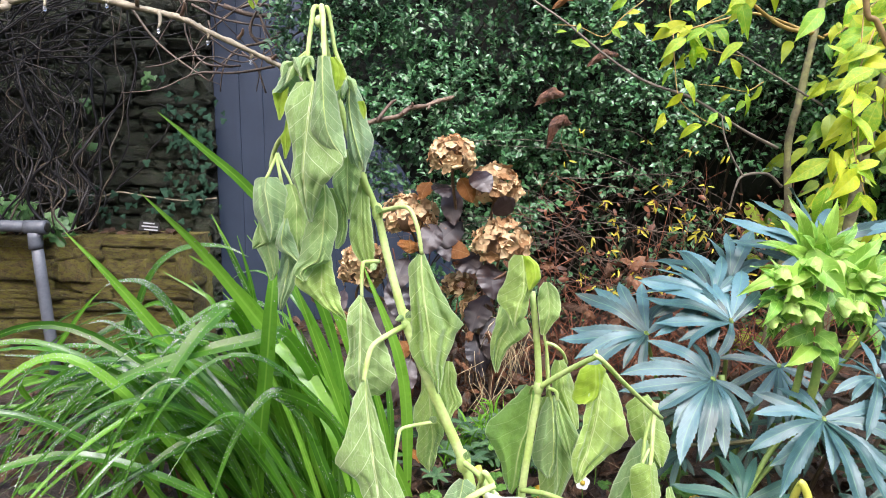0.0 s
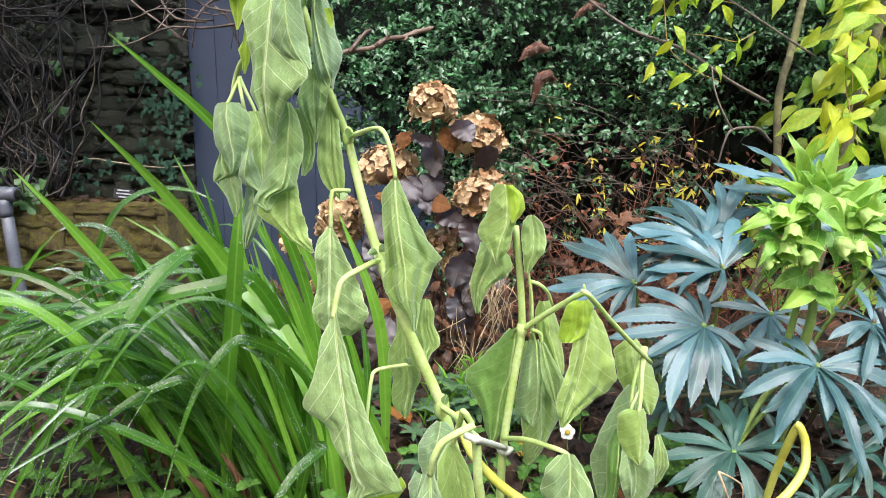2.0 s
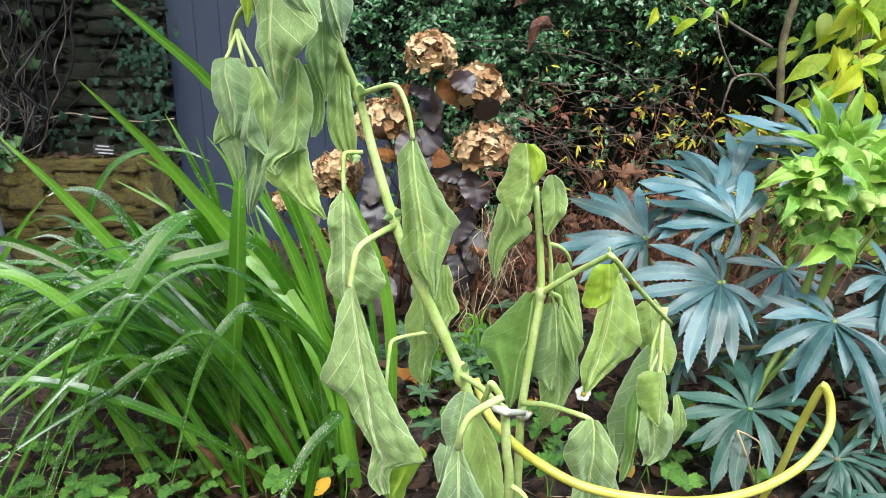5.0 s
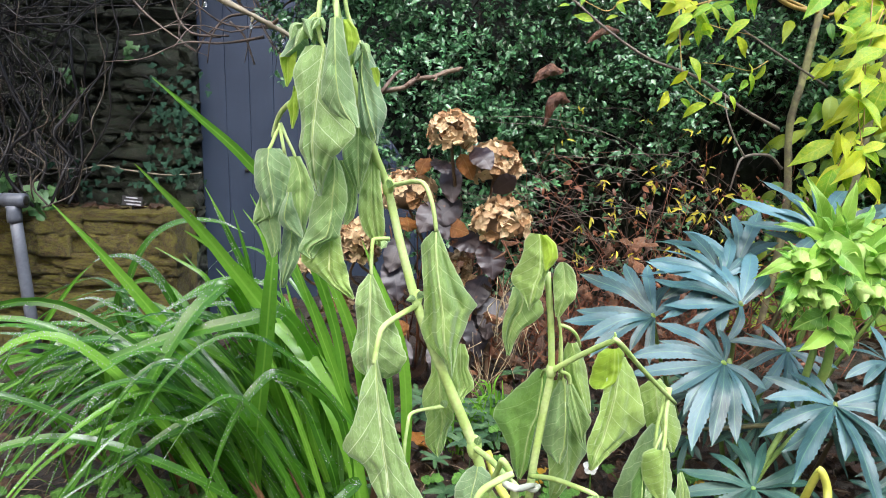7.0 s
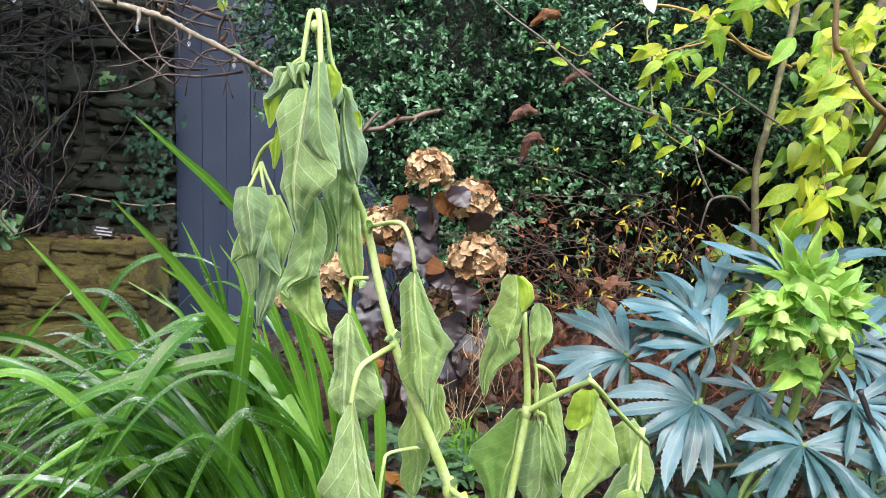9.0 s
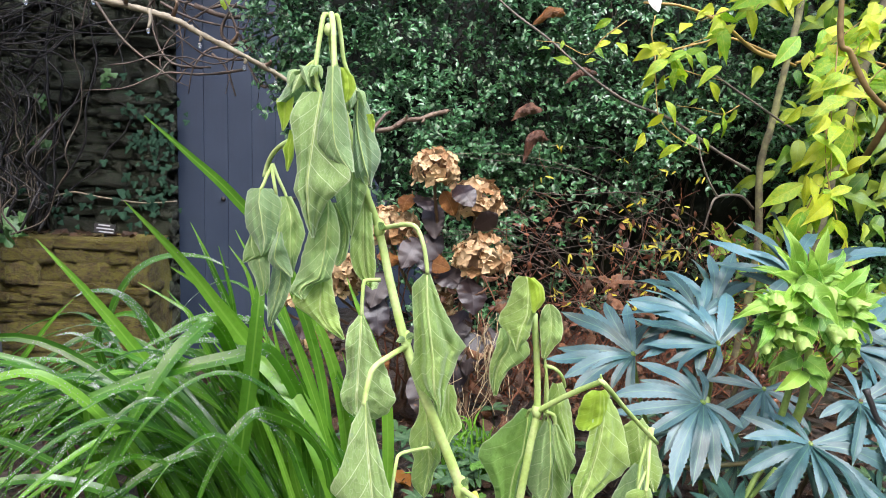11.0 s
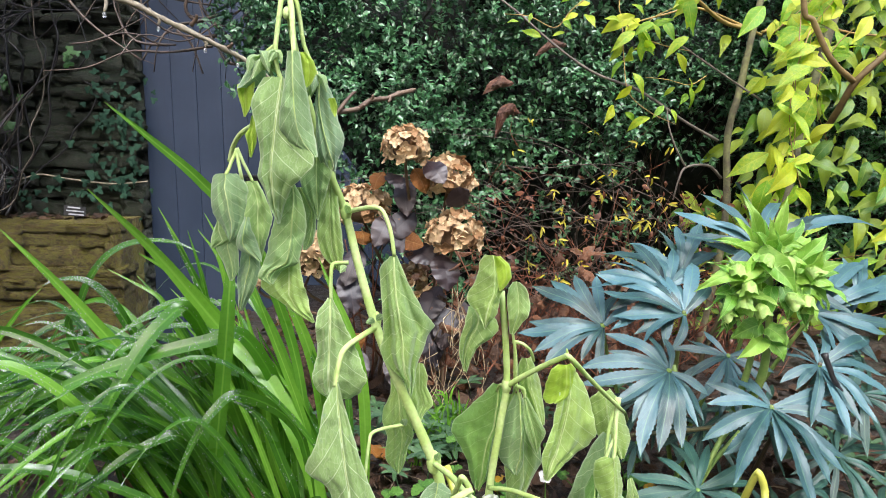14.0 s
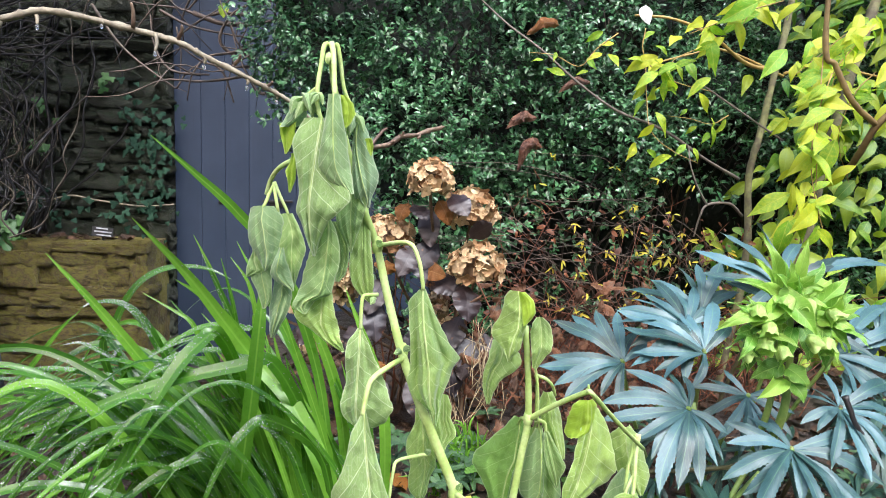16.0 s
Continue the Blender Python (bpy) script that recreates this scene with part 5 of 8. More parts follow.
# wet arching blades over the top of the clump and upright ones beside it
blade([(-0.42, 1.17, 0.0), (-0.524, 1.14, 0.302), (-0.507, 1.14, 0.381), (-0.478, 1.14, 0.436), (-0.443, 1.14, 0.465), (-0.403, 1.14, 0.476), (-0.358, 1.14, 0.473), (-0.321, 1.14, 0.457)], 0.015, (0, -0.6, 0.8), n=32, wet=0.45, seed=600)
blade([(-0.36, 1.15, 0.0), (-0.412, 1.12, 0.298), (-0.43, 1.113, 0.348), (-0.446, 1.107, 0.383), (-0.467, 1.1, 0.412), (-0.49, 1.093, 0.425), (-0.519, 1.087, 0.424), (-0.536, 1.08, 0.417)], 0.015, (0, -0.5, 0.85), n=32, wet=0.99, seed=601)
blade([(-0.45, 1.15, 0.0), (-0.49, 1.12, 0.308), (-0.505, 1.11, 0.33), (-0.522, 1.1, 0.345), (-0.543, 1.09, 0.359), (-0.568, 1.08, 0.357)], 0.009, (0, -0.5, 0.85), n=32, wet=0.99, seed=602)
blade([(-0.4, 1.12, 0.0), (-0.466, 1.06, 0.289), (-0.498, 1.047, 0.318), (-0.534, 1.033, 0.333), (-0.573, 1.02, 0.337), (-0.601, 1.007, 0.323), (-0.621, 0.993, 0.293), (-0.64, 0.98, 0.245)], 0.009, (0, -0.5, 0.85), n=32, wet=0.99, seed=603)
blade([(-0.45, 1.14, 0.0), (-0.496, 1.1, 0.256), (-0.572, 1.09, 0.286), (-0.611, 1.08, 0.299), (-0.65, 1.07, 0.306), (-0.697, 1.06, 0.312)], 0.012, (0, -0.5, 0.85), n=32, wet=0.9, seed=604)
blade([(-0.2, 1.1, 0.0), (-0.273, 1.12, 0.308), (-0.287, 1.104, 0.36), (-0.328, 1.088, 0.375), (-0.367, 1.072, 0.373), (-0.407, 1.056, 0.358), (-0.436, 1.04, 0.338)], 0.011, (0, -0.5, 0.85), n=32, wet=0.99, seed=605)
blade([(-0.19, 1.13, 0.0), (-0.279, 1.14, 0.342), (-0.293, 1.127, 0.376), (-0.326, 1.113, 0.386), (-0.358, 1.1, 0.385), (-0.391, 1.087, 0.369), (-0.433, 1.073, 0.34), (-0.473, 1.06, 0.324)], 0.011, (0, -0.5, 0.85), n=32, wet=0.99, seed=606)
blade([(-0.21, 1.08, 0.0), (-0.251, 1.06, 0.307), (-0.289, 1.044, 0.355), (-0.326, 1.028, 0.368), (-0.372, 1.012, 0.363), (-0.4, 0.996, 0.344), (-0.429, 0.98, 0.306)], 0.011, (0, -0.5, 0.85), n=32, wet=0.9, seed=607)
blade([(-0.34, 1.06, 0.0), (-0.44, 1.0, 0.273), (-0.49, 0.987, 0.312), (-0.516, 0.973, 0.312), (-0.55, 0.96, 0.3), (-0.577, 0.947, 0.271), (-0.596, 0.933, 0.231), (-0.611, 0.92, 0.17)], 0.010, (0, -0.5, 0.85), n=32, wet=0.9, seed=608)
blade([(-0.34, 1.05, 0.0), (-0.415, 0.98, 0.263), (-0.464, 0.967, 0.306), (-0.489, 0.953, 0.305), (-0.516, 0.94, 0.286), (-0.543, 0.927, 0.25), (-0.57, 0.913, 0.206), (-0.59, 0.9, 0.155)], 0.010, (0, -0.5, 0.85), n=32, wet=0.9, seed=609)
blade([(-0.3, 1.04, 0.0), (-0.395, 0.97, 0.249), (-0.427, 0.954, 0.281), (-0.46, 0.938, 0.27), (-0.486, 0.922, 0.236), (-0.504, 0.906, 0.194), (-0.522, 0.89, 0.144)], 0.011, (0, -0.55, 0.8), n=32, wet=0.81, seed=610)
blade([(-0.13, 1.03, 0.0), (-0.141, 1.03, 0.161), (-0.158, 1.03, 0.244), (-0.19, 1.03, 0.343), (-0.21, 1.03, 0.404), (-0.221, 1.03, 0.441)], 0.012, (0.3, -0.9, 0.3), n=32, wet=0.135, seed=611, mat=LIT_BLADE)
blade([(-0.14, 1.06, 0.0), (-0.148, 1.06, 0.176), (-0.167, 1.06, 0.251), (-0.198, 1.06, 0.289), (-0.232, 1.06, 0.339), (-0.253, 1.06, 0.366)], 0.013, (0.3, -0.9, 0.3), n=32, wet=0.18, seed=612, mat=LIT_BLADE)
blade([(-0.15, 1.0, 0.0), (-0.154, 0.96, 0.124), (-0.173, 0.96, 0.185), (-0.192, 0.96, 0.237), (-0.215, 0.96, 0.266), (-0.239, 0.96, 0.279)], 0.013, (0.2, -0.8, 0.5), n=32, wet=0.54, seed=613)
blade([(-0.15, 1.04, 0.0), (-0.198, 1.04, 0.147), (-0.208, 1.04, 0.24), (-0.219, 1.04, 0.322), (-0.238, 1.04, 0.411)], 0.012, (0.3, -0.9, 0.3), n=32, wet=0.135, seed=614, mat=LIT_BLADE)
blade([(-0.17, 1.12, 0.0), (-0.341, 1.12, 0.308), (-0.366, 1.12, 0.361), (-0.382, 1.12, 0.39), (-0.406, 1.12, 0.406), (-0.456, 1.12, 0.435)], 0.008, (0.2, -0.8, 0.5), n=32, wet=0.09, seed=615, mat=LIT_BLADE)
blade([(-0.18, 1.13, 0.0), (-0.335, 1.13, 0.305), (-0.361, 1.13, 0.354), (-0.383, 1.13, 0.383), (-0.416, 1.13, 0.422)], 0.008, (0.2, -0.8, 0.5), n=32, wet=0.27, seed=616)
blade([(-0.52, 1.15, 0.0), (-0.672, 1.08, 0.234), (-0.645, 1.073, 0.275), (-0.6, 1.065, 0.333), (-0.555, 1.058, 0.389), (-0.521, 1.05, 0.421)], 0.009, (0.2, -0.8, 0.5), n=32, wet=0.09, seed=617, mat=LIT_BLADE)
blade([(-0.2, 1.12, 0.0), (-0.314, 1.16, 0.323), (-0.324, 1.16, 0.372), (-0.354, 1.16, 0.458), (-0.387, 1.16, 0.527)], 0.009, (0.3, -0.9, 0.3), n=32, wet=0.135, seed=640, mat=LIT_BLADE)
blade([(-0.2, 1.14, 0.0), (-0.3, 1.15, 0.326), (-0.314, 1.15, 0.37), (-0.345, 1.15, 0.441), (-0.374, 1.15, 0.505)], 0.013, (0.3, -0.9, 0.3), n=32, wet=0.72, seed=641)
blade([(-0.19, 1.11, 0.0), (-0.288, 1.12, 0.316), (-0.304, 1.12, 0.363), (-0.315, 1.12, 0.428), (-0.332, 1.12, 0.495)], 0.009, (0.3, -0.9, 0.3), n=32, wet=0.27, seed=642)
blade([(-0.18, 1.12, 0.0), (-0.272, 1.13, 0.341), (-0.28, 1.13, 0.408), (-0.292, 1.13, 0.455), (-0.319, 1.13, 0.495)], 0.008, (0.3, -0.9, 0.3), n=32, wet=0.27, seed=643, mat=LIT_BLADE)
for k, (x0, x1, y1) in enumerate(((640, 470, 300), (655, 500, 240), (648, 545, 260), (662, 430, 330), (630, 440, 420), (668, 600, 300), (612, 470, 470))):
    r = random.Random(40 + k)
    foot = Vector((-0.16 + 0.02 * k, 1.12 + 0.03 * (k % 3), 0.0))
    tip = foot + Vector((-(x0 - x1) * 0.0012, 0.05 * (k % 2), (620 - y1) * 0.00135))
    mid = foot.lerp(tip, 0.5) + Vector((0.03, 0, 0.02))
    blade([foot, mid, tip], 0.017 + 0.002 * (k % 3), (0.3, -0.9, 0.3), n=20, wet=0.15, seed=50 + k, mat=LIT_BLADE)
rnd = random.Random(21)
# the long arching blades that lean away from the foot of the clump and hang over
for k in range(88):
    foot = Vector((rnd.gauss(-0.21, 0.075), max(0.97, rnd.gauss(1.10, 0.08)), 0))
    lean = radians(rnd.gauss(186, 26))
    d = Vector((math.cos(lean), math.sin(lean) * 0.8, 0))
    size = rnd.uniform(0.28, 0.66)
    high = rnd.uniform(0.19, 0.40) * (0.8 + 0.35 * size)
    if (foot + d * size).y < 0.74:
        d.y *= 0.3
    jig = Vector((rnd.gauss(0, 0.015), rnd.gauss(0, 0.02), 0))
    fall = rnd.uniform(0.15, 0.8)
    line = [foot, foot + d * size * 0.26 + UP * high * 0.60, foot + d * size * 0.55 + UP * high * 0.97 + jig, foot + d * size * 0.80 + UP * high * (0.97 - 0.22 * (1 - fall)) + jig * 2, foot + d * size * 1.02 + UP * high * fall + jig * 3]
    blade(line, rnd.uniform(0.006, 0.0145), (-d.y * 0.2, -0.45, 0.9), n=24, wet=rnd.uniform(0.25, 0.75), seed=100 + k, twist=rnd.gauss(0, 0.6), mat=LIT_BLADE if k % 6 == 0 else BLADE)
# upright blades in the heart of the clump
for k in range(38):
    foot = Vector((rnd.gauss(-0.17, 0.06), max(0.97, rnd.gauss(1.07, 0.06)), 0))
    tip = foot + Vector((rnd.gauss(-0.10, 0.05), rnd.gauss(0.02, 0.04), rnd.uniform(0.20, 0.40)))
    blade([foot, foot.lerp(tip, 0.5) + Vector((0.015, 0, 0.01)), tip], rnd.uniform(0.007, 0.015), (0.25, -0.9, 0.3), n=18, wet=rnd.uniform(0.05, 0.3), seed=400 + k, twist=rnd.gauss(0, 0.4), mat=LIT_BLADE if k % 2 else BLADE)
# short blades low on the far side
for k in range(26):
    foot = Vector((rnd.gauss(-0.42, 0.12), max(1.0, rnd.gauss(1.22, 0.08)), 0))
    d = Vector((rnd.gauss(-0.16, 0.12), rnd.gauss(0, 0.06), 0))
    high = rnd.uniform(0.12, 0.26)
    blade([foot, foot + d * 0.4 + UP * high * 0.8, foot + d * 0.9 + UP * high, foot + d * 1.5 + UP * high * rnd.uniform(0.3, 0.8)], rnd.uniform(0.006, 0.012), (0, -0.5, 0.85), n=18, wet=0.4, seed=500 + k, twist=rnd.gauss(0, 0.5))
for k in range(30):
    x, y = rnd.gauss(-0.22, 0.09), max(0.98, rnd.gauss(1.08, 0.07))
    tip = Vector((x + rnd.gauss(-0.03, 0.02), y - rnd.uniform(0, 0.02), rnd.uniform(0.06, 0.14)))
    part("sheath", sheet([(x, y, 0), Vector((x, y, 0)).lerp(tip, 0.5) + Vector((0.006, -0.004, 0.01)), tip], (rnd.gauss(0, 0.4), -1, 0.2), strap(rnd.uniform(0.004, 0.008)), n=10, m=2, fold=(-0.6, -0.6), tooth_count=1, twist=rnd.gauss(0, 0.8)), SHEATH, clump, "withered brown sheath")

drop_geo = []
unit = ball(1.0, 3, 5)
random.Random(9).shuffle(drops)
for p, nn, r in drops[:52000]:
    drop_geo.append(([p + nn * (r * 0.35) + v * r for v in unit[0]], unit[1]))
tagged(part("water_drops", join(drop_geo), BEAD), "rain drops beaded on the strap leaves, whitened to imitate sky sparkle", "water drops", kind="stuff")

# ---------------------------------------------------------------- hydrangea
hydrangea = thing("hydrangea", (0.08, 1.68, 0.0), "hydrangea with dried tan flower heads and dark purple-brown leaves", "shrub")


def floret_mesh(seed):
    r = random.Random(seed)
    geos = []
    for i in range(4):
        a = i * math.pi / 2 + r.uniform(-0.2, 0.2)
        d = Vector((math.cos(a), math.sin(a), 0))
        size = r.uniform(0.0115, 0.0155)
        lift = r.uniform(-0.1, 0.5)
        spine = [d * 0.001, d * size * 0.6 + UP * size * lift * 0.3, d * size + UP * size * (lift + r.uniform(-0.2, 0.3))]
        w = r.uniform(0.0065, 0.009)
        geos.append(sheet(spine, UP, lambda v, w=w: w * max(0.08, math.sin(math.pi * min(1, 0.08 + v * 0.86)) ** 0.6), n=4, m=2, fold=(-0.25, -0.2), curl=(r.uniform(-0.8, 0.4), r.uniform(-0.8, 0.4)), wave=0.25, phase=r.uniform(0, 6)))
    return mesh_data("floret", *join(geos)[:2], PETAL)


FLORETS = [floret_mesh(s) for s in range(5)]


def basis(p, d, n, s=1.0):
    y = Vector(d).normalized()
    z = Vector(n)
    z = (z - y * z.dot(y)).normalized()
    x = y.cross(z)
    m = Matrix((x, y, z)).transposed().to_4x4()
    return Matrix.Translation(p) @ m @ Matrix.Scale(s, 4)


def flower_head(c, r, foot, seed, n=64, squash=0.85):
    rd = random.Random(seed)
    c = Vector(c)
    head = part("flower_head", moved(ball(r * 0.55, 6, 10, squash), Matrix.Translation(c - UP * r * 0.1)), HYD_STEM, hydrangea, "dried papery tan mophead")
    for i in range(n):
        t = (i + 0.5) / n
        polar = math.acos(1 - 1.55 * t)
        azim = i * 2.39996 + rd.uniform(-0.25, 0.25)
        out = Vector((math.sin(polar) * math.cos(azim), math.sin(polar) * math.sin(azim), math.cos(polar)))
        p = c + Vector((out.x, out.y, out.z * squash)) * (r * rd.uniform(0.78, 1.02))
        nn = (out + Vector((rd.gauss(0, 0.3), rd.gauss(0, 0.3), rd.gauss(0, 0.3)))).normalized()
        piece("floret", rd.choice(FLORETS), basis(p, nn.orthogonal(), nn, rd.uniform(0.9, 1.3)) @ Matrix.Rotation(rd.uniform(0, 6.3), 4, "Z"), head)
    stalk = [c - UP * r * 0.3, c + Vector((rd.gauss(0, 0.015), 0.02, -r * 1.6)), Vector(foot) + Vector((0, 0, max(0.1, c.z * 0.45))), foot]
    part("stem", tube(stalk, 0.0032, 0.005, n=16, seg=7, lumps=0.15), HYD_STEM, hydrangea)


flower_head((0.022, 1.54, 0.62), 0.051, (0.06, 1.66, 0), 1)
flower_head((0.123, 1.6, 0.55), 0.062, (0.10, 1.70, 0), 2, 70)
flower_head((0.135, 1.56, 0.424), 0.066, (0.12, 1.64, 0), 3, 72)
flower_head((-0.077, 1.6, 0.482), 0.064, (0.02, 1.70, 0), 4, 70)
flower_head((0.041, 1.66, 0.303), 0.036, (0.08, 1.72, 0), 5, 40)
flower_head((-0.204, 1.7, 0.336), 0.056, (-0.04, 1.76, 0), 6, 64)
flower_head((-0.189, 1.66, 0.374), 0.050, (-0.03, 1.74, 0), 7, 56)
flower_head((-0.256, 1.72, 0.189), 0.035, (-0.06, 1.76, 0), 8, 36)
flower_head((-0.331, 1.78, 0.282), 0.034, (-0.10, 1.80, 0), 9, 36)
flower_head((0.077, 1.64, 0.255), 0.03, (0.1, 1.72, 0), 10, 30)


def oval(w, blunt=0.75):
    return lambda v: w * max(0.0, math.sin(math.pi * min(1.0, v ** 0.85))) ** blunt + 0.0005


def hyd_leaf(a, t, w, mat, yaw=0.0, seed=0):
    a, t = Vector(a), Vector(t)
    nn = Matrix.Rotation(radians(yaw), 3, "Z") @ Vector((0, -1, 0.45))
    geo = sheet([a, a.lerp(t, 0.5) + nn * 0.008, t], nn, oval(w / 2), n=16, m=4, fold=(-0.18, -0.18), curl=(0.5, 0.4), wave=0.08, waves=4, phase=seed, teeth=0.05, tooth_count=8)
    leaf = part("leaf", geo, mat, hydrangea)
    part("stalk", tube([a + Vector((0, 0.02, 0.006)), a], 0.0016, 0.0014, n=4, seg=5), HYD_STEM, leaf)


rd = random.Random(77)
for k, (x, y, x1, y1, w) in enumerate(((795, 335, 800, 398, 40), (765, 325, 790, 350, 34), (835, 305, 862, 340, 42), (815, 395, 760, 440, 46), (770, 400, 742, 450, 44), (770, 410, 792, 462, 46), (870, 380, 905, 352, 34), (862, 470, 870, 530, 58), (800, 455, 850, 480, 52), (715, 460, 690, 520, 46), (690, 500, 706, 570, 50), (690, 540, 660, 600, 52), (860, 530, 830, 590, 54), (880, 570, 862, 640, 52), (790, 555, 760, 610, 48), (836, 600, 850, 672, 52), (690, 600, 712, 680, 54), (660, 620, 640, 690, 46), (720, 650, 690, 720, 52), (770, 650, 792, 722, 50), (600, 520, 575, 580, 44), (905, 560, 918, 610, 36))):
    yy = 1.52 + 0.09 * rd.random() + (0.06 if y > 500 else 0)
    e = Vector(hydrangea.location)
    s = (yy - 0.05) / 1173
    dz = lambda v: 0.622 - 0.138 * (yy - 0.05) - (v - 441) * s
    hyd_leaf((0.007 + (x - 784) * s, yy + 0.02, dz(y)), (0.007 + (x1 - 784) * s, yy - 0.03, dz(y1)), w * s * 1.02, HYD_LEAF, rd.uniform(-35, 35), k)
for k, (x, y, x1, y1, w) in enumerate(((812, 315, 832, 358, 34), (758, 322, 742, 352, 32), (720, 425, 722, 448, 52), (790, 440, 828, 450, 34), (700, 610, 712, 640, 40))):
    yy, s = 1.56, 1.51 / 1173
    hyd_leaf((0.007 + (x - 784) * s, yy, 0.413 - (y - 441) * s), (0.007 + (x1 - 784) * s, yy - 0.02, 0.413 - (y1 - 441) * s), w * s * 1.0, AMBER_LEAF, rd.uniform(-30, 30), k)
for k in range(16):
    x = rd.uniform(-0.12, 0.2)
    part("bare_shoot", tube([(x, 1.62 + rd.uniform(0, 0.2), 0), (x + rd.gauss(0, 0.05), 1.62 + rd.uniform(0, 0.15), 0.15), (x + rd.gauss(0, 0.09), 1.62 + rd.uniform(-0.05, 0.2), rd.uniform(0.22, 0.42))], 0.003, 0.0015, n=7, seg=5), RUST, hydrangea)

# ---------------------------------------------------------------- hellebore
hellebore = thing("hellebore", (0.45, 1.08, 0.0), "hellebore with dark blue-green fingered leaves and a pale lime flower head", "plant")


def finger(w):
    return lambda v: w * (0.16 + 0.84 * math.sin(math.pi * min(1.0, 0.04 + 0.72 * v)) ** 1.15) * (1 - v ** 4) + 0.0004


def palm(c, nrm, foot, tips, width, seed, mat=HELL):
    """A leaf of pointed, saw-edged fingers that run from its stalk's end to their tips."""
    r = random.Random(seed)
    c, nrm = Vector(c), Vector(nrm).normalized()
    stalk = part("leaf_stalk", tube([foot, Vector(foot).lerp(c, 0.55) + Vector((0, 0.015, -0.01)), c - nrm * 0.006, c], 0.0042, 0.0028, n=14, seg=7), HELL_STEM, hellebore)
    full = []
    for p, q in zip(tips, tips[1:]):
        p, q = Vector(p) - c, Vector(q) - c
        full.append(p + c)
        if 0.5 < p.angle(q) < 1.6:
            way = (p.normalized() + q.normalized()).normalized()
            full.append(c + way * (p.length + q.length) * r.uniform(0.38, 0.48))
    for i, tip in enumerate((*full, tips[-1])):
        tip = Vector(tip) + UP * r.uniform(-0.022, 0.004)
        run = tip - c
        s = run.length
        side = run.cross(nrm).normalized() * s * r.gauss(0, 0.035)
        p1 = c + run * 0.4 + nrm * s * r.uniform(0.05, 0.12) + side
        p2 = c + run * 0.75 + nrm * s * r.uniform(0.02, 0.07) + side
        w = width * r.uniform(0.88, 1.12) * 0.95 * min(1.15, max(0.6, s / 0.13)) / 2
        lean = nrm + Vector((r.gauss(0, 0.22), r.gauss(-0.1, 0.15), 0))
        geo = sheet([c, p1, p2, tip], lean, finger(w), n=52, m=2, fold=(-0.46, -0.46), curl=(0.5, 0.5), teeth=0.11, tooth_count=17, wave=0.06, phase=seed + i, twist=r.gauss(0, 0.32))
        part("leaflet", geo, mat, stalk)
    part("hub", moved(ball(0.0042, 5, 8, 0.6), Matrix.Translation(c)), HUB_GREEN, stalk)


palm((0.349, 1.14, 0.325), (-0.1, -0.6, 0.8), (0.44, 1.22, 0.1), [(0.419, 1.157, 0.347), (0.4, 1.209, 0.383), (0.368, 1.242, 0.404), (0.279, 1.237, 0.389), (0.242, 1.227, 0.377), (0.228, 1.181, 0.341), (0.201, 1.156, 0.319), (0.234, 1.095, 0.277), (0.328, 1.084, 0.281)], 0.026, 1)
palm((0.405, 0.994, 0.295), (0, -0.6, 0.8), (0.47, 1.1, 0.08), [(0.428, 1.037, 0.327), (0.395, 1.062, 0.346), (0.323, 1.055, 0.341), (0.271, 1.014, 0.309), (0.263, 0.993, 0.293), (0.299, 0.947, 0.259), (0.322, 0.888, 0.215), (0.349, 0.89, 0.217), (0.419, 0.92, 0.239), (0.453, 0.963, 0.271)], 0.023, 2)
palm((0.543, 0.945, 0.253), (0.05, -0.55, 0.83), (0.52, 1.0, 0.04), [(0.526, 1.017, 0.302), (0.457, 0.982, 0.283), (0.422, 0.913, 0.239), (0.436, 0.846, 0.194), (0.518, 0.873, 0.207), (0.536, 0.812, 0.165), (0.609, 0.863, 0.195), (0.666, 0.908, 0.222), (0.669, 0.989, 0.275)], 0.025, 3)
palm((0.464, 1.08, 0.361), (0, -0.6, 0.8), (0.5, 1.16, 0.1), [(0.54, 1.151, 0.415), (0.523, 1.187, 0.442), (0.453, 1.165, 0.424), (0.337, 1.164, 0.424), (0.332, 1.131, 0.4), (0.347, 1.093, 0.371), (0.379, 1.037, 0.329), (0.42, 1.025, 0.321)], 0.026, 4)
palm((0.509, 1.2, 0.405), (-0.05, -0.6, 0.8), (0.5, 1.25, 0.15), [(0.599, 1.234, 0.435), (0.59, 1.299, 0.484), (0.498, 1.3, 0.479), (0.386, 1.265, 0.445), (0.376, 1.215, 0.407), (0.397, 1.18, 0.382), (0.417, 1.152, 0.364)], 0.026, 5)
palm((0.534, 1.06, 0.294), (0.05, -0.6, 0.8), (0.5, 1.14, 0.08), [(0.513, 1.105, 0.329), (0.44, 1.072, 0.308), (0.438, 1.039, 0.284), (0.458, 1.002, 0.255), (0.478, 0.972, 0.231), (0.543, 0.997, 0.246), (0.585, 1.01, 0.253), (0.65, 1.076, 0.298)], 0.02, 6)
palm((0.622, 1.15, 0.466), (0, -0.6, 0.8), (0.56, 1.22, 0.2), [(0.506, 1.239, 0.533), (0.499, 1.193, 0.498), (0.562, 1.257, 0.547), (0.646, 1.288, 0.57), (0.815, 1.215, 0.515), (0.862, 1.184, 0.492), (0.731, 1.129, 0.45), (0.521, 1.08, 0.415)], 0.026, 7)
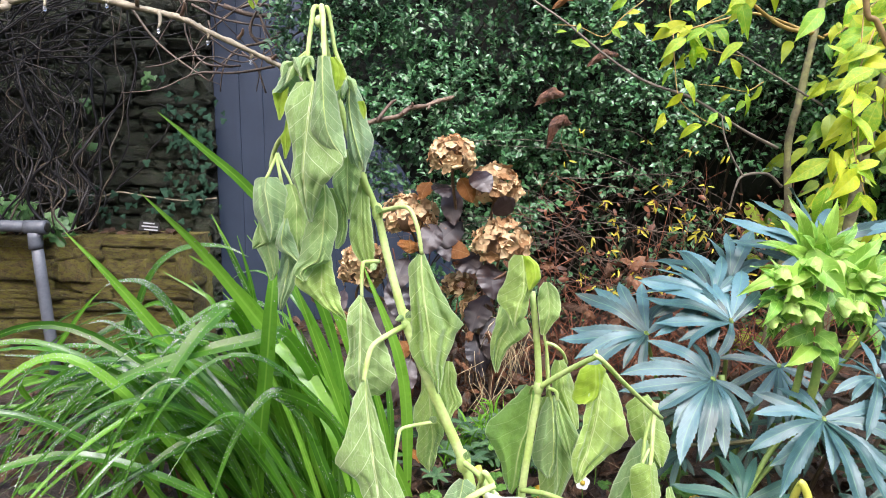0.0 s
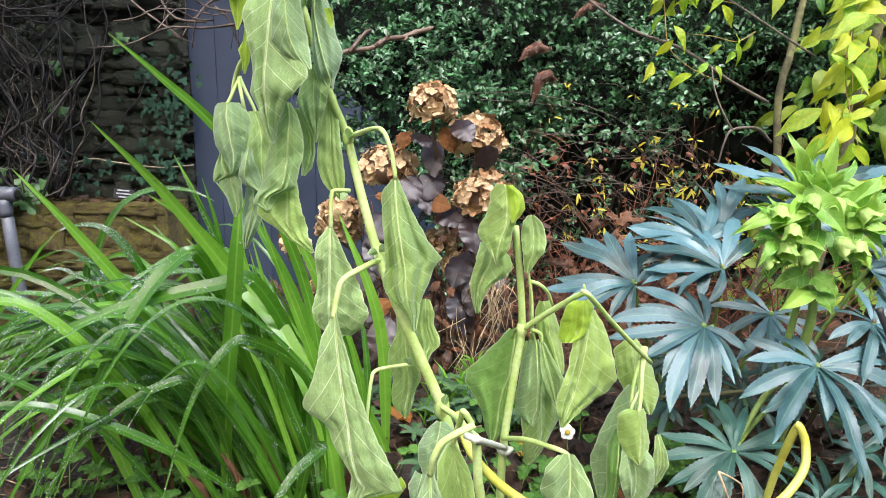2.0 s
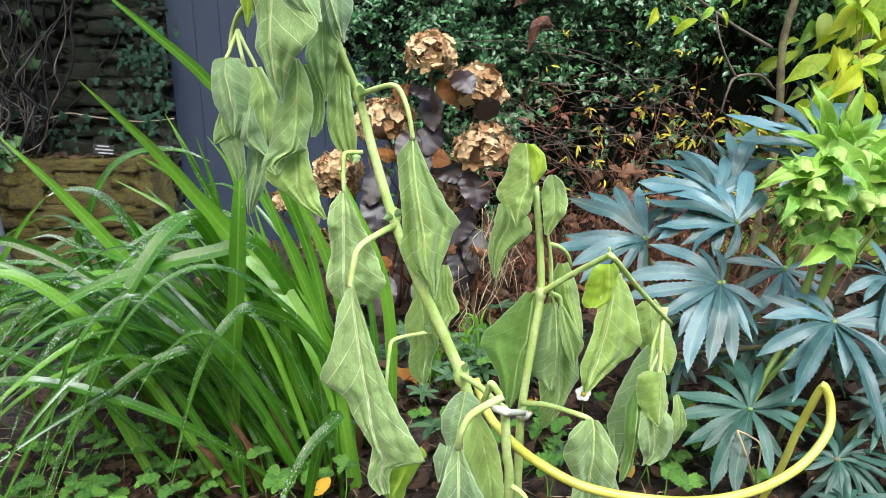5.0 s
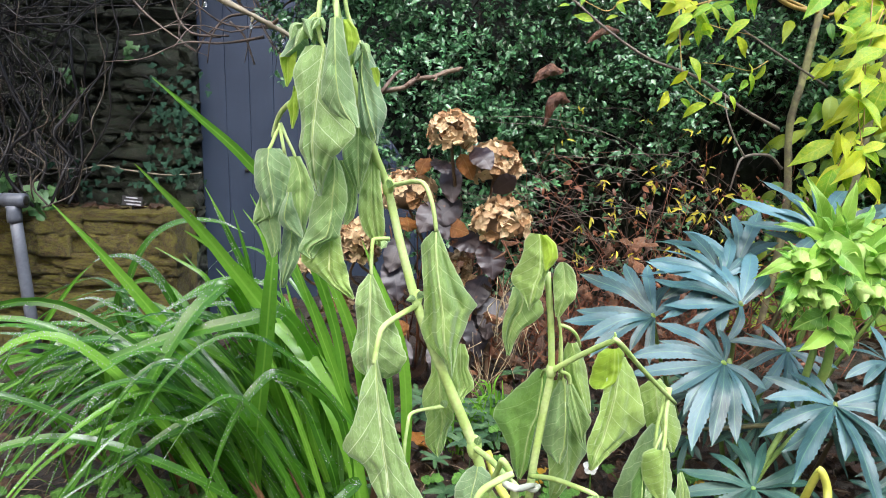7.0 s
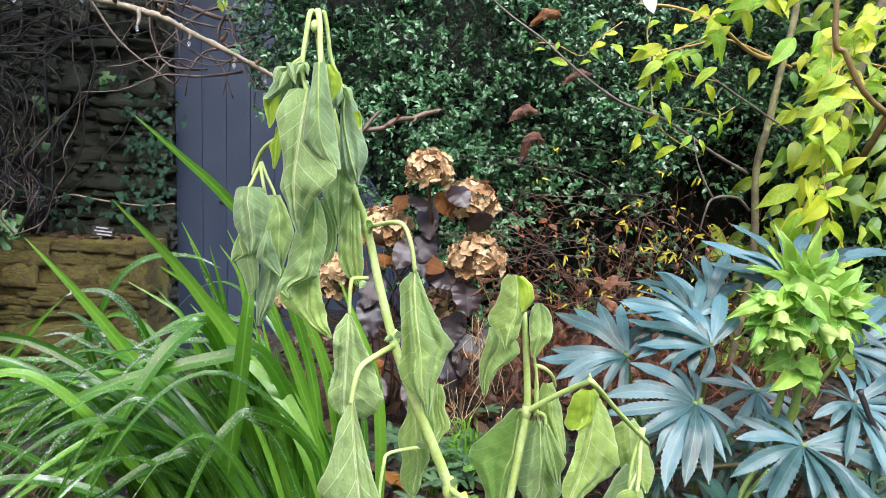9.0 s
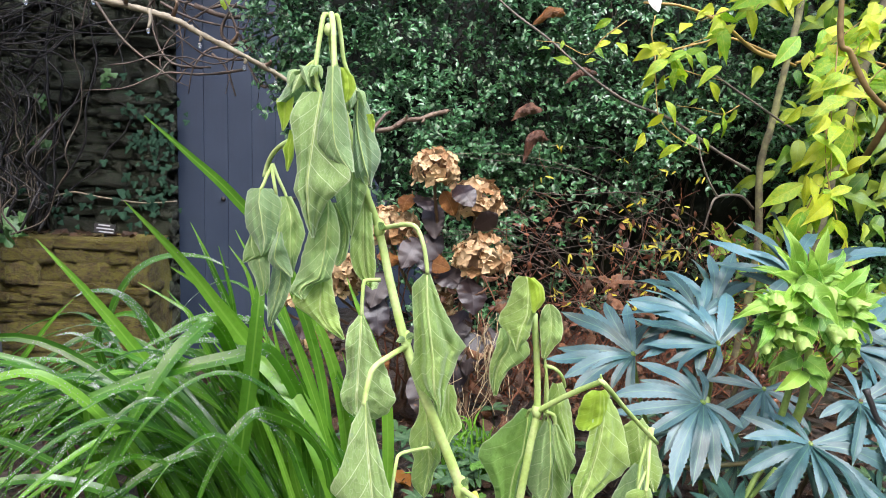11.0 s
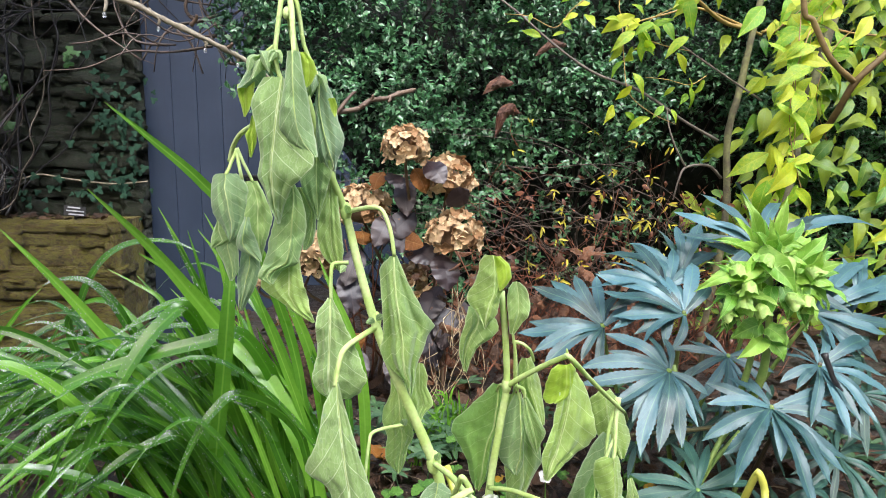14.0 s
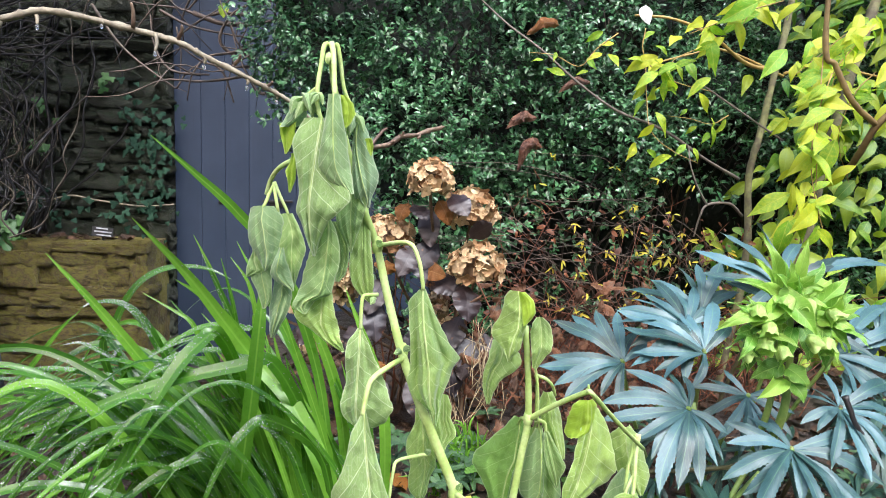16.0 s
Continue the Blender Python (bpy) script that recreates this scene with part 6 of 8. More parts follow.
palm((0.651, 1.0, 0.297), (0.1, -0.55, 0.83), (0.62, 1.1, 0.06), [(0.711, 1.084, 0.346), (0.629, 1.05, 0.333), (0.572, 0.975, 0.29), (0.583, 0.911, 0.246), (0.636, 0.897, 0.23), (0.694, 0.918, 0.238), (0.755, 0.965, 0.261), (0.775, 1.012, 0.29), (0.794, 1.081, 0.333)], 0.023, 8)
palm((0.704, 1.1, 0.356), (0.1, -0.6, 0.8), (0.62, 1.18, 0.1), [(0.847, 1.233, 0.438), (0.893, 1.234, 0.433), (0.917, 1.205, 0.408), (0.937, 1.168, 0.379), (0.878, 1.112, 0.344), (0.786, 1.045, 0.305), (0.693, 1.013, 0.294)], 0.026, 9)
palm((0.415, 0.9, 0.153), (0, -0.5, 0.86), (0.53, 1.0, 0.19), [(0.461, 0.964, 0.19), (0.434, 0.994, 0.207), (0.381, 0.964, 0.19), (0.322, 0.925, 0.168), (0.313, 0.907, 0.157), (0.316, 0.87, 0.136), (0.331, 0.815, 0.104), (0.356, 0.804, 0.097), (0.409, 0.827, 0.111), (0.473, 0.866, 0.133), (0.509, 0.911, 0.16), (0.492, 0.933, 0.172)], 0.024, 10, HELL_OLD)
palm((0.47, 0.8, 0.139), (0.1, -0.5, 0.86), (0.53, 0.92, 0.0), [(0.493, 0.849, 0.164), (0.447, 0.816, 0.151), (0.423, 0.786, 0.136), (0.43, 0.756, 0.118), (0.468, 0.767, 0.12), (0.51, 0.792, 0.129), (0.524, 0.824, 0.146), (0.512, 0.836, 0.154)], 0.013, 11, HELL_OLD)
palm((0.557, 0.86, 0.168), (0.15, -0.5, 0.86), (0.58, 0.98, 0.0), [(0.577, 0.907, 0.191), (0.539, 0.885, 0.186), (0.513, 0.846, 0.167), (0.515, 0.808, 0.145), (0.549, 0.819, 0.146), (0.596, 0.86, 0.161), (0.605, 0.897, 0.181)], 0.016, 12, HELL_OLD)
palm((0.47, 0.78, 0.092), (0.1, -0.5, 0.86), (0.5, 0.9, 0.0), [(0.441, 0.794, 0.104), (0.465, 0.808, 0.109), (0.491, 0.82, 0.113), (0.511, 0.813, 0.106), (0.521, 0.796, 0.095)], 0.012, 13, HELL_OLD)
palm((0.372, 1.02, 0.168), (-0.1, -0.5, 0.86), (0.4, 1.08, 0.03), [(0.31, 1.027, 0.164), (0.296, 1.007, 0.151), (0.314, 0.984, 0.14), (0.345, 0.981, 0.142), (0.384, 0.993, 0.153), (0.323, 1.048, 0.178)], 0.016, 14, HELL_OLD)
palm((0.801, 1.1, 0.276), (0.1, -0.6, 0.8), (0.75, 1.15, 0.1), [(0.709, 1.097, 0.285), (0.763, 1.151, 0.319), (0.671, 1.05, 0.255), (0.823, 1.178, 0.332), (0.7, 1.021, 0.23), (0.754, 1.02, 0.222)], 0.022, 15, HELL_OLD)
palm((0.843, 1.18, 0.352), (0.1, -0.6, 0.8), (0.78, 1.2, 0.15), [(0.75, 1.167, 0.354), (0.802, 1.216, 0.385), (0.871, 1.271, 0.417), (0.735, 1.126, 0.325), (0.935, 1.281, 0.417)], 0.024, 16)
palm((0.455, 1.13, 0.395), (-0.05, -0.6, 0.8), (0.5, 1.2, 0.12), [(0.53, 1.16, 0.42), (0.50, 1.22, 0.46), (0.43, 1.24, 0.47), (0.36, 1.21, 0.44), (0.32, 1.15, 0.40), (0.34, 1.08, 0.35), (0.42, 1.05, 0.33)], 0.025, 31)
palm((0.63, 1.12, 0.42), (0.05, -0.6, 0.8), (0.6, 1.2, 0.12), [(0.55, 1.20, 0.47), (0.60, 1.24, 0.50), (0.68, 1.24, 0.50), (0.75, 1.20, 0.46), (0.78, 1.13, 0.41), (0.74, 1.05, 0.37)], 0.025, 32)
# smaller, older leaves low in the plant
older = random.Random(70)
for k, (x, y, z) in enumerate(((0.66, 0.95, 0.17), (0.74, 1.02, 0.24), (0.60, 1.06, 0.20), (0.70, 0.90, 0.09), (0.50, 1.06, 0.17), (0.42, 1.12, 0.20), (0.62, 0.82, 0.07), (0.80, 0.95, 0.16), (0.55, 0.90, 0.08))):
    spread = [Vector((math.cos(a), math.sin(a), 0.5 * math.sin(a) - 0.15)) * older.uniform(0.07, 0.11) + Vector((x, y, z)) for a in [older.uniform(0, 0.5) + i * 0.7 for i in range(9)]]
    palm((x, y, z), (0.05, -0.45, 0.88), (x - 0.03, y + 0.06, 0.0), spread, 0.017, 40 + k, HELL_OLD)
part("stem", tube([(0.47, 1.1, 0), (0.49, 1.1, 0.13), (0.47, 1.12, 0.26)], 0.007, 0.005, n=12, seg=9, lumps=0.1), HELL_STEM, hellebore)
part("leaf_stalk", tube([(0.525, 1.0, 0.215), (0.482, 0.97, 0.191), (0.43, 0.925, 0.15)], 0.005, 0.0035, n=10, seg=8), HELL_STEM, hellebore)
part("leaf_stalk", tube([(0.372, 1.06, 0.162), (0.456, 1.05, 0.171), (0.547, 1.04, 0.185)], 0.0035, 0.004, n=10, seg=8), HELL_STEM, hellebore)
part("old_stem", tube([(0.635, 0.97, 0.327), (0.651, 0.96, 0.285), (0.668, 0.95, 0.259)], 0.0040, 0.0034, n=14, seg=8, lumps=0.4, knots=4), DARK_TWIG, hellebore, "dark leafless stub of stem")


flower_top = part("flower_stem", tube([(0.55, 1.02, 0.22), (0.548, 0.985, 0.287), (0.54, 0.965, 0.347), (0.534, 0.96, 0.41), (0.53, 0.965, 0.49)], 0.0075, 0.004, n=16, seg=9), HELL_STEM, hellebore)
part("flower_stem", tube([(0.53, 1.02, 0.22), (0.525, 0.985, 0.30), (0.52, 0.965, 0.37), (0.505, 0.955, 0.43)], 0.006, 0.003, n=14, seg=9), HELL_STEM, hellebore)
bract_count = [0]


def bract(base, tip, wide):
    """A broad pointed bract, cupped along its middle, with a waved pale margin."""
    bract_count[0] += 1
    r = random.Random(bract_count[0] * 5)
    a, b = Vector(base), Vector(tip)
    run = b - a
    s = run.length
    nn = Vector((r.gauss(0, 0.25), -0.75, 0.65 + r.gauss(0, 0.2)))
    nn = (nn - run * nn.dot(run) / run.dot(run)).normalized()
    bend = r.uniform(0.04, 0.14)
    geo = sheet([a, a + run * 0.35 + nn * s * bend, a + run * 0.72 + nn * s * bend * 1.1, b - nn * s * r.uniform(-0.06, 0.12)], nn, lambda v: wide * 0.5 * (0.30 * (1 - v) ** 3 + max(0.0, math.sin(math.pi * min(1.0, v) ** 0.72)) ** (0.7 + 0.8 * v)) + 0.0006, n=20, m=5, fold=(-r.uniform(0.15, 0.5), -r.uniform(0.15, 0.5)), curl=(r.uniform(-0.5, 0.9), r.uniform(-0.5, 0.9)), wave=0.16, waves=r.uniform(1.6, 2.6), phase=r.uniform(0, 6), twist=r.gauss(0, 0.4))
    leaf = part("bract", geo, BRACT, flower_top)
    margin(leaf, 21, 11)


def bell(place, r0):
    """A small nodding flower: five cupped sepals with turned rims."""
    bract_count[0] += 1
    r = random.Random(bract_count[0] * 5)
    c = Vector(place)
    down = Vector((r.gauss(0, 0.5), -0.55 + r.gauss(0, 0.2), -0.8)).normalized()
    side = down.orthogonal().normalized()
    top = c - down * r0 * 0.7
    for i in range(5):
        out = Matrix.Rotation(i * 1.2566 + r.uniform(-0.2, 0.2), 3, down) @ side
        pts = [top, top + out * r0 * 0.62 + down * r0 * 0.45, top + out * r0 * 0.78 + down * r0 * 1.2, top + out * r0 * r.uniform(0.75, 1.15) + down * r0 * r.uniform(1.5, 1.9)]
        geo = sheet(pts, out, lambda v: r0 * 0.62 * (0.25 + math.sin(math.pi * min(1.0, 0.08 + 0.86 * v)) ** 0.8), n=10, m=4, fold=(0.35, 0.35), curl=(0.5, 0.5), wave=0.18, waves=1.6, phase=r.uniform(0, 6))
        sepal = part("sepal", geo, SEPAL, flower_top)
        margin(sepal, 11, 9)
    return c


for base, tip, wide in (
    ((0.518, 0.975, 0.49), (0.484, 0.965, 0.567), 0.0322),
    ((0.541, 0.975, 0.488), (0.552, 0.97, 0.565), 0.0276),
    ((0.514, 0.975, 0.482), (0.462, 0.96, 0.538), 0.0276),
    ((0.548, 0.98, 0.487), (0.593, 0.985, 0.53), 0.0261),
    ((0.505, 0.965, 0.474), (0.433, 0.95, 0.504), 0.0337),
    ((0.503, 0.96, 0.458), (0.426, 0.94, 0.476), 0.0307),
    ((0.512, 0.95, 0.461), (0.404, 0.925, 0.441), 0.043),
    ((0.507, 0.95, 0.447), (0.421, 0.93, 0.408), 0.0322),
    ((0.515, 0.955, 0.437), (0.445, 0.94, 0.365), 0.0276),
    ((0.498, 0.945, 0.487), (0.536, 0.905, 0.437), 0.0552),
    ((0.564, 0.965, 0.458), (0.618, 0.965, 0.512), 0.0399),
    ((0.565, 0.96, 0.452), (0.625, 0.95, 0.491), 0.0322),
    ((0.562, 0.95, 0.451), (0.611, 0.93, 0.437), 0.0399),
    ((0.553, 0.945, 0.444), (0.582, 0.92, 0.392), 0.0353),
    ((0.551, 0.95, 0.441), (0.586, 0.94, 0.372), 0.0291),
    ((0.538, 0.94, 0.438), (0.54, 0.92, 0.394), 0.0307),
    ((0.522, 0.955, 0.38), (0.467, 0.94, 0.363), 0.0414),
    ((0.528, 0.95, 0.376), (0.549, 0.93, 0.353), 0.0414),
    ((0.526, 0.955, 0.359), (0.478, 0.935, 0.334), 0.0384),
    ((0.532, 0.95, 0.356), (0.546, 0.93, 0.331), 0.0337),
    ((0.507, 0.95, 0.478), (0.453, 0.92, 0.444), 0.0384),
    ((0.524, 0.95, 0.478), (0.511, 0.93, 0.521), 0.0337),
    ((0.503, 0.945, 0.454), (0.468, 0.925, 0.394), 0.0307),
    ((0.523, 0.94, 0.439), (0.495, 0.92, 0.383), 0.0307),
    ((0.533, 0.985, 0.48), (0.522, 0.99, 0.536), 0.0307),
    ((0.565, 0.985, 0.471), (0.616, 1.0, 0.502), 0.0337),
    ((0.514, 0.985, 0.455), (0.457, 0.99, 0.446), 0.0337),
    ((0.577, 0.985, 0.437), (0.644, 0.99, 0.391), 0.0337),
    ((0.534, 0.985, 0.42), (0.488, 0.99, 0.376), 0.0337),
):
    bract(base, tip, wide * 0.66)
# narrower bracts between the broad ones, round three tufts of the head
tuft = random.Random(12)
for cx, cy, cz, size, count in ((0.52, 0.965, 0.485, 0.058, 9), (0.475, 0.95, 0.435, 0.060, 10), (0.575, 0.955, 0.45, 0.060, 10)):
    for k in range(count):
        a = 2.4 * k + tuft.uniform(-0.3, 0.3)
        d = Vector((math.cos(a), -0.35 + tuft.gauss(0, 0.25), math.sin(a) * 0.8 + 0.15)).normalized()
        c = Vector((cx, cy, cz)) + d * 0.008
        bract(c, c + d * size * tuft.uniform(0.7, 1.1), size * tuft.uniform(0.26, 0.4))
for place, r in (
    ((0.453, 0.93, 0.403), 0.0178),
    ((0.473, 0.92, 0.421), 0.0193),
    ((0.498, 0.92, 0.411), 0.0178),
    ((0.564, 0.92, 0.422), 0.0193),
    ((0.533, 0.925, 0.476), 0.0208),
    ((0.503, 0.925, 0.481), 0.0193),
    ((0.46, 0.925, 0.467), 0.0193),
    ((0.573, 0.93, 0.464), 0.0178),
    ((0.538, 0.915, 0.428), 0.0178),
    ((0.474, 0.915, 0.445), 0.0178),
):
    bell(place, r * 0.78)

# ---------------------------------------------------------------- yellowing shrub behind the hellebore
shrub = thing("shrub", (0.93, 1.9, 0.0), "open shrub with grey-brown branches and drooping lime-yellow leaves", "shrub")


def lance_mesh(seed):
    r = random.Random(seed)
    bend = r.uniform(0.05, 0.25)
    spine = [(0, 0, 0), (0.02, 0.5, 0.04), (r.uniform(-0.06, 0.06), 1.0, -bend)]
    w = r.uniform(0.165, 0.21)
    geo = sheet(spine, UP, lambda v: w * max(0.0, math.sin(math.pi * min(1.0, v ** 0.88))) ** 1.0 * (1 - 0.55 * v ** 4) + 0.003, n=12, m=3, fold=(-0.3, -0.3), curl=(0.25, 0.25), wave=0.10, waves=1.5, phase=seed)
    return mesh_data("leaf", geo[0], geo[1], LIME, geo[2])


LANCES = [lance_mesh(s) for s in range(6)]


def limb(points, r0, r1, mat, name="branch", lumps=0.3):
    return part(name, tube(points, r0, r1, n=max(10, 7 * (len(points) - 1)), seg=10, lumps=lumps, seed=len(points)), mat, shrub)


def leaf_row(points, count, size, seed, hang=0.6, spread=1.1, mat_twig=None, r=0.0016):
    rr = random.Random(seed)
    twig = part("twig", tube(points, r, r * 0.6, n=max(8, 6 * (len(points) - 1)), seg=5, lumps=0.2), mat_twig or GOLD_TWIG, shrub)
    line = glide(points, count + 1)
    for i in range(count):
        p = line[i] + Vector((rr.gauss(0, 0.03), rr.gauss(0, 0.03), rr.gauss(0, 0.02)))
        run = (line[i + 1] - p).normalized()
        side = Vector((0.7 if i % 3 == 1 else -1, rr.gauss(-0.2, 0.5), 0)) * spread
        d = run * 0.5 + side * rr.uniform(0.3, 1.2) - UP * hang * rr.uniform(0.5, 1.3)
        nn = Vector((rr.gauss(0, 0.5), -0.8, 0.6 + rr.gauss(0, 0.3)))
        s = 0.92 * size * rr.uniform(0.5, 1.18)
        piece("leaf", rr.choice(LANCES), basis(p, d, nn, s), twig)


limb([(0.90, 1.88, 0.0), (0.944, 1.86, 0.388), (0.933, 1.86, 0.647), (0.956, 1.86, 0.786), (0.992, 1.88, 0.949), (1.03, 1.9, 1.119), (1.10, 1.95, 1.5)], 0.0098, 0.0085, TRUNK, "trunk")
limb([(1.10, 1.95, 0.0), (1.174, 1.95, 0.464), (1.203, 1.95, 0.68), (1.238, 1.95, 0.859), (1.302, 1.97, 1.07), (1.40, 2.0, 1.4)], 0.016, 0.013, TRUNK, "trunk")
limb([(0.95, 1.60, 1.5), (0.949, 1.6, 0.996), (0.982, 1.6, 0.921), (1.035, 1.6, 0.838), (1.114, 1.62, 0.789)], 0.0062, 0.007, OLIVE_BARK)
limb([(1.25, 1.60, 1.10), (1.193, 1.6, 0.889), (1.114, 1.62, 0.786), (1.123, 1.72, 0.68), (1.178, 1.92, 0.634)], 0.0065, 0.0092, OLIVE_BARK)
limb([(0.899, 1.85, 0.645), (0.786, 1.82, 0.695), (0.649, 1.8, 0.771), (0.525, 1.8, 0.814), (0.422, 1.82, 0.884), (0.318, 1.84, 0.972), (0.185, 1.88, 1.078), (-0.1, 1.92, 1.35)], 0.0044, 0.0022, GREY_TWIG)
limb([(0.922, 1.86, 0.542), (0.861, 1.82, 0.577), (0.78, 1.78, 0.573), (0.757, 1.77, 0.539), (0.75, 1.78, 0.486)], 0.0045, 0.002, GREY_TWIG)
limb([(0.78, 1.78, 0.573), (0.746, 1.77, 0.62), (0.726, 1.78, 0.678), (0.725, 1.8, 0.729)], 0.003, 0.0014, GREY_TWIG)
limb([(0.73, 1.75, 0.883), (0.831, 1.75, 0.823), (0.963, 1.76, 0.75)], 0.002, 0.0028, GREY_TWIG)
limb([(0.992, 1.88, 0.949), (0.882, 1.84, 0.96), (0.765, 1.8, 1.019), (0.649, 1.78, 1.052), (0.547, 1.78, 1.057)], 0.006, 0.003, GOLD_TWIG)
limb([(1.017, 1.88, 0.935), (0.827, 1.86, 0.995), (0.735, 1.86, 0.979), (0.636, 1.84, 0.95)], 0.004, 0.002, GOLD_TWIG)
limb([(1.028, 1.9, 0.946), (1.154, 1.9, 0.981), (1.317, 1.92, 0.953), (1.6, 1.95, 0.95)], 0.004, 0.003, GOLD_TWIG)

leaf_row([(0.557, 1.72, 1.013), (0.553, 1.72, 0.96), (0.581, 1.71, 0.912), (0.647, 1.71, 0.881), (0.739, 1.72, 0.865)], 12, 0.088, 1)
leaf_row([(0.556, 1.7, 0.916), (0.561, 1.69, 0.834), (0.573, 1.68, 0.759), (0.626, 1.68, 0.714), (0.7, 1.68, 0.682)], 11, 0.072, 2)
leaf_row([(0.494, 1.74, 1.002), (0.439, 1.74, 0.959), (0.399, 1.74, 0.916), (0.338, 1.76, 0.944), (0.278, 1.78, 0.952)], 9, 0.066, 3, 0.4)
leaf_row([(0.828, 1.8, 0.814), (0.779, 1.79, 0.789), (0.713, 1.78, 0.8), (0.653, 1.78, 0.805)], 6, 0.058, 4, 1.2)
leaf_row([(0.762, 1.76, 1.004), (0.701, 1.75, 0.972), (0.641, 1.74, 0.94), (0.613, 1.73, 0.882)], 9, 0.085, 5)
leaf_row([(0.883, 1.68, 1.085), (0.788, 1.68, 1.054), (0.721, 1.68, 1.025), (0.662, 1.7, 1.0)], 12, 0.105, 6)
leaf_row([(0.961, 1.62, 0.971), (0.937, 1.58, 0.861), (0.926, 1.56, 0.757), (0.93, 1.55, 0.655), (0.928, 1.55, 0.59)], 20, 0.112, 7, 0.45, 1.4)
leaf_row([(0.975, 1.6, 0.904), (0.916, 1.55, 0.794), (0.895, 1.52, 0.679), (0.919, 1.5, 0.554), (0.97, 1.5, 0.441)], 16, 0.115, 8, 0.6, 1.3)
leaf_row([(0.905, 1.55, 0.615), (0.871, 1.53, 0.564), (0.843, 1.52, 0.512)], 7, 0.105, 9, 0.9, 0.5)
leaf_row([(1.156, 1.72, 1.049), (1.091, 1.7, 0.988), (1.028, 1.68, 0.915), (1.008, 1.68, 0.833)], 16, 0.105, 10, 0.5)
leaf_row([(1.213, 1.8, 1.075), (1.132, 1.78, 1.01), (1.097, 1.78, 0.909), (1.107, 1.8, 0.795)], 16, 0.10, 11, 0.6)
leaf_row([(1.191, 1.75, 0.936), (1.119, 1.72, 0.873), (1.087, 1.72, 0.76), (1.129, 1.72, 0.647)], 16, 0.10, 12, 0.6)
leaf_row([(1.217, 1.85, 1.077), (1.146, 1.83, 1.041), (1.07, 1.82, 0.978), (1.003, 1.8, 0.928)], 14, 0.092, 13, 0.5)
leaf_row([(1.17, 1.88, 0.891), (1.123, 1.87, 0.812), (1.11, 1.86, 0.719), (1.137, 1.86, 0.612)], 16, 0.105, 14, 0.5)
leaf_row([(1.05, 1.75, 1.30), (0.95, 1.72, 1.22), (0.85, 1.70, 1.12), (0.78, 1.70, 1.0)], 14, 0.10, 15, 0.6)
leaf_row([(1.35, 1.70, 1.25), (1.28, 1.68, 1.10), (1.22, 1.66, 0.95), (1.18, 1.66, 0.8)], 16, 0.105, 16, 0.6)
leaf_row([(1.3, 1.60, 0.75), (1.25, 1.58, 0.62), (1.22, 1.56, 0.48), (1.2, 1.56, 0.36)], 14, 0.11, 17, 0.8)

pale = part("pale_leaf", sheet([(0.567, 1.76, 1.078), (0.568, 1.75, 1.055), (0.576, 1.75, 1.028)], TOWARD, oval(0.018), n=8, m=3, fold=(0.3, 0.3)), WHITE, shrub, "bleached white hanging leaf")

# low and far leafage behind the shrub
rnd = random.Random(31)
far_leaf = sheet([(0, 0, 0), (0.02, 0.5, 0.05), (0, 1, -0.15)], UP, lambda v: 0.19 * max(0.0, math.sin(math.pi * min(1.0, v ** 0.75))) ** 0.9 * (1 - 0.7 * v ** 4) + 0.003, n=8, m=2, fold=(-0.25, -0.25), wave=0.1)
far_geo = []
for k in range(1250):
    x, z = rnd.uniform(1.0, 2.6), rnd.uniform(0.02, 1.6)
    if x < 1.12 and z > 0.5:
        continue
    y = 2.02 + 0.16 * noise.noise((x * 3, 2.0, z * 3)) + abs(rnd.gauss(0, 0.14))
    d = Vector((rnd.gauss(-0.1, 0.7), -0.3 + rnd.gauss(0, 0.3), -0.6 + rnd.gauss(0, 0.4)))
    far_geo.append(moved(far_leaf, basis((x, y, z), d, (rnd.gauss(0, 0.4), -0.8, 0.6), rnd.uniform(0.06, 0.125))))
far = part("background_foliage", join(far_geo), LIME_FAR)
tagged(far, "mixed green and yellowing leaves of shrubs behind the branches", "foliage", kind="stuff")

# ---------------------------------------------------------------- thicket with small yellow leaves
rnd = random.Random(8)
twigs, small, grey = [], [[], [], [], []], []
for k in range(300):
    x, y = rnd.uniform(0.24, 1.05), rnd.uniform(1.70, 2.2)
    h = rnd.uniform(0.10, 0.5)
    p = [Vector((x, y, 0))]
    d = Vector((rnd.gauss(0, 0.6), rnd.gauss(-0.1, 0.3), 1)).normalized()
    for i in range(3):
        d = (d + Vector((rnd.gauss(0, 0.6), rnd.gauss(0, 0.35), rnd.gauss(-0.15, 0.4)))).normalized()
        p.append(p[-1] + d * h * 0.42)
    if min(q.z for q in p[1:]) < 0.01:
        continue
    twigs.append(tube(p, rnd.uniform(0.0012, 0.0026), 0.0007, n=9, seg=4, seed=k))


def yellow_tuft(p, count):
    for i in range(count):
        small[0].append(p + Vector((rnd.gauss(0, 0.006), rnd.gauss(0, 0.006), rnd.gauss(0, 0.004))))
        small[1].append(Vector((rnd.gauss(0, 0.8), rnd.gauss(-0.3, 0.4), -0.55 + rnd.gauss(0, 0.5))))
        small[2].append(Vector((rnd.gauss(0, 0.3), -0.9, 0.4)))
        small[3].append(rnd.uniform(0.017, 0.033))


